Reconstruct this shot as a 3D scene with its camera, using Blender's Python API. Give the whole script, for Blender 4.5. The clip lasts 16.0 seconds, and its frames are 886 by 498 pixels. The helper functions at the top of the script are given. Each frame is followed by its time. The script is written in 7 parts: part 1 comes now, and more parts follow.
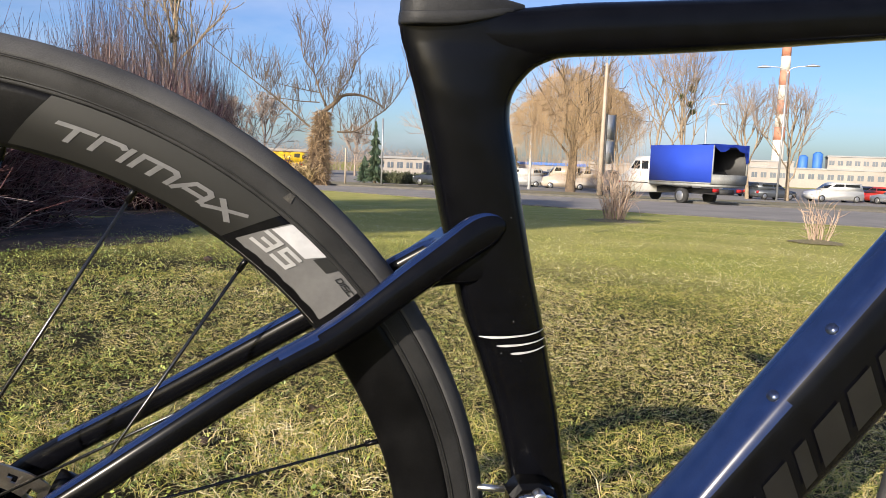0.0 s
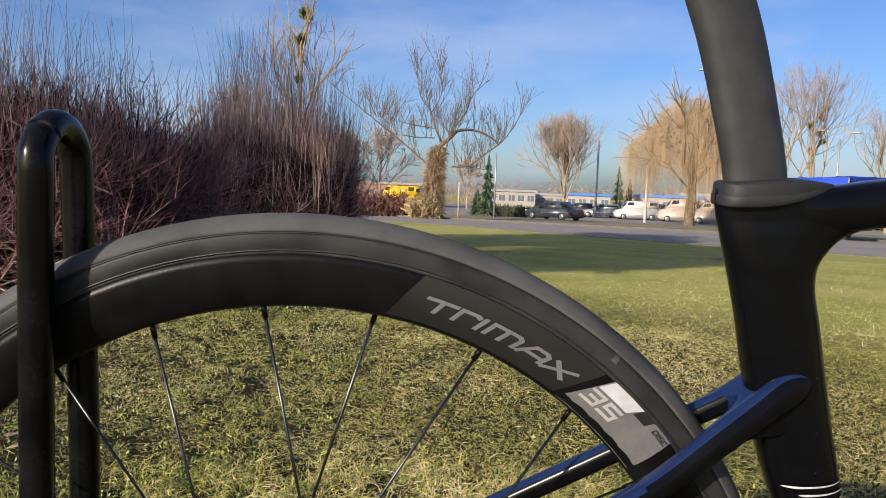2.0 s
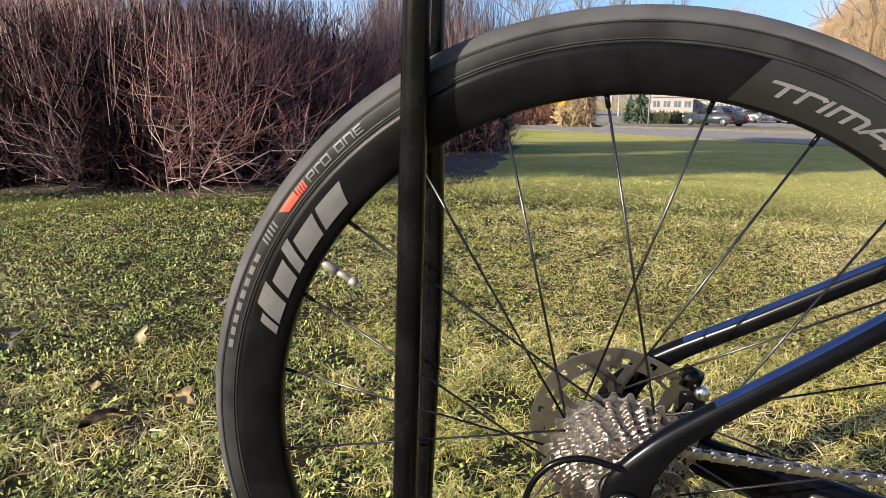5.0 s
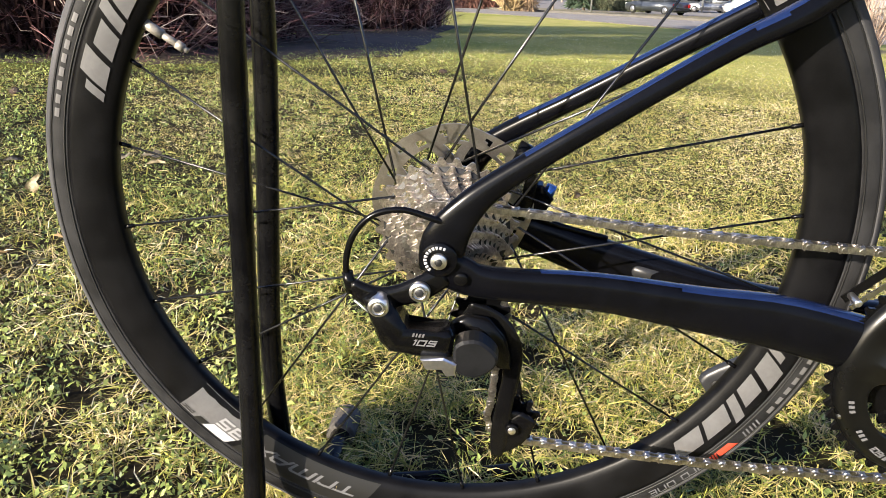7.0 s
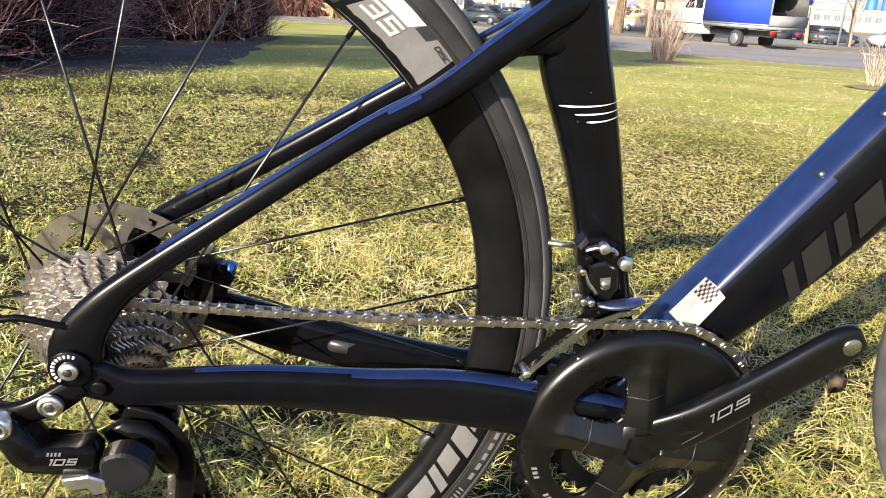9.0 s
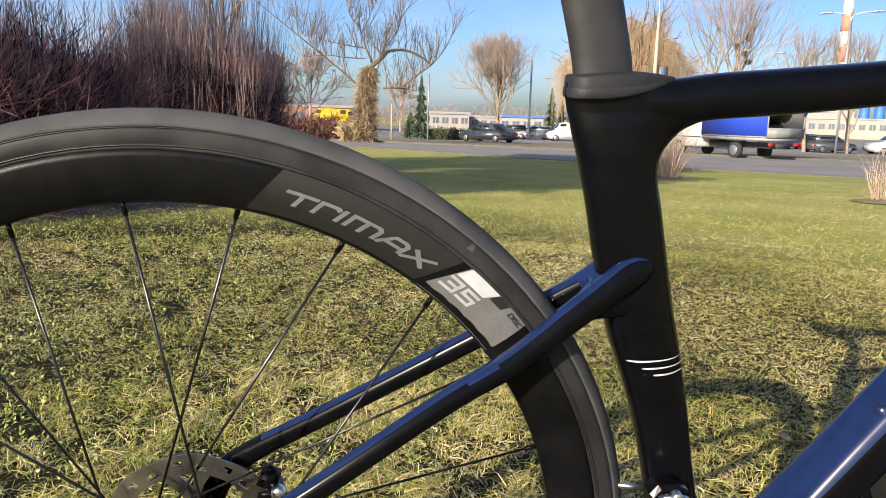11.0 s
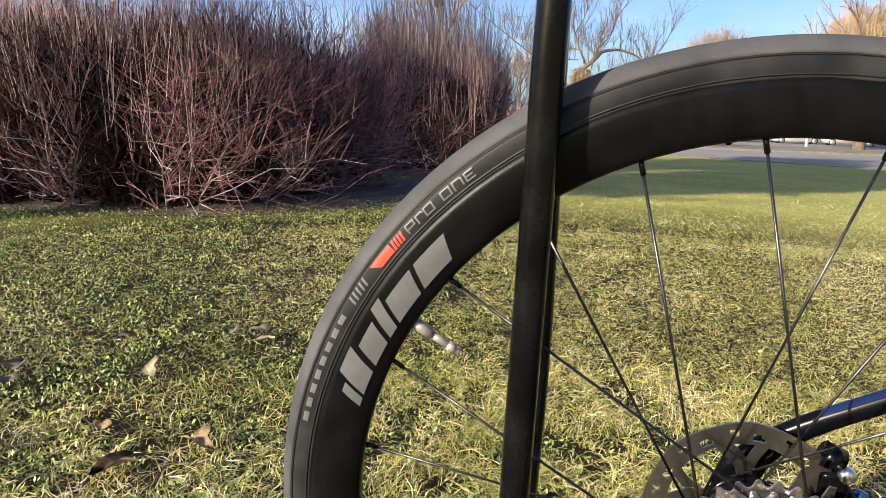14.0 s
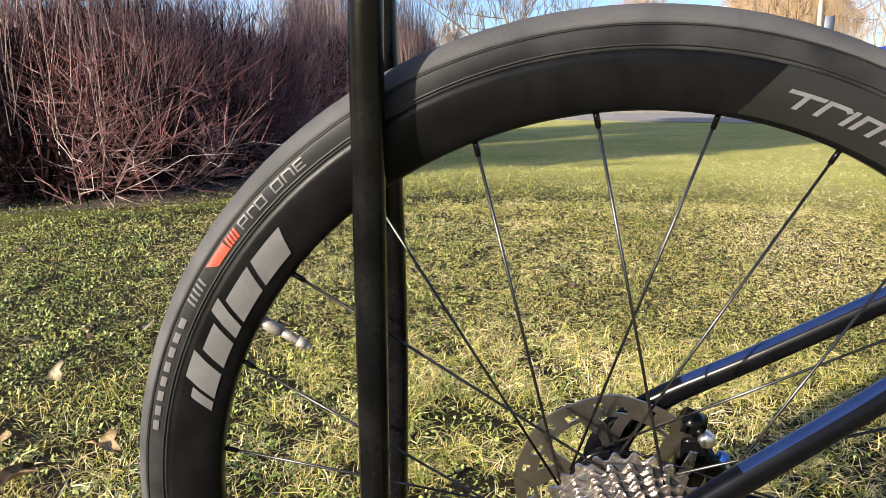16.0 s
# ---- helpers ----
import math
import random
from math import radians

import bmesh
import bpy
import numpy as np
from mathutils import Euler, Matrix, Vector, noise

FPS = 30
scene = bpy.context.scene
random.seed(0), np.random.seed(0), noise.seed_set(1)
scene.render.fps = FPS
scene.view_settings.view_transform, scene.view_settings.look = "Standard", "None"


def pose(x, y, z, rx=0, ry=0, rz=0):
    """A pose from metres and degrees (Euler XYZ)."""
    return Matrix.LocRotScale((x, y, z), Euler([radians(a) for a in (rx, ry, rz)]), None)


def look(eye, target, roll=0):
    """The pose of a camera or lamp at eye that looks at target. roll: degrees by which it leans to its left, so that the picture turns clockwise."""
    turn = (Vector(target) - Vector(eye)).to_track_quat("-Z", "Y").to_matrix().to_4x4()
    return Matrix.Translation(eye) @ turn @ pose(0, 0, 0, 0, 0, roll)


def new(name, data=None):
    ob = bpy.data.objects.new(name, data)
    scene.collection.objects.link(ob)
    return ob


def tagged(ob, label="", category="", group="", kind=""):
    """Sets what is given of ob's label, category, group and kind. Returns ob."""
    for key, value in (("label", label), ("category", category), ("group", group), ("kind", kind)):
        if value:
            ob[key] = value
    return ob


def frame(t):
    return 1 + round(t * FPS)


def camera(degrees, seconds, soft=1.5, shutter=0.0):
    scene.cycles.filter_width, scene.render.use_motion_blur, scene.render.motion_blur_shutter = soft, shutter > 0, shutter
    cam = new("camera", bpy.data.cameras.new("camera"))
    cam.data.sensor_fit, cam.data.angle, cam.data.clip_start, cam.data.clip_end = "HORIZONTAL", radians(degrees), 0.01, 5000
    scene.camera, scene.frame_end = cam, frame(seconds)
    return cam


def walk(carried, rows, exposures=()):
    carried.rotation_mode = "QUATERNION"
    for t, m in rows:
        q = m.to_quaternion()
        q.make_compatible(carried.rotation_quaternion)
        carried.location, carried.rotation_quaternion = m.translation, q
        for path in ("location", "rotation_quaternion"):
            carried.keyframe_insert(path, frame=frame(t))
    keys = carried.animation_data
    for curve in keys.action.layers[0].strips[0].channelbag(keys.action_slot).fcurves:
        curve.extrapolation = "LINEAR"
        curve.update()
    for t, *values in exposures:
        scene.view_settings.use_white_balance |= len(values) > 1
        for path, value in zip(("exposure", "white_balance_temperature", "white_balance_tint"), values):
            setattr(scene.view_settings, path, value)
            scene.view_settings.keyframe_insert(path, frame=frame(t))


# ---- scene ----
cam = camera(61.8, 16.0, 0.75)
PATH = [
    (0, (0.216, -0.469, 0.613), (0.577, 1.485, 0.388), 2.3),
    (0.5, (0.191, -0.471, 0.643), (0.513, 1.492, 0.437), 2.2),
    (1, (0.152, -0.483, 0.673), (0.408, 1.492, 0.489), 2.2),
    (1.5, (0.119, -0.491, 0.684), (0.286, 1.495, 0.525), 2.3),
    (2, (0.076, -0.502, 0.694), (0.14, 1.492, 0.544), 2.1),
    (2.5, (0.035, -0.508, 0.702), (-0.008, 1.486, 0.543), 1.5),
    (3, (-0.003, -0.512, 0.69), (-0.148, 1.474, 0.512), 0.8),
    (3.5, (-0.036, -0.521, 0.662), (-0.265, 1.454, 0.45), 0.6),
    (4, (-0.048, -0.536, 0.652), (-0.344, 1.425, 0.393), 0.6),
    (4.2, (-0.053, -0.542, 0.645), (-0.368, 1.413, 0.364), 0.7),
    (6.5, (0.0, -0.587, 0.543), (-0.286, 1.291, -0.081), 1.1),
    (7, (0.041, -0.583, 0.524), (-0.102, 1.294, -0.153), 2.3),
    (7.5, (0.104, -0.565, 0.527), (0.099, 1.302, -0.191), 3.1),
    (8, (0.15, -0.55, 0.534), (0.265, 1.317, -0.176), 3.4),
    (8.5, (0.169, -0.538, 0.557), (0.397, 1.326, -0.131), 3.7),
    (8.7, (0.174, -0.536, 0.563), (0.434, 1.331, -0.106), 3.7),
    (10.8, (0.14, -0.52, 0.668), (0.429, 1.421, 0.285), 2.1),
    (11, (0.125, -0.523, 0.677), (0.367, 1.432, 0.329), 1.7),
    (11.5, (0.06, -0.525, 0.689), (0.171, 1.45, 0.399), 1.8),
    (12, (0.001, -0.529, 0.686), (-0.019, 1.455, 0.427), 2.0),
    (12.5, (-0.041, -0.524, 0.681), (-0.174, 1.454, 0.42), 1.9),
    (13, (-0.073, -0.519, 0.675), (-0.285, 1.449, 0.393), 1.7),
    (13.5, (-0.113, -0.51, 0.651), (-0.378, 1.448, 0.339), 1.7),
    (14, (-0.147, -0.497, 0.627), (-0.441, 1.449, 0.273), 1.2),
    (14.5, (-0.171, -0.482, 0.604), (-0.476, 1.456, 0.212), 0.8),
    (15, (-0.175, -0.475, 0.594), (-0.464, 1.459, 0.175), 0.1),
    (15.5, (-0.134, -0.476, 0.625), (-0.362, 1.465, 0.2), -0.6),
    (16, (-0.086, -0.473, 0.633), (-0.218, 1.478, 0.212), -1.4),
]
walk(cam, [(t, look(eye, target, roll)) for t, eye, target, roll in PATH],
     [(0, 0.80), (0.6, 0.85), (1.5, 0.58), (2.5, 0.64), (3.4, 0.86), (4.2, 0.93), (6.5, 1.33), (8.5, 1.56), (11, 0.90), (12, 0.94), (13, 0.82), (14, 1.10), (14.5, 1.13), (15.3, 1.29), (16, 1.30)])

# ---- world, sun, exposure ----
SUN_EL, SUN_AZ = 20.8, 222.2          # degrees; azimuth clockwise from +y
world = bpy.data.worlds.new("sky")
scene.world = world
world.use_nodes = True
wn = world.node_tree
wn.nodes.clear()
sky = wn.nodes.new("ShaderNodeTexSky")
sky.sky_type = "NISHITA"
sky.sun_disc = False
sky.sun_elevation, sky.sun_rotation = radians(SUN_EL), radians(SUN_AZ)
sky.air_density, sky.dust_density, sky.ozone_density = 0.82, 1.9, 3.2
back = wn.nodes.new("ShaderNodeBackground")
back.inputs["Strength"].default_value = 0.098
wout = wn.nodes.new("ShaderNodeOutputWorld")
deep = wn.nodes.new("ShaderNodeHueSaturation")
deep.inputs["Hue"].default_value, deep.inputs["Saturation"].default_value, deep.inputs["Value"].default_value = 0.512, 1.16, 1.10
wn.links.new(sky.outputs[0], deep.inputs["Color"])
# a thin uneven veil of high haze
wtc = wn.nodes.new("ShaderNodeTexCoord")
wmap = wn.nodes.new("ShaderNodeMapping")
wmap.inputs["Scale"].default_value = (1.0, 1.0, 3.2)
veil_noise = wn.nodes.new("ShaderNodeTexNoise")
veil_noise.inputs["Scale"].default_value, veil_noise.inputs["Detail"].default_value, veil_noise.inputs["Roughness"].default_value = 2.6, 6.0, 0.55
veil_range = wn.nodes.new("ShaderNodeMapRange")
veil_range.inputs["From Min"].default_value, veil_range.inputs["From Max"].default_value = 0.44, 0.78
veil_range.inputs["To Min"].default_value, veil_range.inputs["To Max"].default_value = 0.0, 0.55
veil = wn.nodes.new("ShaderNodeMix")
veil.data_type = "RGBA"
veil.inputs["B"].default_value = (4.6, 5.0, 6.3, 1)
wn.links.new(wtc.outputs["Generated"], wmap.inputs[0])
wn.links.new(wmap.outputs[0], veil_noise.inputs["Vector"])
wn.links.new(veil_noise.outputs["Fac"], veil_range.inputs["Value"])
wn.links.new(veil_range.outputs[0], veil.inputs["Factor"])
wn.links.new(deep.outputs[0], veil.inputs["A"])
wn.links.new(veil.outputs["Result"], back.inputs[0])
wn.links.new(back.outputs[0], wout.inputs[0])

sun = new("sun", bpy.data.lights.new("sun", "SUN"))
sun.data.energy, sun.data.angle, sun.data.color = 5.0, radians(0.5), (1.0, 0.885, 0.725)
to_sun = Vector((math.sin(radians(SUN_AZ)) * math.cos(radians(SUN_EL)), math.cos(radians(SUN_AZ)) * math.cos(radians(SUN_EL)), math.sin(radians(SUN_EL))))
sun.matrix_world = look(to_sun * 50, (0, 0, 0))

# ---- materials ----
def mat(name, color, rough=0.5, metal=0.0, color2=None, scale=30.0, fine=300.0, bump=0.0, coat=0.0, island=0.0, piece=0.0, spec=0.5, rough_var=0.0, detail=4.0, low=0.35, high=0.65):
    """A procedural material: two colours mixed by broad and fine noise, optional relief, and a shift by island or by piece."""
    m = bpy.data.materials.new(name)
    m.use_nodes = True
    n, l = m.node_tree.nodes, m.node_tree.links
    b = n["Principled BSDF"]
    b.inputs["Roughness"].default_value, b.inputs["Metallic"].default_value = rough, metal
    b.inputs["Specular IOR Level"].default_value = spec
    b.inputs["Coat Weight"].default_value, b.inputs["Coat Roughness"].default_value = coat, 0.06
    tc = n.new("ShaderNodeTexCoord")
    n1, n2 = n.new("ShaderNodeTexNoise"), n.new("ShaderNodeTexNoise")
    n1.inputs["Scale"].default_value, n1.inputs["Detail"].default_value = scale, detail
    n2.inputs["Scale"].default_value, n2.inputs["Detail"].default_value = fine, 3.0
    for q in (n1, n2):
        l.new(tc.outputs["Object"], q.inputs["Vector"])
    add = n.new("ShaderNodeMath"); add.operation = "MULTIPLY_ADD"
    l.new(n2.outputs["Fac"], add.inputs[0]); add.inputs[1].default_value = 0.45
    l.new(n1.outputs["Fac"], add.inputs[2])
    ramp = n.new("ShaderNodeMapRange")
    ramp.inputs["From Min"].default_value, ramp.inputs["From Max"].default_value = low + 0.22, high + 0.22
    l.new(add.outputs[0], ramp.inputs["Value"])
    mix = n.new("ShaderNodeMix"); mix.data_type = "RGBA"
    mix.inputs["A"].default_value = (*color, 1)
    mix.inputs["B"].default_value = (*(color2 or [c * 0.8 for c in color]), 1)
    l.new(ramp.outputs[0], mix.inputs["Factor"])
    last = mix.outputs["Result"]
    if island or piece:
        src = n.new("ShaderNodeNewGeometry").outputs["Random Per Island"] if island else n.new("ShaderNodeObjectInfo").outputs["Random"]
        k = island or piece
        mr = n.new("ShaderNodeMapRange")
        mr.inputs["To Min"].default_value, mr.inputs["To Max"].default_value = 1 - k, 1 + k
        l.new(src, mr.inputs["Value"])
        hs = n.new("ShaderNodeHueSaturation")
        l.new(mr.outputs[0], hs.inputs["Value"]); l.new(last, hs.inputs["Color"])
        last = hs.outputs[0]
    l.new(last, b.inputs["Base Color"])
    if rough_var:
        rr = n.new("ShaderNodeMapRange")
        rr.inputs["To Min"].default_value, rr.inputs["To Max"].default_value = max(rough - rough_var, 0.02), min(rough + rough_var, 1)
        l.new(n1.outputs["Fac"], rr.inputs["Value"]); l.new(rr.outputs[0], b.inputs["Roughness"])
    if bump:
        bp = n.new("ShaderNodeBump")
        bp.inputs["Strength"].default_value, bp.inputs["Distance"].default_value = bump, 0.002
        l.new(n2.outputs["Fac"], bp.inputs["Height"]); l.new(bp.outputs[0], b.inputs["Normal"])
    return m


M_FRAME = mat("black_blue_gloss_paint", (0.0018, 0.0019, 0.0027), 0.22, 0.0, (0.0026, 0.0028, 0.0042), 60, 900, 0.0, 0.0, spec=0.15, rough_var=0.05)
# the down tube's blue, also painted as reflected sky on stays and web
M_FRAMEBLUE = mat("dark_blue_paint_and_sky_sheen", (0.006, 0.013, 0.050), 0.16, 0.0, (0.008, 0.017, 0.062), 60, 900, 0.0, 0.0, spec=0.36, rough_var=0.04)
M_POST = mat("matte_carbon", (0.029, 0.029, 0.032), 0.5, 0, (0.021, 0.021, 0.0235), 80, 900, 0.05, spec=0.3)
M_COLLAR = mat("black_rubber", (0.019, 0.0195, 0.0225), 0.6, 0, (0.013, 0.0135, 0.0155), 90, 900, 0.1, spec=0.3)
M_RIM = mat("satin_carbon_rim", (0.0024, 0.0024, 0.0028), 0.38, 0, (0.0052, 0.0052, 0.0058), 40, 700, 0.05, spec=0.13, rough_var=0.08)
M_TYRE = mat("tyre_rubber", (0.007, 0.007, 0.0078), 0.55, 0, (0.024, 0.0240, 0.025), 26, 1500, 0.06, spec=0.2, rough_var=0.1)
M_TREAD = mat("worn_dusty_tread", (0.030, 0.0305, 0.033), 0.8, 0, (0.070, 0.069, 0.071), 16, 1600, 0.14, spec=0.3)
M_SPOKE = mat("black_spoke", (0.005, 0.005, 0.0055), 0.26, 0.0, (0.009, 0.009, 0.009), 60, coat=0.0, spec=0.55)
M_STEEL = mat("brushed_steel", (0.55, 0.54, 0.52), 0.28, 1.0, (0.40, 0.39, 0.37), 90, 700, 0.05, rough_var=0.1)
M_COG = mat("nickel_sprocket", (0.86, 0.79, 0.74), 0.30, 1.0, (0.40, 0.35, 0.32), 220, 800, 0.1, rough_var=0.1)
M_CHAIN = mat("grey_chain_steel", (0.56, 0.53, 0.50), 0.33, 1.0, (0.30, 0.28, 0.26), 150, 900, 0.1, piece=0.2)
M_VALVE = mat("dull_silver_valve", (0.34, 0.31, 0.27), 0.5, 0.35, (0.25, 0.23, 0.20), 200, 900, 0.05)
M_ROTOR = mat("rotor_steel", (0.48, 0.44, 0.39), 0.34, 1.0, (0.34, 0.31, 0.27), 60, 900, 0.1)
M_SILVER = mat("polished_alloy", (0.80, 0.79, 0.78), 0.34, 1.0, (0.62, 0.62, 0.62), 80)
M_ANOD = mat("black_anodised_alloy", (0.0024, 0.0024, 0.0027), 0.17, 0.0, (0.0035, 0.0035, 0.0038), 60, 800, 0.02, 0.0, spec=0.16)
M_CRANK = mat("black_gloss_crank", (0.0018, 0.0019, 0.0022), 0.29, 0.0, (0.0026, 0.0027, 0.0030), 40, 700, 0.02, 0.0, spec=0.40, rough_var=0.06)
M_DARKPLATE = mat("satin_black_plate", (0.0060, 0.0063, 0.0072), 0.40, 0.0, (0.009, 0.0094, 0.0105), 60, 500, 0.03, spec=0.2)
M_GREYPLATE = mat("dark_grey_alloy", (0.030, 0.031, 0.034), 0.38, 0.2, (0.022, 0.023, 0.026), 60)
M_BLUESTEEL = mat("blued_bright_steel", (0.13, 0.17, 0.27), 0.30, 0.9, (0.08, 0.10, 0.18), 60)
M_BLUE = mat("blue_anodised", (0.03, 0.09, 0.32), 0.25, 0.8, (0.05, 0.14, 0.4), 60)
M_GREYINK = mat("grey_print", (0.112, 0.110, 0.112), 0.5, 0, (0.094, 0.092, 0.094), 60)
M_LIGHTINK = mat("light_grey_print", (0.125, 0.125, 0.132), 0.5, 0, (0.10, 0.10, 0.106), 60)
M_STICKER = mat("worn_white_sticker", (0.29, 0.26, 0.255), 0.6, 0, (0.23, 0.205, 0.20), 90)
M_PALEINK = mat("pale_grey_print", (0.32, 0.32, 0.325), 0.5, 0, (0.27, 0.27, 0.275), 60)
M_WHITEINK = mat("white_print", (0.43, 0.43, 0.45), 0.5, 0, (0.36, 0.36, 0.38), 60)
M_REDINK = mat("red_print", (0.55, 0.06, 0.03), 0.5, 0, (0.45, 0.05, 0.03), 60)
M_BLACKINK = mat("black_print", (0.008, 0.008, 0.008), 0.5)
M_DIMINK = mat("dim_grey_print", (0.011, 0.011, 0.012), 0.35, 0.1, (0.008, 0.008, 0.009), 40)
M_STAND = mat("black_stand_paint", (0.002, 0.002, 0.0026), 0.20, 0.0, (0.006, 0.006, 0.0065), 25, 300, 0.05, 0.0, spec=0.17, rough_var=0.1)
M_CAP = mat("worn_rubber_cap", (0.035, 0.033, 0.03), 0.8, 0, (0.08, 0.07, 0.06), 60, 400, 0.4)

# ---- building helpers ----
def part(name, bm, material, parent, label="", smooth=True, shift=None):
    """Links a bmesh as one mesh object under a thing or under a part."""
    if shift:
        bm.transform(Matrix.Translation(shift))
    me = bpy.data.meshes.new(name)
    bm.to_mesh(me)
    bm.free()
    me.materials.append(material)
    if smooth:
        me.shade_smooth()
    ob = new(name, me)
    ob.parent = parent
    if label:
        ob["label"] = label
    return ob


def mesh_thing(name, bm, material, label, category, group="", kind="", smooth=True):
    return tagged(part(name, bm, material, None, "", smooth), label, category, group, kind)


def base(name, m, label, category, group=""):
    e = new(name)
    e.matrix_world = m
    e.empty_display_size = 0.1
    return tagged(e, label, category, group)


def rings(bm, loops, cap=True, close=False):
    """Skins a list of closed vertex loops of equal length."""
    vs = [[bm.verts.new(p) for p in lp] for lp in loops]
    n = len(vs[0])
    pairs = list(zip(vs, vs[1:])) + ([(vs[-1], vs[0])] if close else [])
    for a, b in pairs:
        for i in range(n):
            bm.faces.new((a[i], a[(i + 1) % n], b[(i + 1) % n], b[i]))
    if cap and not close:
        bm.faces.new(vs[0][::-1])
        bm.faces.new(vs[-1])
    bmesh.ops.recalc_face_normals(bm, faces=bm.faces[:])
    return bm


def sup(a, p):
    c, s = math.cos(a), math.sin(a)
    return math.copysign(abs(c) ** (2 / p), c), math.copysign(abs(s) ** (2 / p), s)


def spline(pts, k=4):
    """Catmull-Rom through tuples of any length."""
    pts = [np.array(p, float) for p in pts]
    out = []
    for i in range(len(pts) - 1):
        p0, p1, p2, p3 = pts[max(i - 1, 0)], pts[i], pts[i + 1], pts[min(i + 2, len(pts) - 1)]
        for j in range(k):
            t = j / k
            out.append(0.5 * (2 * p1 + (p2 - p0) * t + (2 * p0 - 5 * p1 + 4 * p2 - p3) * t * t + (3 * p1 - p0 - 3 * p2 + p3) * t ** 3))
    out.append(pts[-1])
    return out


def loft(secs, n=20, power=2.2, k=4, bm=None, cap=True):
    """A tube through (x, y, z, half depth across, half width) with its width towards y, or towards z where it runs along y."""
    bm = bm or bmesh.new()
    s = spline(secs, k) if k else [np.array(p, float) for p in secs]
    loops = []
    for i, c in enumerate(s):
        t = Vector(s[min(i + 1, len(s) - 1)][:3] - s[max(i - 1, 0)][:3]).normalized()
        w = Vector((0, 1, 0)) if abs(t.y) < 0.75 else Vector((0, 0, 1))
        u = w.cross(t).normalized()
        w = t.cross(u)
        loops.append([Vector(c[:3]) + u * (c[3] * sup(2 * math.pi * j / n, power)[0]) + w * (c[4] * sup(2 * math.pi * j / n, power)[1]) for j in range(n)])
    return rings(bm, loops, cap)


def tube(pts, r, n=10, k=4, bm=None, cap=True):
    return loft([(*p, r, r) for p in pts], n, 2.0, k, bm, cap)


def slabs(secs, n=20, power=2.4, axis="z", k=4, bm=None):
    """Level (axis z) or upright (axis x) rings: (height, low, high, half width) or (x, z low, z high, half width)."""
    bm = bm or bmesh.new()
    loops = []
    for h, a, b, w in (spline(secs, k) if k else secs):
        ring = []
        for j in range(n):
            c, s = sup(2 * math.pi * j / n, power)
            q, y = (a + b) / 2 + (b - a) / 2 * c, w * s
            ring.append(Vector((q, y, h)) if axis == "z" else Vector((h, y, q)))
        loops.append(ring)
    return rings(bm, loops)


def lathe(profile, n=96, bm=None, closed=True):
    """Turns (radius, y) points about the y axis."""
    bm = bm or bmesh.new()
    loops = []
    for i in range(n):
        a = 2 * math.pi * i / n
        loops.append([Vector((r * math.cos(a), y, r * math.sin(a))) for r, y in profile])
    vs = [[bm.verts.new(p) for p in lp] for lp in loops]
    m = len(profile)
    for i in range(n):
        a, b = vs[i], vs[(i + 1) % n]
        for j in range(m if closed else m - 1):
            bm.faces.new((a[j], b[j], b[(j + 1) % m], a[(j + 1) % m]))
    bmesh.ops.recalc_face_normals(bm, faces=bm.faces[:])
    return bm


def disc_y(r, y0, y1, cx=0.0, cz=0.0, n=24, bm=None, bevel=0.15):
    """A short cylinder along y with chamfered rims."""
    bm = bm or bmesh.new()
    d = min(abs(y1 - y0), r) * bevel * (1 if y1 > y0 else -1)
    rr = [(r - abs(d), y0), (r, y0 + d), (r, y1 - d), (r - abs(d), y1)]
    loops = [[Vector((cx + q * math.cos(2 * math.pi * i / n), y, cz + q * math.sin(2 * math.pi * i / n))) for i in range(n)] for q, y in rr]
    return rings(bm, loops)


def plate_y(outline, y0, y1, bm=None):
    """A flat outline in x, z given thickness along y."""
    bm = bm or bmesh.new()
    return rings(bm, [[Vector((x, y0, z)) for x, z in outline], [Vector((x, y1, z)) for x, z in outline]])


def box(x0, x1, y0, y1, z0, z1, bm=None, bevel=0.0):
    bm = bm or bmesh.new()
    tmp = bmesh.new()
    bmesh.ops.create_cube(tmp, size=1)
    tmp.transform(Matrix.Translation(((x0 + x1) / 2, (y0 + y1) / 2, (z0 + z1) / 2)) @ Matrix.Diagonal((abs(x1 - x0), abs(y1 - y0), abs(z1 - z0), 1)))
    if bevel:
        bmesh.ops.bevel(tmp, geom=tmp.edges[:], offset=bevel, segments=2, affect="EDGES", clamp_overlap=True)
    me = bpy.data.meshes.new("tmp")
    tmp.to_mesh(me); tmp.free()
    bm.from_mesh(me)
    bpy.data.meshes.remove(me)
    return bm


def stroke(pts, w, y, bm=None, depth=0.0008):
    """A flat ribbon along x, z points."""
    bm = bm or bmesh.new()
    up, dn = [], []
    for i, p in enumerate(pts):
        a, b = Vector(pts[max(i - 1, 0)]), Vector(pts[min(i + 1, len(pts) - 1)])
        t = (b - a).normalized()
        nrm = Vector((-t.y, t.x)) * w / 2
        up.append(Vector(p) + nrm); dn.append(Vector(p) - nrm)
    ring = up + dn[::-1]
    return plate_y([(v.x, v.y) for v in ring], y, y + depth, bm)


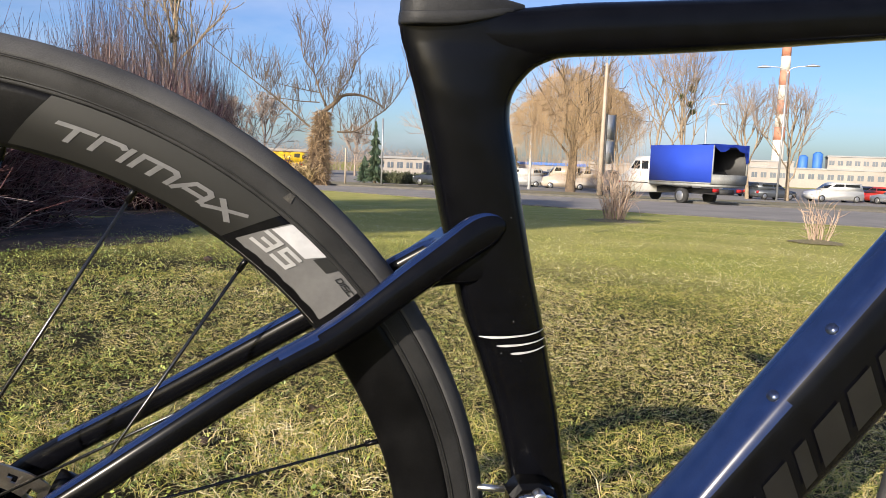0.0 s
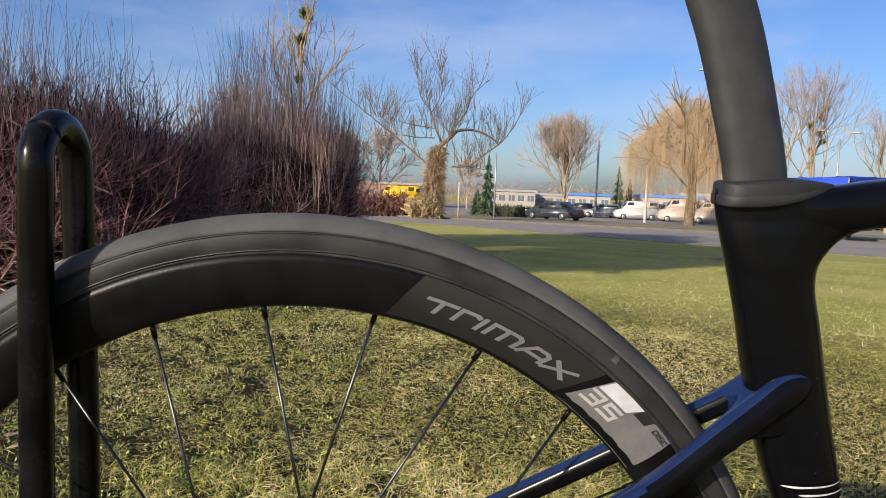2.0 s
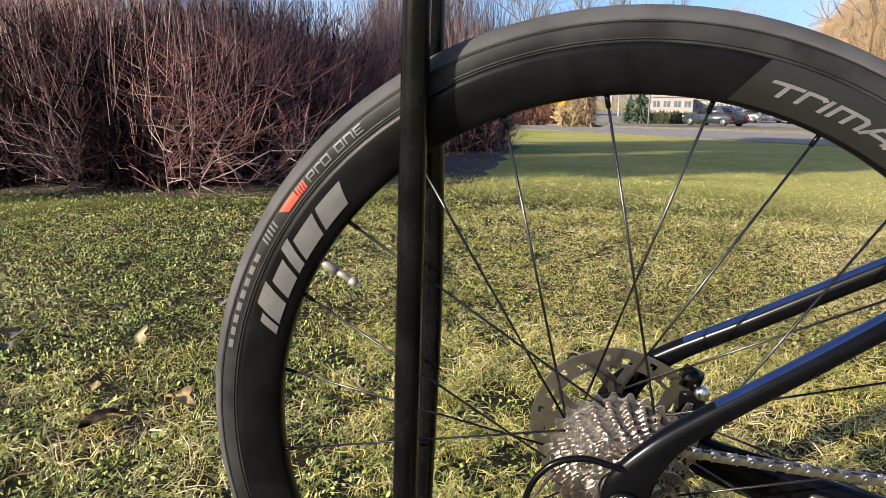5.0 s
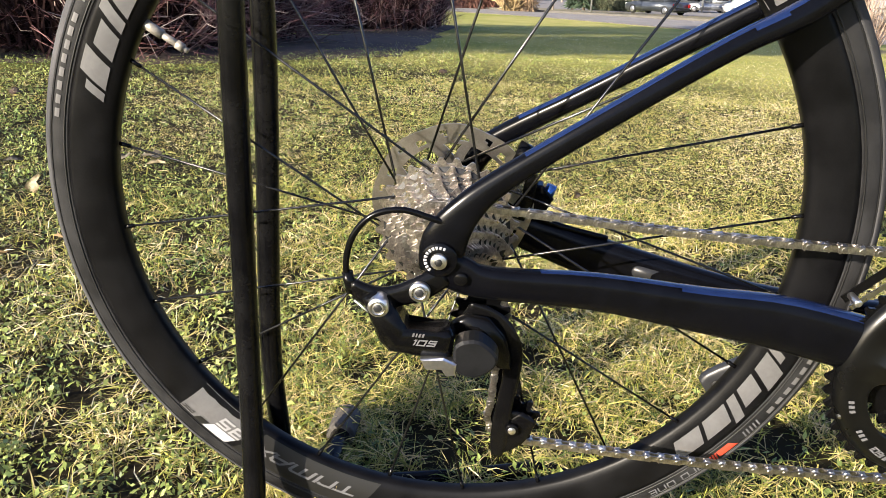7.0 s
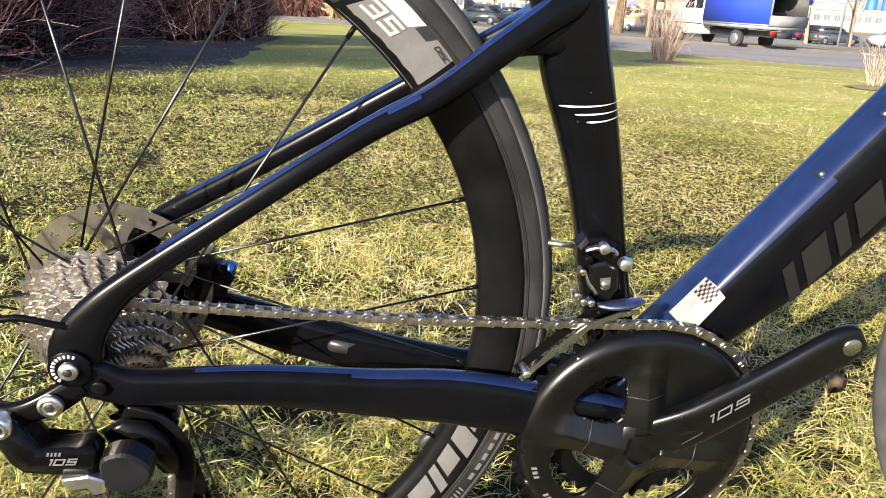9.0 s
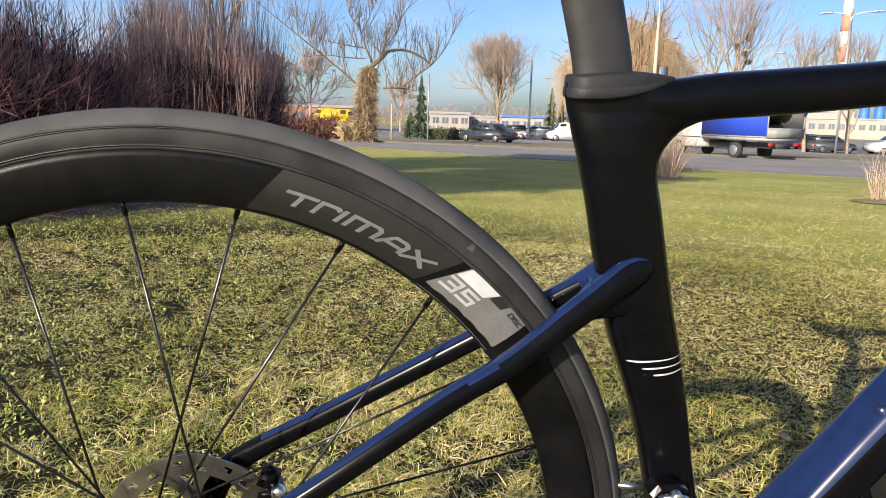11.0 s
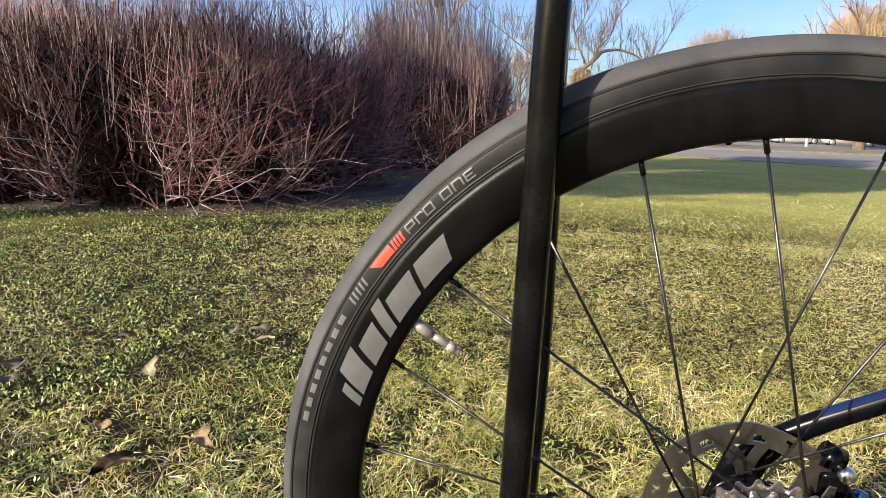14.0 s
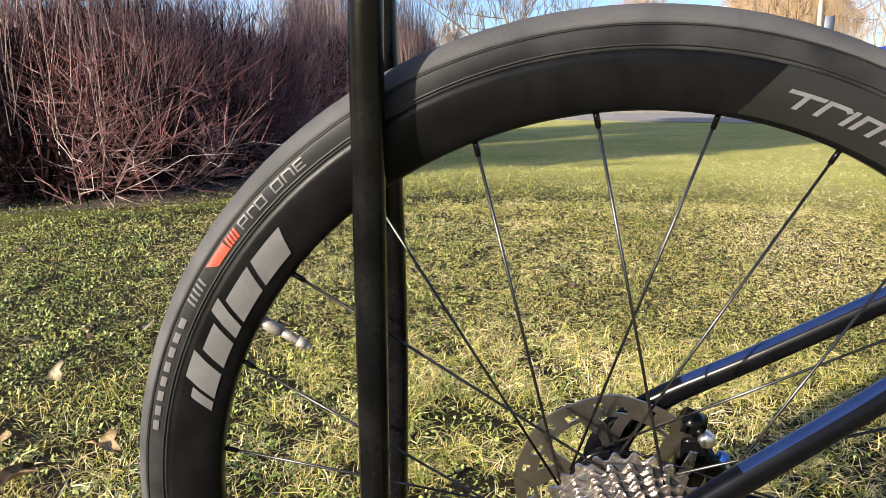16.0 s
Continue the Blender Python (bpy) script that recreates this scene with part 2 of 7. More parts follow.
STROKES = {
    "T": (0.98, [[(-0.18, 0.88), (0.92, 0.88)], [(0.40, 0), (0.40, 0.80)]]),
    "R": (0.80, [[(0.08, 0), (0.08, 0.88), (0.62, 0.88), (0.76, 0.72)]]),
    "I": (0.34, [[(0.10, 0), (0.10, 0.97)]]),
    "M": (1.28, [[(0.08, 0), (0.08, 0.88), (1.00, 0.88), (1.14, 0.72), (1.14, 0)], [(0.61, 0), (0.61, 0.80)]]),
    "A": (1.05, [[(0.02, 0), (0.36, 0.88), (0.78, 0.88), (0.92, 0.72), (0.92, 0)], [(0.24, 0.36), (0.84, 0.36)]]),
    "X": (1.00, [[(-0.05, 0), (0.95, 0.97)], [(0.08, 0.97), (0.86, 0)]]),
    "P": (1.02, [[(0.08, 0), (0.08, 0.92), (0.80, 0.92), (0.80, 0.42), (0.16, 0.42)]]),
    "O": (1.05, [[(0.08, 0.08), (0.08, 0.92), (0.82, 0.92), (0.82, 0.08), (0.08, 0.08)]]),
    "N": (1.05, [[(0.08, 0), (0.08, 0.92), (0.70, 0.92), (0.82, 0.78), (0.82, 0)]]),
    "E": (0.95, [[(0.80, 0.08), (0.08, 0.08), (0.08, 0.92), (0.80, 0.92)], [(0.16, 0.50), (0.70, 0.50)]]),
    "3": (0.95, [[(0.05, 0.92), (0.75, 0.92), (0.75, 0.08), (0.0, 0.08)], [(0.20, 0.50), (0.67, 0.50)]]),
    "5": (0.95, [[(0.78, 0.92), (0.10, 0.92), (0.10, 0.52), (0.75, 0.52), (0.75, 0.08), (0.0, 0.08)]]),
    "1": (0.50, [[(0.10, 0.92), (0.30, 0.92), (0.30, 0)]]),
    "0": (0.98, [[(0.08, 0.08), (0.08, 0.92), (0.78, 0.92), (0.78, 0.08), (0.08, 0.08)]]),
    "D": (1.0, [[(0.08, 0.08), (0.08, 0.92), (0.65, 0.92), (0.80, 0.75), (0.80, 0.25), (0.65, 0.08), (0.08, 0.08)]]),
    "S": (0.95, [[(0.78, 0.92), (0.10, 0.92), (0.10, 0.52), (0.75, 0.52), (0.75, 0.08), (0.0, 0.08)]]),
    "C": (0.95, [[(0.80, 0.08), (0.08, 0.08), (0.08, 0.92), (0.80, 0.92)]]),
    " ": (0.55, []),
}


def stroke_word(text, height, weight=0.2, slant=0.3, wide=1.0):
    """A word in square, even strokes, in x, y from x = 0. Returns the bmesh and its length."""
    bm, x, layer = bmesh.new(), 0.2 * height, 0
    for ch in text:
        adv, lines = STROKES[ch]
        for line in lines:
            p = [Vector((px * wide, py)) for px, py in line]
            ring = p[0] == p[-1]
            a, b = [], []
            for i, q in enumerate(p):
                prev = p[i - 1] if i else (p[-2] if ring else None)
                nxt = p[i + 1] if i < len(p) - 1 else (p[1] if ring else None)
                d0 = (q - prev).normalized() if prev is not None else (nxt - q).normalized()
                d1 = (nxt - q).normalized() if nxt is not None else d0
                n0, n1 = Vector((-d0.y, d0.x)), Vector((-d1.y, d1.x))
                m = (n0 + n1) / max(1 + n0.dot(n1), 0.35) * weight / 2
                a.append(q + m); b.append(q - m)
            va = [bm.verts.new((x + (q.x + slant * q.y) * height, q.y * height, 0.00008 * layer)) for q in a]
            vb = [bm.verts.new((x + (q.x + slant * q.y) * height, q.y * height, 0.00008 * layer)) for q in b]
            for i in range(len(p) - 1):
                bm.faces.new((vb[i], vb[i + 1], va[i + 1], va[i]))
            layer = 1 - layer
        x += adv * wide * height
    bmesh.ops.subdivide_edges(bm, edges=[e for e in bm.edges if e.calc_length() > 0.3 * height], cuts=2, use_grid_fill=True)
    return bm, x


def blocks(widths, height, slant=0.35, gap=0.12):
    """A row of slanted blocks that stand for a mark that is not lettered."""
    bm, x = bmesh.new(), 0.0
    for w in widths:
        w *= height
        q = [(x, 0), (x + w, 0), (x + w + slant * height, height), (x + slant * height, height)]
        bm.faces.new([bm.verts.new((a, b, 0)) for a, b in q])
        x += w + gap * height
    bmesh.ops.subdivide_edges(bm, edges=bm.edges[:], cuts=3, use_grid_fill=True)
    return bm, x


def wrap(bm, length, a0, a1, r0, side, turn=0.0):
    """Bends a flat mark onto a wheel's side: from angle a0 to a1 (degrees, seen from -y), its foot at radius r0."""
    for v in bm.verts:
        a = radians(a0 + (a1 - a0) * v.co.x / length + turn)
        r = r0 + v.co.y
        v.co = Vector((r * math.cos(a), -side(r) - v.co.z, r * math.sin(a)))
    return bm


def arc_patch(a0, a1, r0, r1, side, turn=0.0, skew0=0.0, skew1=0.0, n=14):
    """A patch of a wheel's side between two angles and radii, its ends slanted."""
    bm = bmesh.new()
    grid = []
    for i in range(n + 1):
        row = []
        for j in range(5):
            r = r0 + (r1 - r0) * j / 4
            u = i / n
            a = radians(a0 + skew0 * j / 4 + (a1 + skew1 * j / 4 - a0 - skew0 * j / 4) * u + turn)
            row.append(bm.verts.new((r * math.cos(a), -side(r), r * math.sin(a))))
        grid.append(row)
    for i in range(n):
        for j in range(4):
            bm.faces.new((grid[i][j], grid[i + 1][j], grid[i + 1][j + 1], grid[i][j + 1]))
    bmesh.ops.recalc_face_normals(bm, faces=bm.faces[:])
    return bm

# ---- ground ----
def gz(x, y):
    """Height of the ground: level round the stand, falling gently to the road and on to the car park."""
    return float(np.interp(math.hypot(x, y), (0, 5, 9, 13, 23, 30, 70), (0, 0, -0.07, -0.20, -0.60, -0.60, -1.25)))


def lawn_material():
    """Dark soil round the stand, blackened further as shade between the blades, turning to closed yellow-green turf
    further out.
    """
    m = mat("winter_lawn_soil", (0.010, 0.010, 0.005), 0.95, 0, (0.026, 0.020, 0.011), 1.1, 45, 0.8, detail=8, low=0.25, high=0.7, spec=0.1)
    turf = mat("closed_turf", (0.235, 0.245, 0.058), 0.95, 0, (0.34, 0.31, 0.105), 0.55, 9, 0.8, detail=8, low=0.2, high=0.75, spec=0.1)
    n, l = m.node_tree.nodes, m.node_tree.links
    soil = next(q for q in n if q.bl_idname == "ShaderNodeMix")
    t = next(q for q in turf.node_tree.nodes if q.bl_idname == "ShaderNodeMix")
    mix = n.new("ShaderNodeMix"); mix.data_type = "RGBA"
    mix.inputs["A"].default_value, mix.inputs["B"].default_value = t.inputs["A"].default_value[:], t.inputs["B"].default_value[:]
    nz = n.new("ShaderNodeTexNoise")
    nz.inputs["Scale"].default_value, nz.inputs["Detail"].default_value = 0.8, 9.0
    tc = n.new("ShaderNodeTexCoord")
    l.new(tc.outputs["Object"], nz.inputs["Vector"])
    mr = n.new("ShaderNodeMapRange")
    mr.inputs["From Min"].default_value, mr.inputs["From Max"].default_value = 0.35, 0.65
    l.new(nz.outputs["Fac"], mr.inputs["Value"]); l.new(mr.outputs[0], mix.inputs["Factor"])
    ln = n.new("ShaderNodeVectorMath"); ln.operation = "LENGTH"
    # the darkened soil lies before the hedge, round the stand
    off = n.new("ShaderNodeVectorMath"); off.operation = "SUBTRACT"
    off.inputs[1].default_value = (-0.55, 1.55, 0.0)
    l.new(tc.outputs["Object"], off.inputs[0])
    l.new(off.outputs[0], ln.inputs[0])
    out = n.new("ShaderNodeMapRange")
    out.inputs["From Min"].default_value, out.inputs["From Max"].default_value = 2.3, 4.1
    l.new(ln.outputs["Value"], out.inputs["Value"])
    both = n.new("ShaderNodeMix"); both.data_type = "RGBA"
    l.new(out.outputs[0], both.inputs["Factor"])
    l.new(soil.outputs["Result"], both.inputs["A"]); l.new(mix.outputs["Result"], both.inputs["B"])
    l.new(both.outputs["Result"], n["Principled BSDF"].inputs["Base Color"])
    bpy.data.materials.remove(turf)
    return m


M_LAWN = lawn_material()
M_ROAD = mat("worn_asphalt", (0.17, 0.155, 0.14), 0.95, 0, (0.22, 0.20, 0.18), 0.8, 40, 0.4)
M_KERB = mat("concrete_kerb", (0.12, 0.11, 0.095), 0.95, 0, (0.09, 0.085, 0.075), 3, 60, 0.4)
M_DRY = mat("dry_verge", (0.20, 0.16, 0.09), 0.95, 0, (0.12, 0.11, 0.05), 0.7, 20, 0.6)


def sheet(name, quads_x, quads_y, lift, material, label, category, inside=None):
    bm = bmesh.new()
    vs = {}
    for i, x in enumerate(quads_x):
        for j, y in enumerate(quads_y):
            vs[i, j] = bm.verts.new((x, y, gz(x, y) + lift))
    for i in range(len(quads_x) - 1):
        for j in range(len(quads_y) - 1):
            bm.faces.new((vs[i, j], vs[i + 1, j], vs[i + 1, j + 1], vs[i, j + 1]))
    return mesh_thing(name, bm, material, label, category, "", "structure")


steps = sorted({round(s * v, 3) for s in (-1, 1) for v in [0, 0.5, 1, 1.5, 2, 3, 4, 5, 6, 7, 8, 10, 12, 14, 16, 18, 20, 22, 24, 26, 28, 30, 34, 38, 42, 46, 50, 55, 60, 65, 70, 80, 100, 150, 250, 500, 1000, 2000]})
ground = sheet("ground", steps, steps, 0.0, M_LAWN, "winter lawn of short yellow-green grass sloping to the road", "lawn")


def strip(name, near_edge, far_edge, lift, material, label, category, n=24):
    """A band between two lines given as points, lying on the ground."""
    bm = bmesh.new()

    def sample(line, u):
        t = [i / (len(line) - 1) for i in range(len(line))]
        return np.interp(u, t, [p[0] for p in line]), np.interp(u, t, [p[1] for p in line])
    rows = []
    for i in range(n + 1):
        a, b = sample(near_edge, i / n), sample(far_edge, i / n)
        row = []
        for j in range(9):
            x, y = a[0] + (b[0] - a[0]) * j / 8, a[1] + (b[1] - a[1]) * j / 8
            row.append(bm.verts.new((x, y, gz(x, y) + lift)))
        rows.append(row)
    for i in range(n):
        for j in range(8):
            bm.faces.new((rows[i][j], rows[i + 1][j], rows[i + 1][j + 1], rows[i][j + 1]))
    bmesh.ops.recalc_face_normals(bm, faces=bm.faces[:])
    return mesh_thing(name, bm, material, label, category, "", "structure")


NEAR_EDGE = [(-60, 78), (-20, 50), (-2, 33), (7, 23.5), (15, 16.2), (26, 9), (60, -8)]
FAR_EDGE = [(-52, 90), (-14, 57), (3, 40.5), (13.5, 33), (24, 29), (40, 26), (80, 18)]
road = strip("road", NEAR_EDGE, FAR_EDGE, 0.02, M_ROAD, "worn grey asphalt road beyond the lawn", "road")
lot = strip("pavement", [(-30, 92), (5, 60), (25, 46), (60, 42), (120, 40)], [(-30, 150), (5, 150), (50, 140), (120, 130), (200, 110)], 0.02, M_ROAD, "grey asphalt car park", "car park")
verge = strip("verge", FAR_EDGE, [(-42, 98), (-4, 65), (10, 54), (24, 45), (40, 42), (80, 40), (120, 36)], 0.05, M_DRY, "strip of dry grass between road and car park", "verge")


def kerb_line(name, line, lift=0.10, w=0.14):
    bm = bmesh.new()
    s = spline([(x, y) for x, y in line], 5)
    loops = []
    for i, p in enumerate(s):
        t = s[min(i + 1, len(s) - 1)] - s[max(i - 1, 0)]
        t = t / np.linalg.norm(t)
        nn = np.array((-t[1], t[0])) * w / 2
        z = gz(*p)
        a, b = p + nn, p - nn
        loops.append([Vector((*a, z - 0.1)), Vector((*a, z + lift)), Vector((*b, z + lift)), Vector((*b, z - 0.1))])
    rings(bm, loops)
    return mesh_thing(name, bm, M_KERB, "low grey concrete kerb along the road", "kerb", "", "structure", False)


kerb_line("kerb", NEAR_EDGE, 0.03)
kerb_line("kerb", FAR_EDGE, 0.12)

# ---- the bicycle ----
R_TYRE = 0.340
LEANING = 4.345                        # degrees towards -y
bike = base("bicycle", pose(0, 0.0258, 0.0, LEANING, 0, 0), "glossy black and dark blue road bicycle held in a hoop stand", "bicycle")
UP = (0, 0, R_TYRE)                    # the rear axle in the bicycle's own space
BB = (0.4095, -0.0865)                  # bottom bracket from the rear axle


def bp(name, bm, material, parent=None, label="", smooth=True):
    return part(name, bm, material, parent or bike, label, smooth, UP)


def rim_side(r):
    """Half width of the rim at a radius."""
    return float(np.interp(r, (0.2805, 0.283, 0.290, 0.300, 0.310, 0.3165), (0.005, 0.0078, 0.0110, 0.0132, 0.0136, 0.0130)))


def tyre_side(r):
    return float(np.interp(r, (0.315, 0.319, 0.325, 0.331, 0.336, 0.3385, 0.340), (0.0122, 0.0138, 0.0141, 0.0122, 0.0083, 0.0045, 0.0)))


def on_rim(r):
    return rim_side(r) + 0.0007


def on_tyre(r):
    return tyre_side(r) + 0.0006


def wheel(hub_x, hub_z, name, label, lacing):
    """A deep carbon wheel: rim with nipples and marks, tyre, spokes, hub shell."""
    off = Matrix.Translation((hub_x, 0, hub_z))

    def wp(n, bm, m, parent=None, lab="", smooth=True):
        bm.transform(off)
        return bp(n, bm, m, parent, lab, smooth)
    rs = [0.2805, 0.283, 0.288, 0.293, 0.299, 0.305, 0.311, 0.3165]
    prof = [(r, rim_side(r)) for r in rs] + [(r, -rim_side(r)) for r in rs[::-1]]
    rim = wp(name, lathe(prof, 120), M_RIM, None, label)
    ts = [0.315, 0.3172, 0.3195, 0.323, 0.327, 0.3305]
    side = [(r, tyre_side(r)) for r in ts]
    # a fine bead line stands at the rim's edge
    prof = [(0.3150, 0.0128), (0.3162, 0.0140), (0.3170, 0.0134)] + side[2:]
    tyre = wp("tyre", lathe(prof + [(r, -y) for r, y in prof[::-1]], 120), M_TYRE, None, "black road tyre with grey printed marks on its sidewall")
    tr = [0.3302, 0.3325, 0.3350, 0.3370, 0.3385, 0.3395]
    prof = [(0.3295, 0.0116)] + [(r, tyre_side(r) + 0.0006) for r in tr] + [(0.3402, 0.0)]
    wp("tread", lathe(prof + [(r, -y) for r, y in prof[-2::-1]], 120), M_TREAD, tyre, "worn dusty tread")
    # fine dark grooves: where the tread is laid on, and above the bead
    for side_ in (-1, 1):
        wp("tread_groove", lathe([(r, y * side_) for r, y in ((0.3289, 0.0124), (0.3289, 0.0135), (0.3295, 0.0133), (0.3295, 0.0122))], 120), M_BLACKINK, tyre)
        wp("bead_groove", lathe([(r, y * side_) for r, y in ((0.3176, 0.0130), (0.3176, 0.0141), (0.3185, 0.0144), (0.3185, 0.0132))], 120), M_BLACKINK, tyre)
    # spokes
    for i in range(24):
        th = radians(4.9 + 15 * i)
        kind = i % 3
        dl, fy = ((-75, -0.020), (75, -0.014), (75, 0.034))[kind] if lacing else ((70, -0.03), (-70, 0.03), (70, 0.03))[kind]
        a, b = Vector((0.2815 * math.cos(th), fy * 0.1, 0.2815 * math.sin(th))), None
        h = th + radians(dl)
        b = Vector((0.033 * math.cos(h), fy, 0.033 * math.sin(h)))
        d = (b - a).normalized()
        wp("spoke", tube([a, a.lerp(b, 0.5), b], 0.00105, 6, 1), M_SPOKE, rim)
        wp("nipple", tube([a - d * 0.002, a + d * 0.010], 0.0019, 6, 1), M_ANOD, rim)
    hubp = [(0.006, -0.052), (0.011, -0.050), (0.013, -0.030), (0.030, -0.026), (0.033, -0.022), (0.031, -0.012), (0.015, -0.006), (0.013, 0.020), (0.024, 0.028), (0.028, 0.033), (0.026, 0.037), (0.012, 0.042), (0.009, 0.068), (0.004, 0.068)]
    wp("hub", lathe(hubp, 40), M_ANOD, rim, "black anodised hub shell")
    for turn in (0, 180):
        # the maker's mark: slanted blocks in grey
        for a0, a1, hh in ((162.6, 161.2, 0.0150), (160.7, 156.9, 0.0215), (155.9, 152.0, 0.0165), (151.2, 149.3, 0.0215), (148.6, 143.4, 0.0165), (142.6, 137.0, 0.0165)):
            wp("rim_mark", arc_patch(a0, a1, 0.2895, 0.2895 + hh, on_rim, turn, -2.2 * hh / 0.0215, -2.2 * hh / 0.0215, 5), M_GREYINK, rim, "plain grey slanted block on the rim")
        wp("dark_panel", arc_patch(78.7, 54, 0.2835, 0.3150, rim_side_d, turn, -3.5, -3.5), M_BLACKINK, rim, "darker band behind the lettering")
        bm, w = stroke_word("TRIMAX", 0.0106, 0.22, 0.40, 1.30)
        wp("rim_lettering", wrap(bm, w, 75.1, 53.9, 0.2928, on_rim, turn), M_LIGHTINK, rim, "light grey italic lettering")
        wp("grey_panel", arc_patch(53.3, 38.7, 0.2822, 0.3155, rim_side_d, turn, -4.2, 0.0), M_GREYINK, rim, "grey panel on the rim")
        wp("white_panel", arc_patch(50.2, 45.4, 0.3058, 0.3156, on_rim, turn, -1.3, -1.5), M_WHITEINK, rim, "white block on the rim")
        wp("black_panel", arc_patch(44.7, 42.6, 0.3088, 0.3156, on_rim, turn, -0.8, -0.7), M_BLACKINK, rim)
        bm, w = stroke_word("35", 0.0106, 0.20, 0.30, 1.25)
        wp("rim_number", wrap(bm, w, 51.9, 45.6, 0.2932, lambda r: rim_side(r) + 0.0010, turn), M_PALEINK, rim, "pale number on the grey panel")
        bm, w = stroke_word("DISC", 0.0036, 0.18, 0.3)
        wp("small_lettering", wrap(bm, w, 41.6, 38.9, 0.3100, lambda r: rim_side(r) + 0.0010, turn), M_BLACKINK, rim)
        # sidewall marks of the tyre
        for k in range(8):
            a0 = 166.8 - 2.0 * k
            wp("tyre_mark", arc_patch(a0, a0 - 1.3, 0.3222, 0.3262, on_tyre, turn, 0, 0, 3), M_GREYINK, tyre, "small plain grey block on the sidewall")
        for k in range(5):
            a0 = 149.6 - 0.72 * k
            wp("tyre_bar", arc_patch(a0, a0 - 0.30, 0.3212, 0.3274, on_tyre, turn, -0.3, -0.3, 2), M_LIGHTINK, tyre)
        wp("red_block", arc_patch(143.6, 141.0, 0.3205, 0.3270, on_tyre, turn, 1.0, 0), M_REDINK, tyre, "red mark on the sidewall")
        for k in range(4):
            a0 = 140.9 - 0.50 * k
            wp("red_bar", arc_patch(a0, a0 - 0.32, 0.3205, 0.3270, on_tyre, turn, -0.3, -0.3, 2), M_REDINK, tyre)
        bm, w = stroke_word("PRO ONE", 0.0062, 0.17, 0.10, 1.25)
        wp("tyre_lettering", wrap(bm, w, 138.6, 127.6, 0.3208, on_tyre, turn), M_LIGHTINK, tyre, "grey lettering on the sidewall")
    return rim


def rim_side_d(r):
    return rim_side(r) + 0.0003


rear = wheel(0, 0, "rear_wheel", "deep satin black carbon rear rim", True)
front = wheel(0.985, 0.0, "front_wheel", "deep satin black carbon front rim", False)

bp("tyre_scuff", arc_patch(51.5, 50.5, 0.3240, 0.3300, on_tyre, 0, -0.3, 0.2, 4), M_CAP, rear, "pale scuff on the tyre")
# valve through the rear rim
va = radians(148.4)
vd = Vector((math.cos(va), 0, math.sin(va)))
bm = tube([vd * 0.284, vd * 0.266], 0.0042, 8, 1)
tube([vd * 0.268, vd * 0.252], 0.0030, 8, 1, bm)
tube([vd * 0.2535, vd * 0.2475], 0.0038, 8, 1, bm)
tube([vd * 0.249, vd * 0.2435], 0.0022, 8, 1, bm)
bp("valve", bm, M_VALVE, rear, "silver valve stem with a clear cap")

# frame
bm = slabs([(-0.075, 0.390, 0.434, 0.024), (-0.02, 0.373, 0.414, 0.021), (0.069, 0.352, 0.3915, 0.0165), (0.115, 0.3393, 0.3820, 0.0165), (0.152, 0.3257, 0.3732, 0.017), (0.182, 0.3136, 0.3655, 0.018),
            (0.207, 0.3064, 0.3584, 0.019), (0.247, 0.2955, 0.3487, 0.0195), (0.280, 0.2880, 0.3412, 0.019), (0.302, 0.2820, 0.3360, 0.018), (0.318, 0.2775, 0.3365, 0.0175), (0.330, 0.2735, 0.3440, 0.0165), (0.337, 0.2715, 0.352, 0.016), (0.343, 0.2695, 0.366, 0.0155), (0.3475, 0.268, 0.380, 0.0152), (0.358, 0.266, 0.385, 0.015), (0.3655, 0.2665, 0.350, 0.014)], 28, 2.5)
seat_tube = bp("seat_tube", bm, M_FRAME, None, "flattened black seat tube cut away round the wheel")
for i, (z, x0) in enumerate(((0.1705, 0.3225), (0.1652, 0.3335), (0.1602, 0.3425))):
    # three thin curved stripes wrapped over the tube's side
    bm = bmesh.new()
    pts = []
    for j in range(13):
        u = j / 12
        x = x0 + (0.3660 - x0) * u
        c, h = 0.3415 + (0.171 - z) * 0.35, 0.0260
        q = min(abs((x - c) / h), 0.999)
        pts.append((x, -(0.0186 * (1 - q ** 2.5) ** (1 / 2.5)) - 0.0006, z + 0.0035 * u * u))
    va_ = [bm.verts.new((x, y, zz + 0.0009 * (1 - 0.6 * j / 12) * min(1, 0.25 + j / 2))) for j, (x, y, zz) in enumerate(pts)]
    vb_ = [bm.verts.new((x, y, zz - 0.0009 * (1 - 0.6 * j / 12) * min(1, 0.25 + j / 2))) for j, (x, y, zz) in enumerate(pts)]
    for j in range(12):
        bm.faces.new((vb_[j], vb_[j + 1], va_[j + 1], va_[j]))
    bp("stripe", bm, M_WHITEINK, seat_tube, "thin silver stripe")
bm = slabs([(0.300, 0.338, 0.366, 0.014), (0.340, 0.338, 0.370, 0.0165), (0.372, 0.3435, 0.375, 0.0175), (0.42, 0.348, 0.380, 0.0180), (0.50, 0.357, 0.3885, 0.0185), (0.60, 0.3695, 0.401, 0.0190), (0.70, 0.380, 0.414, 0.020), (0.79, 0.385, 0.426, 0.021)], 24, 2.8, "x")
specks = bmesh.new()
rs = random.Random(3)
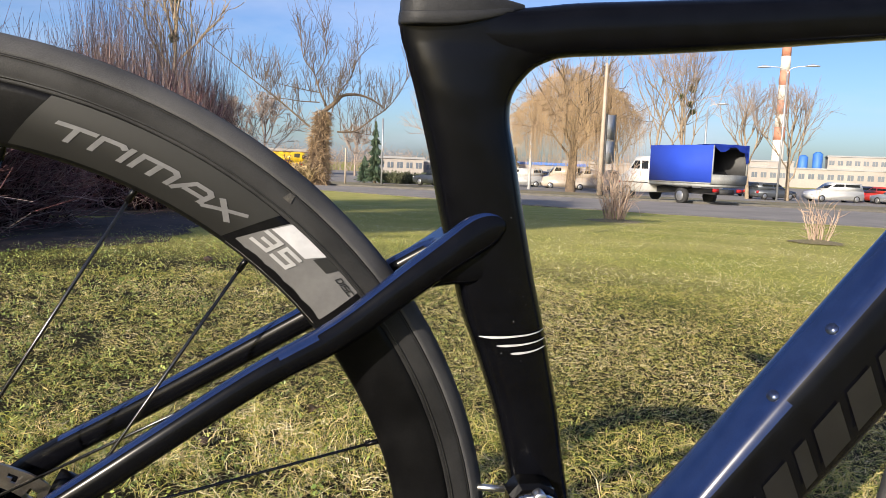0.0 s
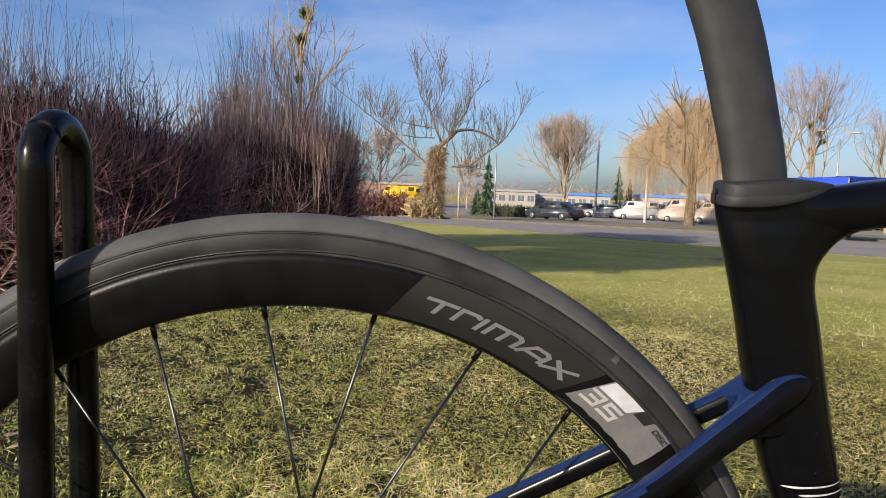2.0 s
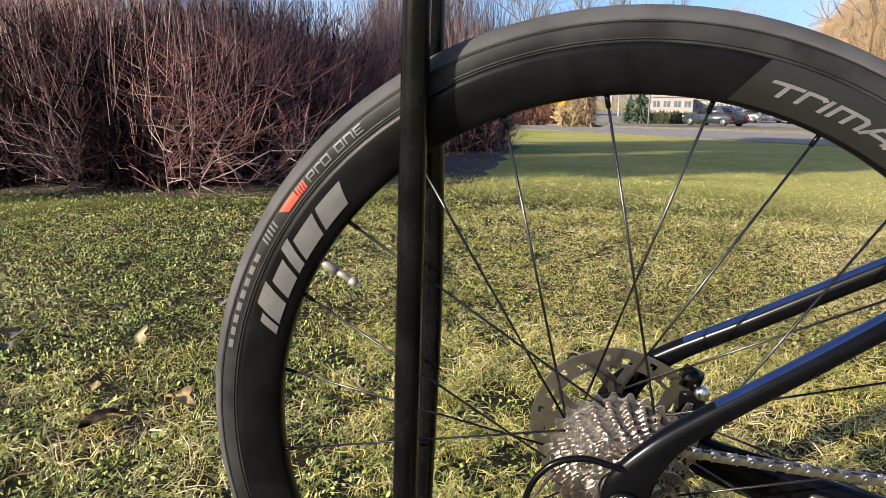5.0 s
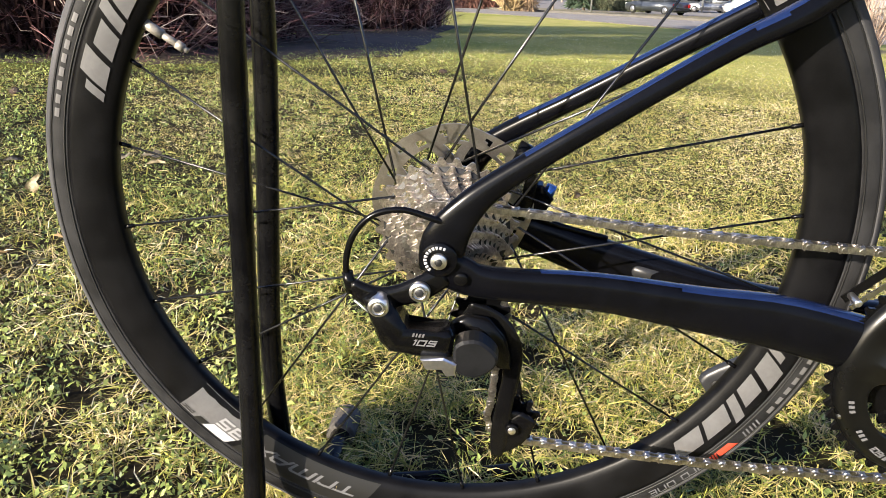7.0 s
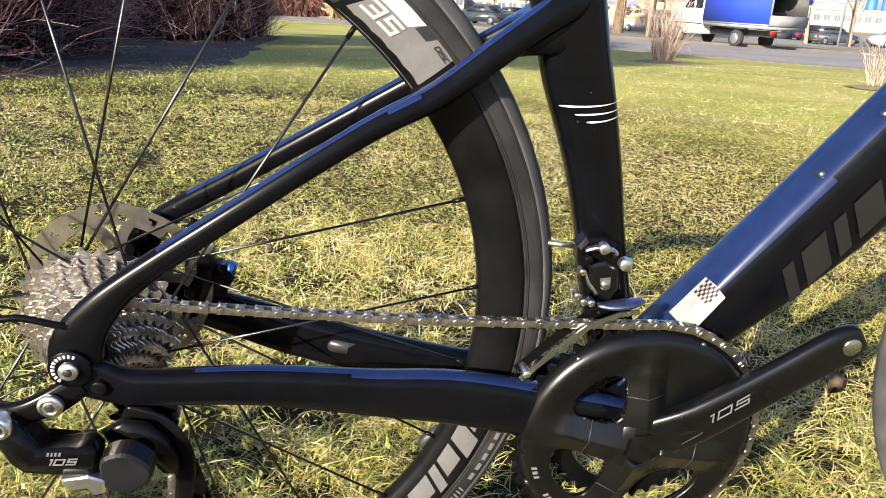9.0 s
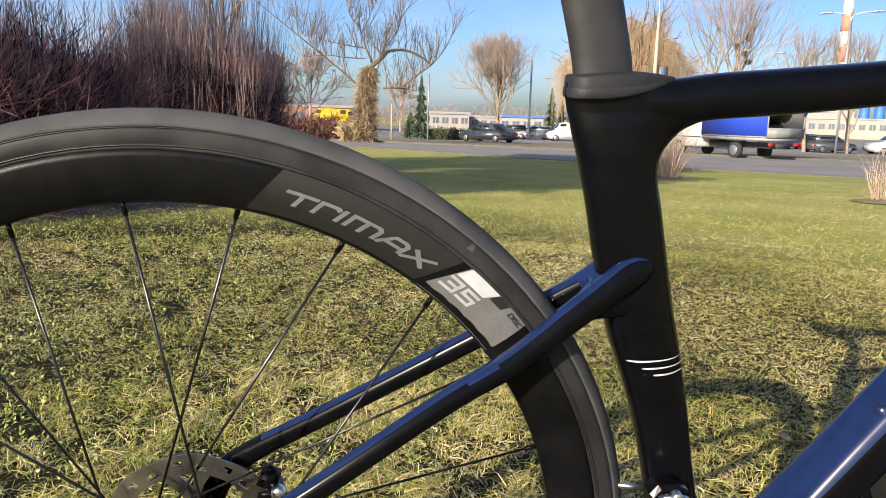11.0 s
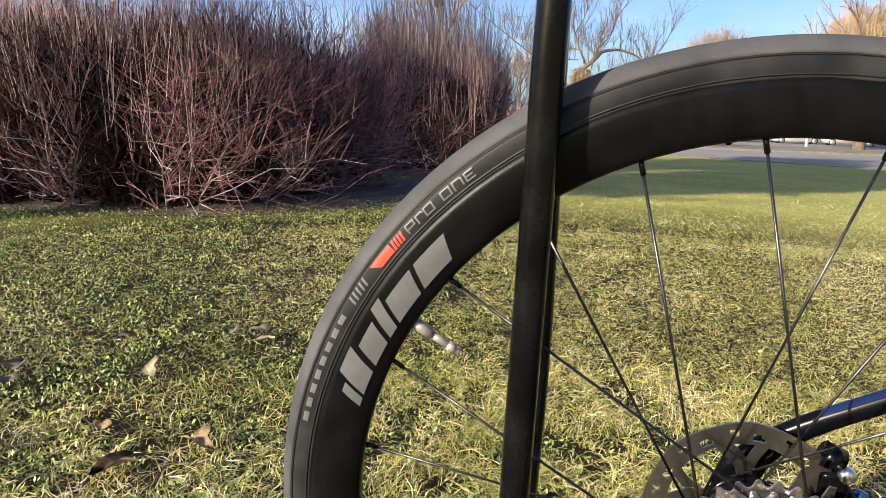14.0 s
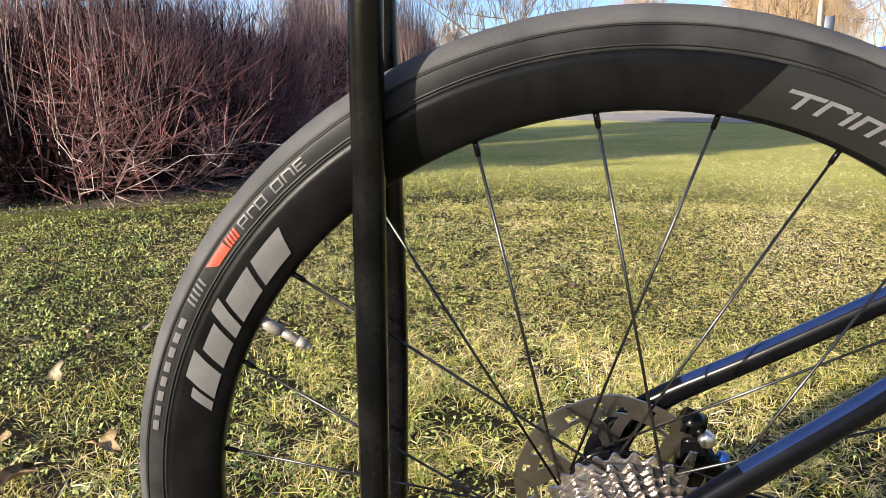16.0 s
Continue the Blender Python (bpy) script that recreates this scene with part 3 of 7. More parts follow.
for _ in range(18):
    # dried splashes on the tube's near side
    z = rs.uniform(0.10, 0.33)
    a, b, w = (float(np.interp(z, (0.069, 0.115, 0.152, 0.182, 0.207, 0.247, 0.280, 0.302, 0.330), col)) for col in ((0.352, 0.3393, 0.3257, 0.3136, 0.3064, 0.2955, 0.2880, 0.2820, 0.2735), (0.3915, 0.3820, 0.3732, 0.3655, 0.3584, 0.3487, 0.3412, 0.3360, 0.3440), (0.0165, 0.0165, 0.017, 0.018, 0.019, 0.0195, 0.019, 0.018, 0.0165)))
    q = rs.uniform(-0.75, 0.75)
    x, y = (a + b) / 2 + (b - a) / 2 * q, -w * (1 - abs(q) ** 2.4) ** (1 / 2.4)
    sz = rs.choice((0.0002, 0.00025, 0.0004))
    disc_y(sz, y + 0.0003, y - 0.0002, x, z, 6, specks)
bm_tube, bm = bm, specks
dust = bp("dried_splash", bm, M_LIGHTINK, seat_tube, "pale specks of dried mud", False)
dust["kind"] = "stuff"
bm = bm_tube
bp("top_tube", bm, M_FRAME, None, "slim glossy black top tube")
ax = np.array((0.619, 0.785))
across = np.array((-0.785, 0.619))
secs = []
for u, half, off, w in ((-0.135, 0.026, 0.010, 0.028), (-0.090, 0.0265, 0.0110, 0.028), (-0.046, 0.0290, 0.0085, 0.0275), (0.0, 0.0335, 0.0040, 0.027), (0.0725, 0.0390, -0.0015, 0.026), (0.16, 0.0395, -0.002, 0.026), (0.26, 0.0395, -0.002, 0.025), (0.35, 0.040, -0.004, 0.024), (0.44, 0.040, -0.010, 0.022)):
    c = np.array((0.507, 0.0324)) + ax * u * (1 if u < 0.3 else 1.04) + across * off
    secs.append((c[0], 0, c[1], half, w))
bm = loft(secs, 28, 3.4)
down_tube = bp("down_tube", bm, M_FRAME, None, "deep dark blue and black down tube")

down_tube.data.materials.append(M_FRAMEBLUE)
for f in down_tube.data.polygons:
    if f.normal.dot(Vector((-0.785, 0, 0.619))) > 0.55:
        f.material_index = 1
bm = loft([(0.832, 0, 0.345, 0.024, 0.023), (0.812, 0, 0.40, 0.022, 0.021), (0.797, 0, 0.445, 0.020, 0.020)], 20)
bp("head_tube", bm, M_FRAME)
bm = disc_y(0.026, -0.043, 0.043, BB[0], BB[1], 28)
bp("bottom_bracket", bm, M_FRAME)
for s in (-1, 1):
    upper = [(0.12, -0.057, 0.1120, 0.0080, 0.0078), (0.19, -0.044, 0.1555, 0.0082, 0.0080), (0.235, -0.033, 0.1780, 0.0092, 0.0085), (0.276, -0.0250, 0.2075, 0.0102, 0.0095), (0.300, -0.0205, 0.2245, 0.0108, 0.0090), (0.317, -0.0178, 0.2360, 0.0118, 0.0076)]
    tail = [(0.3270, -0.0165, 0.2395, 0.0100, 0.0060), (0.3330, -0.0155, 0.2400, 0.0050, 0.0040)]
    if s > 0:
        # the far one runs dead straight
        upper = [(x, 0.0640 - 0.185 * (x - 0.03), 0.0325 + 0.633 * x, 0.0082, 0.0080) for x in (0.10, 0.16, 0.22, 0.28, 0.316)]
        tail = [(0.340, 0.004, 0.2490, 0.0100, 0.008)]
    bm = loft([(0.000, s * 0.0705, -0.012, 0.0160, 0.0055), (0.003, s * 0.070, 0.012, 0.0170, 0.0062), (0.018, s * 0.067, 0.0365, 0.0125, 0.0072), (0.046, s * 0.0625, 0.0615, 0.0092, 0.0078)] + upper + tail, 18, 2.2)
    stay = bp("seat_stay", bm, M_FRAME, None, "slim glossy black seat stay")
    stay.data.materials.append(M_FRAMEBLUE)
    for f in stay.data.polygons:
        # the sky's blue reflection is painted onto the stay's upper faces
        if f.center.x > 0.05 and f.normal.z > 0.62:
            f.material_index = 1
bm = bmesh.new()
web = []
for k in range(15):
    # a flat web between the stays, its rear edge cut out as a round arch
    y = -0.0205 + 0.041 * k / 14
    rear = 0.292 - 0.036 * abs((y - 0.001) / 0.0205) ** 2.4
    row = []
    for i in range(9):
        x = rear + (0.312 - rear) * i / 8
        z = 0.2075 + 0.68 * (x - 0.276) + 0.0085 + 12.0 * max(x - 0.296, 0.0) ** 2
        row.append((bm.verts.new((x + (0.0016 if i == 0 else 0), y, z - (0.0016 if i == 0 else 0))), bm.verts.new((x + 0.003, y, z - 0.013))))
    web.append(row)
for p, q in zip(web, web[1:]):
    for i in range(8):
        bm.faces.new((p[i][0], p[i + 1][0], q[i + 1][0], q[i][0]))
        bm.faces.new((p[i][1], q[i][1], q[i + 1][1], p[i + 1][1]))
    bm.faces.new((p[0][0], q[0][0], q[0][1], p[0][1]))
    bm.faces.new((p[8][0], p[8][1], q[8][1], q[8][0]))
for p in (web[0], web[-1]):
    for i in range(8):
        bm.faces.new((p[i][0], p[i][1], p[i + 1][1], p[i + 1][0]))
bmesh.ops.recalc_face_normals(bm, faces=bm.faces[:])
# the web's blue stands for the sky it reflects
bp("stay_bridge", bm, M_FRAMEBLUE, None, "glossy web joining the two seat stays, coloured as reflecting blue sky")
bp("stay_fillet", loft([(0.284, -0.0205, 0.2070, 0.0050, 0.005), (0.300, -0.0155, 0.2130, 0.0100, 0.0065), (0.316, -0.0135, 0.2180, 0.0140, 0.0062), (0.336, -0.0110, 0.2240, 0.0130, 0.0050)], 16, 2.4), M_FRAME)
bm = loft([(-0.006, -0.0715, -0.004, 0.0150, 0.0055), (0.015, -0.070, -0.014, 0.0145, 0.0065), (0.039, -0.067, -0.0215, 0.0130, 0.0085), (0.117, -0.059, -0.0265, 0.0147, 0.0100), (0.198, -0.051, -0.0395, 0.0183, 0.0110), (0.266, -0.044, -0.0505, 0.0225, 0.012), (0.36, -0.038, -0.0735, 0.0230, 0.014), (0.41, -0.035, -0.085, 0.020, 0.012)], 22, 2.8)
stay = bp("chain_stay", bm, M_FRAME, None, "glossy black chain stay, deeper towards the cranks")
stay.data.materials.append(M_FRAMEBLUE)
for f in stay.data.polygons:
    # upper faces coloured blue in place of reflected sky
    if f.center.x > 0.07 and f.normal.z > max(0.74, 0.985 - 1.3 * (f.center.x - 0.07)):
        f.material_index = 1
bm = loft([(0.000, 0.0715, -0.006, 0.0150, 0.0055), (0.03, 0.070, -0.020, 0.0150, 0.0075), (0.08, 0.066, -0.036, 0.0180, 0.010), (0.155, 0.055, -0.056, 0.0200, 0.0115), (0.27, 0.043, -0.0770, 0.0180, 0.012), (0.36, 0.038, -0.086, 0.0200, 0.014), (0.41, 0.035, -0.086, 0.020, 0.012)], 22, 2.8)
bp("chain_stay", bm, M_FRAME)
port = [(0.0150 * (1 if i < 9 else -1) + 0.0055 * math.cos(a), 0.0055 * math.sin(a)) for i, a in ((i, -math.pi / 2 + math.pi * i / 8 if i < 9 else math.pi / 2 + math.pi * (i - 9) / 8) for i in range(18))]
tilt = math.radians(-11)
bm = plate_y([(0.1830 + x * math.cos(tilt) - z * math.sin(tilt), -0.0575 + x * math.sin(tilt) + z * math.cos(tilt)) for x, z in port], 0.0405, 0.0440)
bp("cable_port", bm, M_GREYPLATE, None, "grey rounded cable port in the far chain stay")
# axle end with its printed ring
bm = disc_y(0.0135, -0.0762, -0.0795, 0, 0, 28)
axle = bp("axle_boss", bm, M_FRAME, None, "round axle boss with a white printed ring")
bm = disc_y(0.0062, -0.0790, -0.0830, 0, 0, 20)
bp("axle_bolt", bm, M_SILVER, axle, "silver axle bolt")
bp("bolt_socket", disc_y(0.0030, -0.0830, -0.0841, 0, 0, 6), M_BLACKINK, axle)
for k in range(11):
    a = radians(68 + k * 16)
    bp("ring_mark", plate_y([(0.0103 * math.cos(a + w) * q, 0.0103 * math.sin(a + w) * q) for w, q in ((-0.09, 0.86), (0.09, 0.86), (0.09, 1.10), (-0.09, 1.10))], -0.0796, -0.0801), M_WHITEINK, axle)
bp("hanger_screw", disc_y(0.0052, -0.0765, -0.0800, 0.0165, -0.0145, 16), M_ANOD, axle)

# seatpost, cover, saddle
bm = slabs([(0.352, 0.272, 0.312, 0.0115), (0.380, 0.2690, 0.3100, 0.0118), (0.447, 0.2495, 0.2920, 0.0118), (0.482, 0.236, 0.280, 0.0118), (0.512, 0.224, 0.267, 0.0116), (0.530, 0.219, 0.259, 0.011)], 24, 2.3)
bp("seatpost", bm, M_POST, None, "matte dark grey aero seatpost")
bm = slabs([(0.2668, 0.3570, 0.3690, 0.004), (0.2685, 0.3548, 0.3703, 0.0112), (0.2760, 0.3542, 0.3714, 0.0172), (0.2940, 0.3552, 0.3732, 0.0186), (0.3090, 0.3578, 0.3742, 0.0180), (0.3230, 0.3618, 0.3734, 0.0145), (0.3340, 0.3652, 0.3722, 0.0100), (0.3395, 0.3672, 0.3714, 0.0070)], 28, 5.5, "x")
cover = bp("seatpost_cover", bm, M_COLLAR, None, "ridged black rubber seatpost cover")
bm = slabs([(0.2662, 0.3578, 0.3615, 0.004), (0.2679, 0.3550, 0.3628, 0.0117), (0.2758, 0.3544, 0.3634, 0.0177), (0.2940, 0.3554, 0.3646, 0.0191), (0.3090, 0.3582, 0.3658, 0.0184), (0.3230, 0.3622, 0.3678, 0.0149), (0.3330, 0.3652, 0.3692, 0.0106)], 28, 6.0, "x")
bp("cover_lip", bm, M_COLLAR, cover)
DROP = -0.060
bm = loft([(0.095, 0, 0.632 + DROP, 0.012, 0.070), (0.13, 0, 0.634 + DROP, 0.020, 0.068), (0.20, 0, 0.630 + DROP, 0.020, 0.045), (0.27, 0, 0.626 + DROP, 0.018, 0.024), (0.345, 0, 0.620 + DROP, 0.012, 0.017), (0.358, 0, 0.617 + DROP, 0.006, 0.010)], 20, 2.2)
saddle = bp("saddle", bm, M_COLLAR, None, "slim black saddle")
for s in (-1, 1):
    bp("rail", tube([(0.12, s * 0.028, 0.622 + DROP), (0.16, s * 0.022, 0.598 + DROP), (0.25, s * 0.022, 0.596 + DROP), (0.335, s * 0.012, 0.613 + DROP)], 0.0036, 8, 4), M_ANOD, saddle)
bp("clamp", loft([(0.200, 0, 0.588 + DROP, 0.016, 0.020), (0.252, 0, 0.594 + DROP, 0.016, 0.020)], 14), M_ANOD, saddle)

# fork and handlebar
for s in (-1, 1):
    bp("fork_blade", loft([(0.985, s * 0.052, 0.0, 0.010, 0.006), (0.965, s * 0.050, 0.08, 0.014, 0.008), (0.88, s * 0.040, 0.29, 0.020, 0.010), (0.842, s * 0.022, 0.350, 0.022, 0.016)], 14), M_FRAME)
bp("fork_crown", loft([(0.850, -0.03, 0.345, 0.016, 0.020), (0.838, 0.0, 0.356, 0.018, 0.024), (0.850, 0.03, 0.345, 0.016, 0.020)], 14), M_FRAME)
bp("stem", loft([(0.795, 0, 0.475, 0.016, 0.016), (0.84, 0, 0.478, 0.015, 0.015), (0.895, 0, 0.480, 0.017, 0.020)], 16), M_ANOD)
bp("steerer", tube([(0.800, 0, 0.44), (0.790, 0, 0.492)], 0.016, 14, 1), M_ANOD)
bm = bmesh.new()
tube([(0.893, -0.20, 0.482), (0.893, 0, 0.480), (0.893, 0.20, 0.482)], 0.0140, 12, 4, bm)
for s in (-1, 1):
    tube([(0.893, s * 0.198, 0.482), (0.925, s * 0.207, 0.481), (0.965, s * 0.208, 0.462), (0.972, s * 0.210, 0.415), (0.940, s * 0.214, 0.372), (0.880, s * 0.216, 0.358)], 0.0135, 12, 5, bm)
    tube([(0.958, s * 0.208, 0.475), (0.992, s * 0.205, 0.492), (1.012, s * 0.204, 0.520)], 0.0160, 10, 4, bm)
bp("handlebar", bm, M_COLLAR, None, "black drop handlebar")

def slab_y(outline, y0, y1, bevel, bm=None):
    """A cast plate: an outline in x, z with thickness along y and chamfered faces; y0 is the face towards the camera's side."""
    bm = bm or bmesh.new()
    c = Vector((sum(p[0] for p in outline) / len(outline), sum(p[1] for p in outline) / len(outline)))
    loops = []
    for y, k in ((y0, 1), (y0 + bevel, 0), (y1 - bevel, 0), (y1, 1)):
        loops.append([Vector((x + (c.x - x) / max((Vector((x, z)) - c).length, 1e-6) * bevel * k, y, z + (c.y - z) / max((Vector((x, z)) - c).length, 1e-6) * bevel * k)) for x, z in outline])
    return rings(bm, loops)


# brake rotor and caliper on the far side
yr = 0.0415


def holed_ring(n, radii, missing, y0, y1, wave=0.0):
    """A flat ring of cells between radii, some left open, with its edges closed."""
    bm = bmesh.new()
    V = {}

    def vert(i, j, k):
        i %= n
        if (i, j, k) not in V:
            a = 2 * math.pi * i / n
            r = radii[j] + (wave * math.cos(a * 8) if j == len(radii) - 1 else 0)
            V[i, j, k] = bm.verts.new((r * math.cos(a), (y0, y1)[k], r * math.sin(a)))
        return V[i, j, k]
    m = len(radii) - 1
    solid = lambda i, j: 0 <= j < m and not missing(i % n, j)
    for i in range(n):
        for j in range(m):
            if not solid(i, j):
                continue
            bm.faces.new((vert(i, j, 0), vert(i + 1, j, 0), vert(i + 1, j + 1, 0), vert(i, j + 1, 0)))
            bm.faces.new((vert(i, j, 1), vert(i, j + 1, 1), vert(i + 1, j + 1, 1), vert(i + 1, j, 1)))
            for di, dj, a, b in ((-1, 0, (i, j), (i, j + 1)), (1, 0, (i + 1, j), (i + 1, j + 1)), (0, -1, (i, j), (i + 1, j)), (0, 1, (i, j + 1), (i + 1, j + 1))):
                if not solid(i + di, j + dj):
                    bm.faces.new((vert(*a, 0), vert(*b, 0), vert(*b, 1), vert(*a, 1)))
    bmesh.ops.recalc_face_normals(bm, faces=bm.faces[:])
    return bm


rotor = bp("brake_rotor", holed_ring(120, (0.0540, 0.0570, 0.0600, 0.0625, 0.0655, 0.0705), lambda i, j: (j == 1 and i % 12 in (2, 3, 4)) or (j == 3 and i % 12 in (8, 9)) or (j == 2 and i % 12 in (3, 4, 8)), yr, yr + 0.0018, 0.0008), M_ROTOR, None, "drilled steel brake rotor", False)
for k in range(5):
    a = radians(30 + 72 * k)
    p = [Vector((r * math.cos(a + w), r * math.sin(a + w))) for r, w in ((0.056, 0.13), (0.048, 0.02), (0.038, -0.14), (0.026, -0.26))]
    bp("rotor_arm", stroke(p, 0.0110, yr + 0.0002, None, 0.0016), M_ROTOR, rotor, "", False)
    p = [Vector((r * math.cos(a + w), r * math.sin(a + w))) for r, w in ((0.056, -0.42), (0.046, -0.34), (0.034, -0.26), (0.026, -0.2))]
    bp("rotor_arm", stroke(p, 0.0080, yr + 0.0004, None, 0.0014), M_ROTOR, rotor, "", False)
bp("rotor_carrier", lathe([(0.012, yr - 0.004), (0.026, yr - 0.003), (0.030, yr), (0.028, yr + 0.003), (0.012, yr + 0.004)], 30), M_ANOD, rotor)
for k in range(6):
    a = radians(60 * k + 12)
    bp("rotor_bolt", disc_y(0.0032, yr - 0.0035, yr - 0.0060, 0.022 * math.cos(a), 0.022 * math.sin(a), 10), M_STEEL, rotor)
bm = loft([(0.056, 0.050, -0.010, 0.010, 0.011), (0.060, 0.050, 0.006, 0.0120, 0.0135), (0.062, 0.050, 0.022, 0.0120, 0.0140), (0.060, 0.050, 0.038, 0.0100, 0.0125)], 14, 3.2)
caliper = bp("brake_caliper", bm, M_ANOD, None, "black hydraulic brake caliper")
bp("piston_cover", tube([(0.0530, 0.046, 0.0500), (0.0660, 0.046, 0.0440)], 0.0095, 18, 1), M_ANOD, caliper)
bp("caliper_bolt", disc_y(0.0058, 0.0420, 0.0320, 0.0680, 0.0385, 16, None, 0.3), M_SILVER, caliper, "silver caliper bolt")
bp("bleed_cap", tube([(0.0860, 0.050, 0.0190), (0.0815, 0.049, 0.0040)], 0.0046, 10, 1), M_BLUE, caliper, "blue anodised cap")
bp("mount_foot", slab_y([(0.0560, -0.0120), (0.0800, -0.0080), (0.0880, 0.0080), (0.0780, 0.0200), (0.0640, 0.0200)], 0.0430, 0.0580, 0.002), M_ANOD, caliper, "", False)
bp("pad_fin", slab_y([(0.0470, 0.0080), (0.0530, 0.0040), (0.0600, 0.0150), (0.0620, 0.0290), (0.0570, 0.0300)], 0.0345, 0.0365, 0.0005), M_STEEL, caliper, "", False)
bp("brake_hose", tube([(0.062, 0.056, 0.000), (0.085, 0.058, -0.018), (0.14, 0.056, -0.030)], 0.0026, 8, 4), M_ANOD, caliper)


# cassette: toothed rings from the spokes outwards
def toothed(teeth, y, thick, hole, lift=0.0024, cx=0.0, cz=0.0, turn=0.0):
    r = teeth * 0.0127 / (2 * math.pi)
    out = []
    for i in range(teeth):
        for w, h in ((0.0, -lift * 1.4), (0.15, -lift * 1.15), (0.27, -lift * 0.3), (0.36, lift * 0.55), (0.44, lift * 0.85), (0.56, lift * 0.85), (0.64, lift * 0.55), (0.73, -lift * 0.3), (0.85, -lift * 1.15)):
            a = 2 * math.pi * (i + w) / teeth + turn
            out.append(((r + h) * math.cos(a), (r + h) * math.sin(a)))
    n = len(out)
    bm = bmesh.new()
    lo = [[bm.verts.new((cx + x, yy, cz + z)) for x, z in out] for yy in (y, y + thick)]
    li = [[bm.verts.new((cx + hole * math.cos(2 * math.pi * i / n + turn), yy, cz + hole * math.sin(2 * math.pi * i / n + turn))) for i in range(n)] for yy in (y, y + thick)]
    for i in range(n):
        k = (i + 1) % n
        bm.faces.new((lo[0][i], lo[0][k], li[0][k], li[0][i]))
        bm.faces.new((lo[1][i], li[1][i], li[1][k], lo[1][k]))
        bm.faces.new((lo[0][i], lo[1][i], lo[1][k], lo[0][k]))
        bm.faces.new((li[0][i], li[0][k], li[1][k], li[1][i]))
    return bm


cassette = bp("cassette", lathe([(0.016, -0.054), (0.0175, -0.050), (0.0175, -0.012), (0.012, -0.010)], 28), M_GREYPLATE, None, "shiny stepped steel cassette")
for k, teeth in enumerate((28, 25, 23, 21, 19, 17, 15, 14, 13, 12, 11)):
    r = teeth * 0.0127 / (2 * math.pi)
    bp("sprocket", toothed(teeth, -0.0150 - 0.00385 * k, 0.0018, max(0.0165, r - 0.013), 0.0024, 0, 0, 0.13 * k), M_COG, cassette, "", False)
# black discs paint the shade in the gaps between sprockets
for k, teeth in enumerate((28, 25, 23, 21, 19, 17, 15, 14, 13)):
    r = teeth * 0.0127 / (2 * math.pi)
    bp("gap_shade", disc_y(r - 0.0052, -0.0150 - 0.00385 * k - 0.0001, -0.0150 - 0.00385 * k - 0.0016, 0, 0, 40), M_BLACKINK, cassette, "black disc standing for the shade between sprockets")
bp("lockring", disc_y(0.0150, -0.0535, -0.0570, 0, 0, 24), M_STEEL, cassette)

# crankset
CY = -0.0475
crank = bp("crankset", disc_y(0.030, CY + 0.006, CY - 0.018, BB[0], BB[1], 32, None, 0.35), M_CRANK, None, "glossy black four-armed crankset")
bp("big_chainring", toothed(50, CY - 0.001, 0.0032, 0.078, 0.0026, *BB), M_ANOD, crank, "large black chainring", False)
bp("small_chainring", toothed(34, CY + 0.008, 0.0026, 0.052, 0.0024, *BB), M_ANOD, crank, "small black chainring", False)
SPIDER = (93, 170, 250, 345)           # where the four arms of the spider stand, in degrees


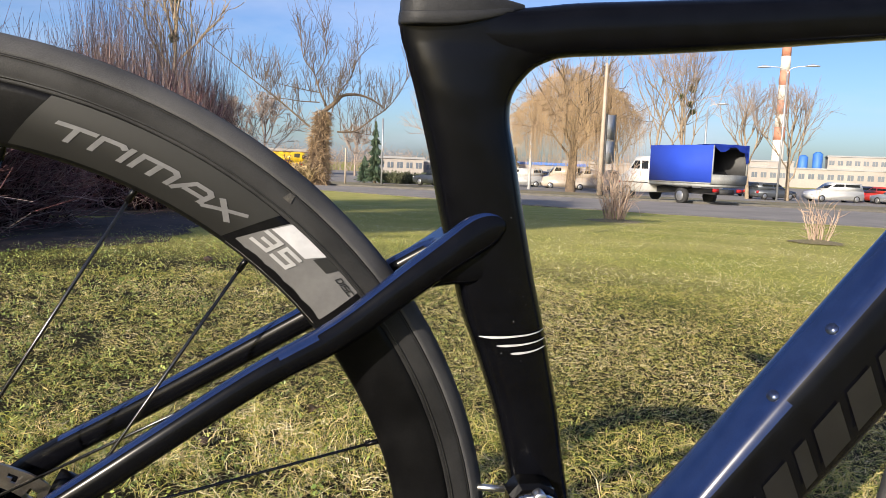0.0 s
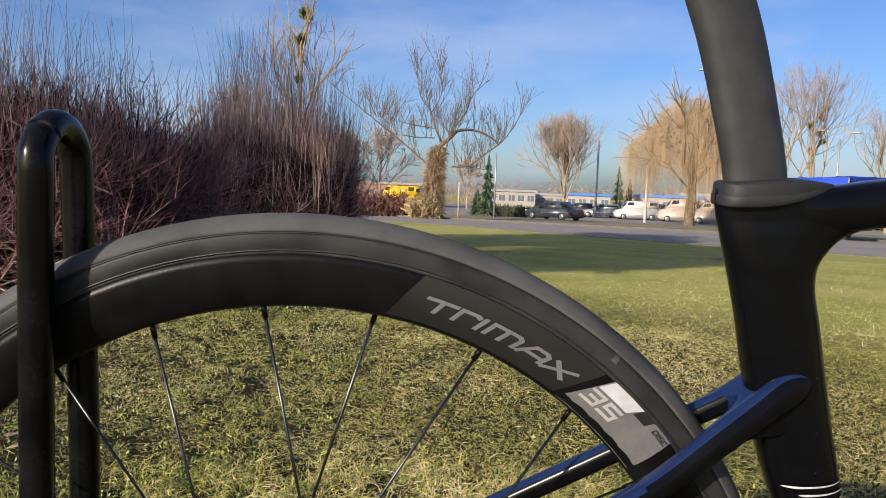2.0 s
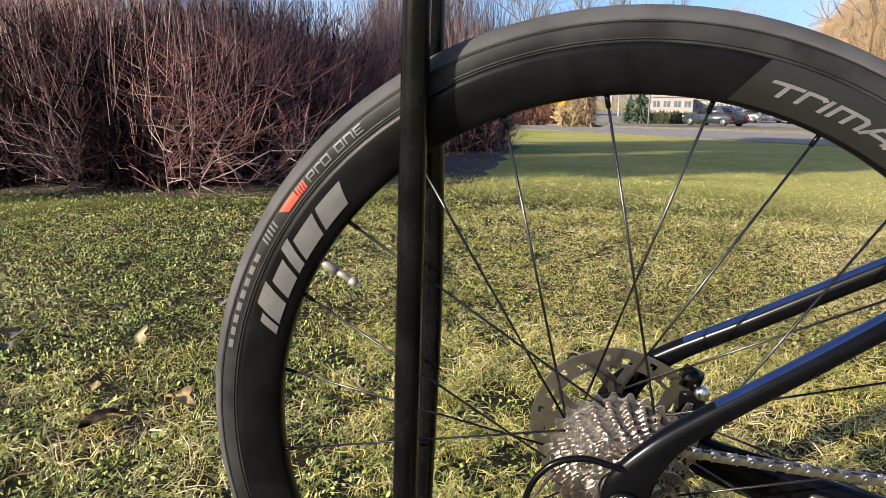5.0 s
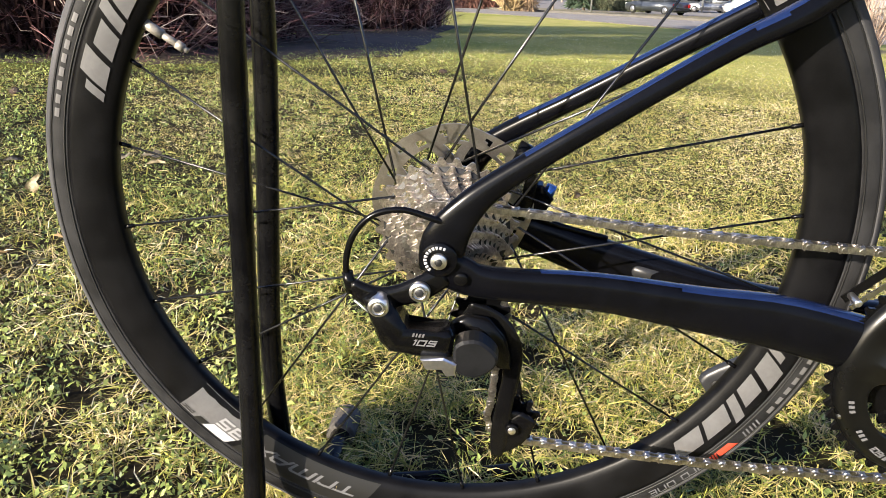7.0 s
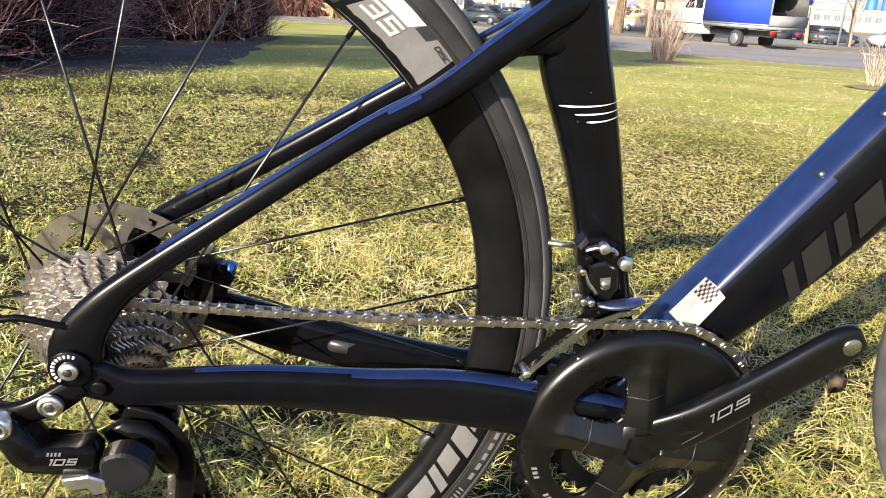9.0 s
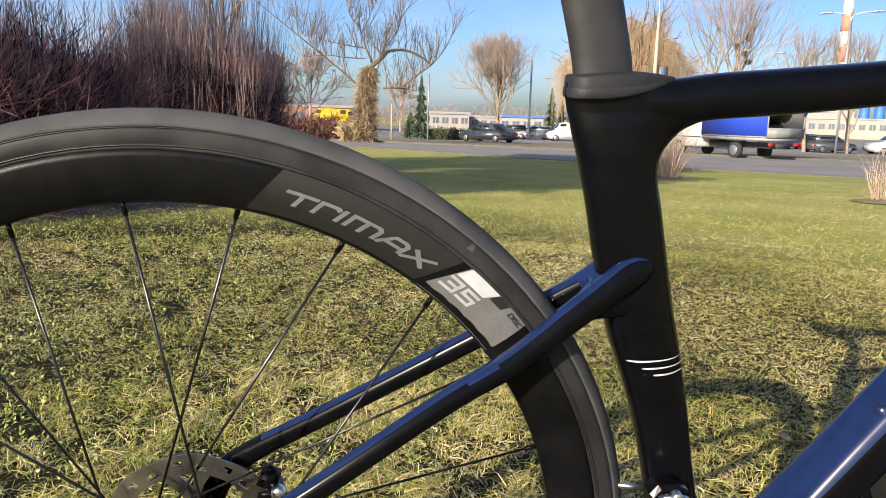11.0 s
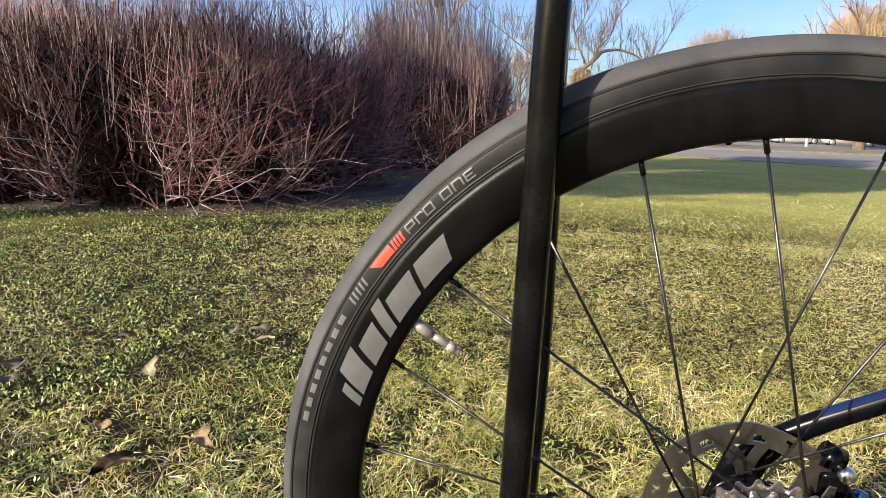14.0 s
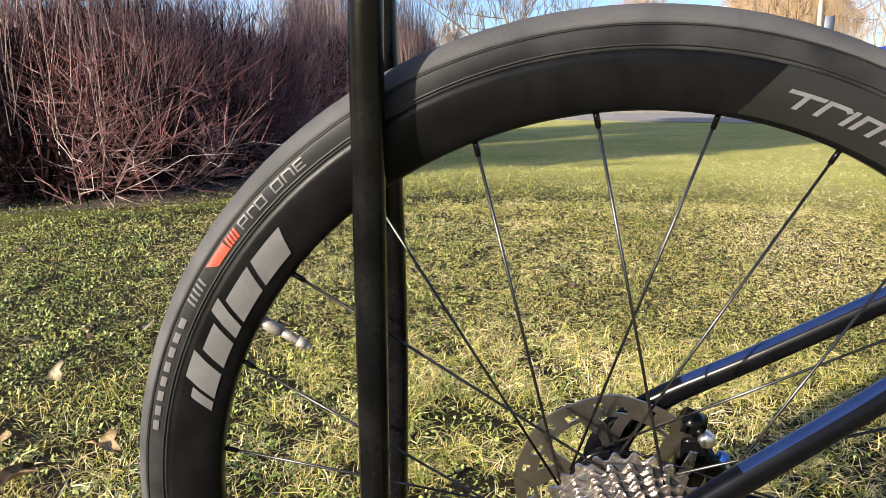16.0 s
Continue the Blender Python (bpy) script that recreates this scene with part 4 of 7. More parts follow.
def spider_face(n=300, m=26):
    """The dished outer face of the crankset with a rounded window between each pair of arms."""
    r_in, r_out = 0.014, 0.0966
    windows = []
    # no window behind the crank arm
    for a0, a1 in zip(SPIDER, SPIDER[1:]):
        windows.append((radians((a0 + a1) / 2), radians((a1 - a0) / 2), *((0.0525, 0.0215) if a0 > 150 else (0.0505, 0.0185))))

    def inside(r, a):
        for mid, half, rc, dr in windows:
            d = (a - mid + math.pi) % (2 * math.pi) - math.pi
            ha = half - math.asin(min(0.0150 / r, 0.95))
            if ha <= 0.02:
                continue
            q = (abs(d / ha) ** 3 + abs((r - rc) / dr) ** 3) ** (1 / 3)
            if q < 1.0:
                return q, mid + d / max(q, 0.2), rc + (r - rc) / max(q, 0.2)
        return None
    front = lambda r: CY - float(np.interp(r, (0.014, 0.022, 0.032, 0.046, 0.060, 0.070, 0.080, 0.088, 0.0930, 0.0960, 0.0966), (0.0145, 0.0143, 0.0132, 0.0105, 0.0080, 0.0074, 0.0090, 0.0092, 0.0075, 0.0035, 0.0015)))
    rad = [r_in + (r_out - r_in) * j / m for j in range(m + 1)]
    hole = {(i, j): inside(rad[j], 2 * math.pi * i / n) for i in range(n) for j in range(m + 1)}
    gone = lambda i, j: 0 <= j < m and all(hole[(i + di) % n, j + dj] for di in (0, 1) for dj in (0, 1))
    bm = bmesh.new()
    V = {}

    def vert(i, j, k):
        i %= n
        if (i, j, k) not in V:
            r, a = rad[j], 2 * math.pi * i / n
            if hole[i, j] and hole[i, j][0] > 0.55:
                _q, a, r = hole[i, j]
            # each arm rises to a ridge along its middle
            off = min(abs(r * math.sin(a - radians(b))) if math.cos(a - radians(b)) > 0 else 1.0 for b in SPIDER)
            ridge = 0.0070 * max(0.0, 1 - off / 0.0165) * min(1.0, max(0.0, (0.086 - r) / 0.02))
            y = front(r) - ridge + (0.0045 if k else 0.0)
            V[i, j, k] = bm.verts.new((BB[0] + r * math.cos(a), y, BB[1] + r * math.sin(a)))
        return V[i, j, k]
    for i in range(n):
        for j in range(m):
            if gone(i, j):
                continue
            bm.faces.new((vert(i, j, 0), vert(i, j + 1, 0), vert(i + 1, j + 1, 0), vert(i + 1, j, 0)))
            bm.faces.new((vert(i, j, 1), vert(i + 1, j, 1), vert(i + 1, j + 1, 1), vert(i, j + 1, 1)))
            for di, dj, p, q in ((-1, 0, (i, j), (i, j + 1)), (1, 0, (i + 1, j), (i + 1, j + 1)), (0, -1, (i, j), (i + 1, j)), (0, 1, (i, j + 1), (i + 1, j + 1))):
                if (dj and not 0 <= j + dj < m) or gone((i + di) % n, j + dj):
                    bm.faces.new((vert(*p, 0), vert(*q, 0), vert(*q, 1), vert(*p, 1)))
    bmesh.ops.recalc_face_normals(bm, faces=bm.faces[:])
    return bm


face = bp("spider", spider_face(), M_CRANK, crank, "dished glossy black face with four windows")
ARM = radians(34.5)
for da in SPIDER:
    # the seam across each arm where the ring is screwed on, and its bolt near the rim
    a = radians(da)
    c, s = math.cos(a), math.sin(a)
    bp("seam", loft([(BB[0] + 0.0455 * c - 0.016 * s, CY - 0.0110, BB[1] + 0.0455 * s + 0.016 * c, 0.0003, 0.0006), (BB[0] + 0.0455 * c, CY - 0.0178, BB[1] + 0.0455 * s, 0.0003, 0.0006), (BB[0] + 0.0455 * c + 0.016 * s, CY - 0.0110, BB[1] + 0.0455 * s - 0.016 * c, 0.0003, 0.0006)], 6, 2.0, 1), M_GREYPLATE, face)
for da in (35, 66, 128, 205, 262, 305):
    a = radians(da)
    bp("rim_rivet", disc_y(0.0020, CY - 0.0030, CY - 0.0062, BB[0] + 0.0945 * math.cos(a), BB[1] + 0.0945 * math.sin(a), 10), M_STEEL, crank)
c, s = math.cos(ARM), math.sin(ARM)
arm = bp("crank_arm", loft([(BB[0] - 0.006 * c, CY - 0.0080, BB[1] - 0.006 * s, 0.0150, 0.006), (BB[0] + 0.014 * c, CY - 0.0124, BB[1] + 0.014 * s, 0.0205, 0.0078), (BB[0] + 0.05 * c, CY - 0.0190, BB[1] + 0.05 * s, 0.0182, 0.0085), (BB[0] + 0.11 * c, CY - 0.0215, BB[1] + 0.11 * s, 0.0158, 0.0075), (BB[0] + 0.165 * c, CY - 0.0225, BB[1] + 0.165 * s, 0.0160, 0.0070), (BB[0] + 0.184 * c, CY - 0.0225, BB[1] + 0.184 * s, 0.0100, 0.0060)], 26, 3.6), M_CRANK, crank, "glossy black right crank arm")
bp("pedal_thread", disc_y(0.0072, CY - 0.0290, CY - 0.0305, BB[0] + 0.1725 * c, BB[1] + 0.1725 * s, 18), M_STEEL, crank)
bm, w = stroke_word("105", 0.0073, 0.20, 0.55, 2.15)
bm.transform(Matrix.Translation((BB[0], 0, BB[1])) @ Matrix.Rotation(-ARM, 4, "Y") @ Matrix.Translation((0.050, CY - 0.0300, 0.0010)) @ Matrix.Rotation(radians(90), 4, "X"))
bp("crank_lettering", bm, M_LIGHTINK, crank, "white number on the crank arm", False)
bm = box(0.028, 0.046, CY - 0.0291, CY - 0.0285, -0.0046, -0.0038)
bm.transform(Matrix.Translation((BB[0], 0, BB[1])) @ Matrix.Rotation(-ARM, 4, "Y"))
bp("crank_line", bm, M_GREYPLATE, crank, "thin grey line before the number", False)
for k in range(4):
    # small printed marks on the cover
    bm, w = blocks((0.5, 0.6, 0.5), 0.0044, 0.2, 0.3) if k != 1 else stroke_word("105", 0.0052, 0.24, 0.4, 1.2)
    a0 = (194, 227, 214, 235)[k]
    for v in bm.verts:
        a = radians(a0 + 9 * v.co.x / w)
        r = 0.0850 - v.co.y + 0.003
        v.co = Vector((BB[0] + r * math.cos(a), CY - 0.0101, BB[1] + r * math.sin(a)))
    bp("cover_mark", bm, M_LIGHTINK, crank, "", False)
s_, c_ = math.sin(ARM + math.pi), math.cos(ARM + math.pi)
left = bp("left_crank_arm", loft([(BB[0], 0.062, BB[1], 0.020, 0.0095), (BB[0] + 0.06 * c_, 0.066, BB[1] + 0.06 * s_, 0.0160, 0.0085), (BB[0] + 0.165 * c_, 0.074, BB[1] + 0.165 * s_, 0.0165, 0.0070), (BB[0] + 0.186 * c_, 0.074, BB[1] + 0.186 * s_, 0.0110, 0.0060)], 20, 2.8), M_GREYPLATE, None, "grey inner side of the left crank arm, no pedal")
bp("pedal_thread", disc_y(0.0072, 0.0655, 0.0668, BB[0] + 0.1725 * c_, BB[1] + 0.1725 * s_, 18), M_BLACKINK, left)

# chain: links along the upper run, the rings, the lower run and the pulleys
REAR_R, RING_R = 0.0303, 50 * 0.0127 / (2 * math.pi)
UPJ, LOJ = (0.032, -0.064), (0.0640, -0.163)
path = []
slope = math.atan2((BB[1] + RING_R) - REAR_R, BB[0])
for a in np.linspace(205, 93, 12):
    path.append((REAR_R * math.cos(radians(a)), -0.0385, REAR_R * math.sin(radians(a))))
for u in np.linspace(0.03, 0.97, 20):
    path.append((0.002 + (BB[0] - 0.006) * u, -0.0385 + (CY + 0.0385) * u, REAR_R + (BB[1] + RING_R - REAR_R) * u - 0.004 * math.sin(math.pi * u)))
for a in np.linspace(92, -92, 30):
    path.append((BB[0] + RING_R * math.cos(radians(a)), CY + 0.0006, BB[1] + RING_R * math.sin(radians(a))))
lo_end = (LOJ[0] + 0.004, LOJ[1] - 0.0215)
for u in np.linspace(0.02, 1, 20):
    path.append((BB[0] - 0.004 + (lo_end[0] - BB[0] + 0.004) * u, CY + (-0.040 - CY) * u, BB[1] - RING_R + (lo_end[1] - BB[1] + RING_R) * u - 0.005 * math.sin(math.pi * u)))
for a in np.linspace(-100, -205, 8):
    path.append((LOJ[0] + 0.0215 * math.cos(radians(a)), -0.040, LOJ[1] + 0.0215 * math.sin(radians(a))))
for a in np.linspace(-35, 60, 7):
    path.append((UPJ[0] + 0.0215 * math.cos(radians(a)), -0.036, UPJ[1] + 0.0215 * math.sin(radians(a))))
path = [np.array(p) for p in path]
cum = np.concatenate([[0], np.cumsum([np.linalg.norm(b - a) for a, b in zip(path, path[1:])])])
n_link = int(cum[-1] / 0.0127)


def along(d):
    return Vector([np.interp(d, cum, [p[i] for p in path]) for i in range(3)])


def link_mesh(outer):
    """Two waisted plates with their pins."""
    bm = bmesh.new()
    o = 0.0028 if outer else 0.0017
    ol = []
    for i in range(20):
        a = 2 * math.pi * i / 20
        cx_ = 0.00635 if math.cos(a) > 0 else -0.00635
        ol.append((cx_ + 0.0041 * math.cos(a), (0.0042 if abs(math.cos(a)) > 0.35 else 0.0027) * math.sin(a)))
    for sg in (-1, 1):
        plate_y(ol, sg * o, sg * (o + 0.0009), bm)
    for sg in (-1, 1):
        disc_y(0.0021, -0.0041, 0.0041, sg * 0.00635, 0, 10, bm) if outer else disc_y(0.0037, -0.0016, 0.0016, sg * 0.00635, 0, 10, bm)
    me = bpy.data.meshes.new("chain_link")
    bm.to_mesh(me); bm.free()
    me.materials.append(M_CHAIN)
    return me


links = (link_mesh(True), link_mesh(False))
chain = bp("chain", tube([tuple(along(0.0005)), tuple(along(0.004)), tuple(along(0.008))], 0.0018, 6, 1), M_CHAIN, None, "grey steel bicycle chain")
for i in range(n_link):
    a, b = along(i * 0.0127), along((i + 1) * 0.0127)
    d = (b - a).normalized()
    ob = new("link", links[i % 2])
    ob.parent = chain
    z = d.cross(Vector((0, 1, 0))).normalized() * -1
    y = z.cross(d)
    m = Matrix((d, y, z)).transposed().to_4x4()
    m.translation = (a + b) / 2 + Vector(UP)
    ob.matrix_basis = m

# rear derailleur
DY = -0.078
der = bp("rear_derailleur", slab_y([(-0.0560, -0.0300), (-0.0470, -0.0260), (-0.0360, -0.0285), (-0.0300, -0.0380), (-0.0250, -0.0480), (-0.0200, -0.0560), (0.0020, -0.0545), (0.0100, -0.0530), (0.0145, -0.0590), (0.0125, -0.0760), (0.0050, -0.0765), (-0.0140, -0.0775), (-0.0350, -0.0750), (-0.0430, -0.0670), (-0.0490, -0.0500)], DY - 0.0140, DY + 0.0080, 0.0045), M_ANOD, None, "black and silver rear derailleur")
bp("hanger_link", loft([(0.004, DY + 0.005, -0.014, 0.009, 0.0045), (-0.013, DY + 0.001, -0.0245, 0.0100, 0.005), (-0.030, DY - 0.001, -0.031, 0.0085, 0.005), (-0.047, DY - 0.002, -0.034, 0.0095, 0.005), (-0.066, DY - 0.002, -0.024, 0.0055, 0.004)], 14, 2.6), M_ANOD, der)
for x, z, o in ((-0.0131, -0.0242, 0.0), (-0.0425, -0.0342, 0.0095)):
    bp("pivot_bolt", disc_y(0.0080, DY - 0.0035, DY - 0.0085 - o, x, z, 22), M_SILVER, der, "silver pivot bolt")
    bp("bolt_rim", lathe([(0.0045, DY - 0.0088 - o), (0.0060, DY - 0.0092 - o), (0.0062, DY - 0.0080 - o), (0.0045, DY - 0.0080 - o)], 20), M_STEEL, der).location = (x, 0, z)
    bp("bolt_socket", disc_y(0.0034, DY - 0.0080 - o, DY - 0.0091 - o, x, z, 6), M_GREYPLATE, der)
bp("round_outer_plate", slab_y([(0.0290 + (0.0170 + 0.002 * math.cos(3 * t)) * math.cos(t), -0.0745 + 0.0165 * math.sin(t)) for t in (2 * math.pi * i / 28 for i in range(28))], DY - 0.0150, DY + 0.004, 0.0020), M_DARKPLATE, der, "rounded satin black plate", False)
bp("alloy_link", slab_y([(-0.0110, -0.0765), (0.0070, -0.0740), (0.0170, -0.0790), (0.0160, -0.0890), (0.0100, -0.0905), (0.0060, -0.0850), (-0.0070, -0.0850)], DY - 0.0165, DY - 0.006, 0.0015), M_SILVER, der, "bright alloy link", False)
bp("lower_link", slab_y([(-0.0120, -0.0780), (-0.0060, -0.0860), (0.0080, -0.0920), (0.0160, -0.0915), (0.0100, -0.0780)], DY - 0.0120, DY + 0.006, 0.002), M_ANOD, der, "", False)
bp("upper_cage", slab_y([(0.0080, -0.0608), (0.0213, -0.0521), (0.0385, -0.0545), (0.0526, -0.0702), (0.0579, -0.0863), (0.0600, -0.1000), (0.0500, -0.1000), (0.0429, -0.0900), (0.0300, -0.0800), (0.0120, -0.0750)], -0.0660, -0.0560, 0.004), M_ANOD, der, "curved black upper cage")
bm, w = stroke_word("105", 0.0050, 0.26, 0.5, 1.6)
bm.transform(Matrix.Translation((-0.0195, DY - 0.0148, -0.0652)) @ Matrix.Rotation(radians(90), 4, "X"))
bp("derailleur_lettering", bm, M_LIGHTINK, der, "pale number on the derailleur", False)
bm, w = blocks((0.5, 0.4, 0.5, 0.5), 0.0032, 0.3, 0.3)
bm.transform(Matrix.Translation((-0.0175, DY - 0.0148, -0.0580)) @ Matrix.Rotation(radians(90), 4, "X"))
bp("derailleur_mark", bm, M_GREYINK, der, "", False)
bp("cage_plate", loft([(0.020, -0.052, -0.056, 0.010, 0.0018), (0.042, -0.053, -0.066, 0.0130, 0.0022), (0.058, -0.054, -0.086, 0.0095, 0.0024), (0.0600, -0.054, -0.110, 0.0072, 0.0024), (0.0565, -0.054, -0.140, 0.0070, 0.0022), (0.0540, -0.053, -0.175, 0.0075, 0.0020), (0.0530, -0.053, -0.194, 0.0045, 0.0018)], 16, 3.0), M_ANOD, der, "curved black cage plate")
bp("cage_foot", loft([(0.050, -0.052, -0.190, 0.006, 0.002), (0.064, -0.052, -0.172, 0.013, 0.002), (0.078, -0.052, -0.152, 0.008, 0.002)], 14, 2.6), M_ANOD, der)
bp("inner_cage_plate", loft([(0.024, -0.030, -0.060, 0.011, 0.0015), (0.052, -0.031, -0.105, 0.009, 0.0015), (0.063, -0.032, -0.163, 0.013, 0.0015)], 12, 3.0), M_ANOD, der)
for (x, z), t in ((UPJ, 11), (LOJ, 11)):
    bp("pulley", toothed(t, -0.042, 0.0028, 0.004, 0.0028, x, z), M_ANOD, der, "toothed black jockey wheel", False)
    bp("pulley_cover", disc_y(0.0150, -0.0490, -0.0525, x, z, 30), M_ANOD, der)
    bp("pulley_bolt", disc_y(0.0056, -0.0540, -0.0580, x, z, 16), M_ANOD, der)
    bp("pulley_screw", disc_y(0.0034, -0.0575, -0.0592, x, z, 12), M_SILVER, der)
bp("shift_cable", tube([(-0.066, DY - 0.002, -0.026), (-0.0690, DY - 0.002, -0.008), (-0.0640, DY - 0.001, 0.014), (-0.0500, DY, 0.031), (-0.0290, DY + 0.001, 0.037), (-0.008, DY + 0.003, 0.0315), (0.006, DY + 0.008, 0.025)], 0.0024, 10, 6), M_ANOD, der, "black looped shift cable")
bp("cable_stop", tube([(-0.065, DY - 0.002, -0.030), (-0.0680, DY - 0.002, -0.014)], 0.0044, 10, 1), M_ANOD, der)
bp("cable_tail", tube([(-0.062, DY - 0.008, -0.034), (-0.045, DY - 0.010, -0.047)], 0.0009, 6, 1), M_SILVER, der)

# front derailleur on the seat tube
fd = bp("front_derailleur", slab_y([(0.3440, 0.0720), (0.3500, 0.0790), (0.3640, 0.0790), (0.3740, 0.0740), (0.3790, 0.0640), (0.3800, 0.0480), (0.3830, 0.0360), (0.3700, 0.0330), (0.3600, 0.0360), (0.3510, 0.0470), (0.3460, 0.0600)], -0.036, -0.018, 0.003), M_ANOD, None, "black and steel front derailleur", False)
bp("front_link", slab_y([(0.3520, 0.0600), (0.3640, 0.0640), (0.3740, 0.0580), (0.3770, 0.0420), (0.3720, 0.0330), (0.3600, 0.0360), (0.3540, 0.0480)], -0.0435, -0.037, 0.002), M_CRANK, fd, "", False)
bp("link_window", slab_y([(0.3610, 0.0510), (0.3690, 0.0520), (0.3700, 0.0440), (0.3630, 0.0425)], -0.0442, -0.0425, 0.0004), M_SILVER, fd, "", False)
bp("clamp_arm", loft([(0.366, -0.012, 0.070, 0.012, 0.006), (0.360, -0.024, 0.068, 0.012, 0.006)], 12), M_ANOD, fd)
bp("upper_lever", loft([(0.349, -0.038, 0.0710, 0.0018, 0.003), (0.357, -0.041, 0.0745, 0.002, 0.003), (0.367, -0.041, 0.0730, 0.0018, 0.003), (0.372, -0.039, 0.0695, 0.0016, 0.003)], 12, 2.6), M_STEEL, fd)
bp("clamp_bolt", tube([(0.3770, -0.034, 0.0610), (0.3865, -0.035, 0.0602)], 0.0032, 8, 1), M_SILVER, fd, "silver cable clamp bolt")
for x, z in ((0.3465, 0.0360), (0.3520, 0.0310), (0.3580, 0.0300)):
    bp("limit_screw", disc_y(0.0030, -0.036, -0.0440, x, z, 10), M_STEEL, fd)
bp("pivot_pin", disc_y(0.0026, -0.036, -0.0450, 0.3475, 0.0560, 10), M_STEEL, fd)
for x, z, r, m_ in ((0.361, 0.0745, 0.0042, M_SILVER), (0.379, 0.0620, 0.0048, M_SILVER), (0.366, 0.0455, 0.0036, M_STEEL), (0.350, 0.0660, 0.0030, M_ANOD)):
    bp("derailleur_screw", disc_y(r, -0.038, -0.0455, x, z, 14), m_, fd)
bp("side_plate", loft([(0.350, -0.040, 0.056, 0.0012, 0.0014), (0.354, -0.042, 0.046, 0.0014, 0.0014), (0.361, -0.043, 0.038, 0.0014, 0.0014)], 10), M_STEEL, fd)
bp("cage_bridge", loft([(0.362, -0.045, 0.0300, 0.0014, 0.003), (0.372, -0.047, 0.0305, 0.0022, 0.006), (0.384, -0.048, 0.0325, 0.0026, 0.007), (0.396, -0.046, 0.0345, 0.0014, 0.004)], 12, 2.8), M_BLUESTEEL, fd, "polished bridge plate")
for y, w in ((-0.0390, 0.0070), (-0.0530, 0.0042)):
    bp("cage_side", stroke([(0.392, 0.028), (0.376, 0.0255), (0.356, 0.0165), (0.336, -0.001), (0.318, -0.019), (0.308, -0.029)], w, y, None, 0.0012), M_STEEL if y < -0.05 else M_ANOD, fd, "steel cage plate", False)
bp("cage_tie", disc_y(0.003, -0.039, -0.054, 0.3125, -0.0245, 10), M_SILVER, fd)
bp("limit_pin", tube([(0.326, -0.006, 0.0635), (0.352, -0.010, 0.0625)], 0.0022, 8, 1), M_SILVER, fd)

# marks and bolts of the down tube
dirx = Vector((0.619, 0, 0.785)).normalized()
nrm = Vector((-dirx.z, 0, dirx.x))


def dtp(u, v, y):
    """u along the down tube from its foot, v across it upwards."""
    return Vector((0.507, y, 0.0324)) + dirx * (u - 0.0725) + nrm * v


bm = bmesh.new()
q = [dtp(0.008, 0.0384, -0.010), dtp(0.048, 0.0384, -0.010), dtp(0.049, 0.0362, -0.0228), dtp(0.047, 0.0250, -0.0284), dtp(0.008, 0.0230, -0.0288), dtp(0.008, 0.0358, -0.0236)]
vs = [bm.verts.new(p) for p in q]
bm.faces.new((vs[0], vs[1], vs[2], vs[5])); bm.faces.new((vs[5], vs[2], vs[3], vs[4]))
bmesh.ops.recalc_face_normals(bm, faces=bm.faces[:])
sticker = bp("sticker", bm, M_STICKER, down_tube, "white sticker with a chequered band", False)
for i in range(8):
    for j in range(5):
        if (i + j) % 2 == 0:
            # four rows over the rounded edge, four down the side
            u0 = 0.0330 + 0.0030 * j
            bm = bmesh.new()
            cr = []
            for du, k in ((0, i), (0.0030, i), (0.0030, i + 1), (0, i + 1)):
                if k <= 4:
                    y, v = -0.0130 - 0.0098 * k / 4, 0.0380 - 0.0018 * k / 4
                else:
                    v = 0.0362 - 0.0016 * (k - 4)
                    y = -0.0229 - (0.0362 - v) * 0.50
                cr.append(bm.verts.new(dtp(u0 + du, v + 0.0006, y - 0.0006)))
            bm.faces.new(cr)
            bp("check", bm, M_BLACKINK, sticker, "", False)
# a large mark along the tube's side in darker grey, as plain slanted blocks
x = 0.078
for w in (0.011, 0.024, 0.012, 0.026, 0.024, 0.024):
    bm, _w = blocks((w / 0.030,), 0.030, 0.45, 0)
    for v in bm.verts:
        v.co = dtp(x + v.co.x, -0.022 + v.co.y * 0.95, -0.0276)
    bp("tube_mark", bm, M_DIMINK, down_tube, "dim grey slanted block", False)
    x += w + 0.008
for u in (0.163, 0.224):
    c0 = dtp(u, 0.0352, -0.012)
    bm = tube([c0, c0 + nrm * 0.0028 + Vector((0, -0.001, 0))], 0.0042, 14, 1)
    bp("bottle_bolt", bm, M_BLUESTEEL, down_tube, "flush bottle cage bolt")

# ---- the stand ----
stand = base("bicycle_stand", pose(-0.165, 0, 0), "black painted steel hoop stand round the rear wheel", "bicycle stand")
TILT_M = pose(0, 0.0258, 0, LEANING)


def sp(x, y, z):
    """A point of the bicycle's space in the stand's."""
    p = TILT_M @ Vector((x, y, z + R_TYRE))
    return (p.x + 0.165, p.y, p.z)


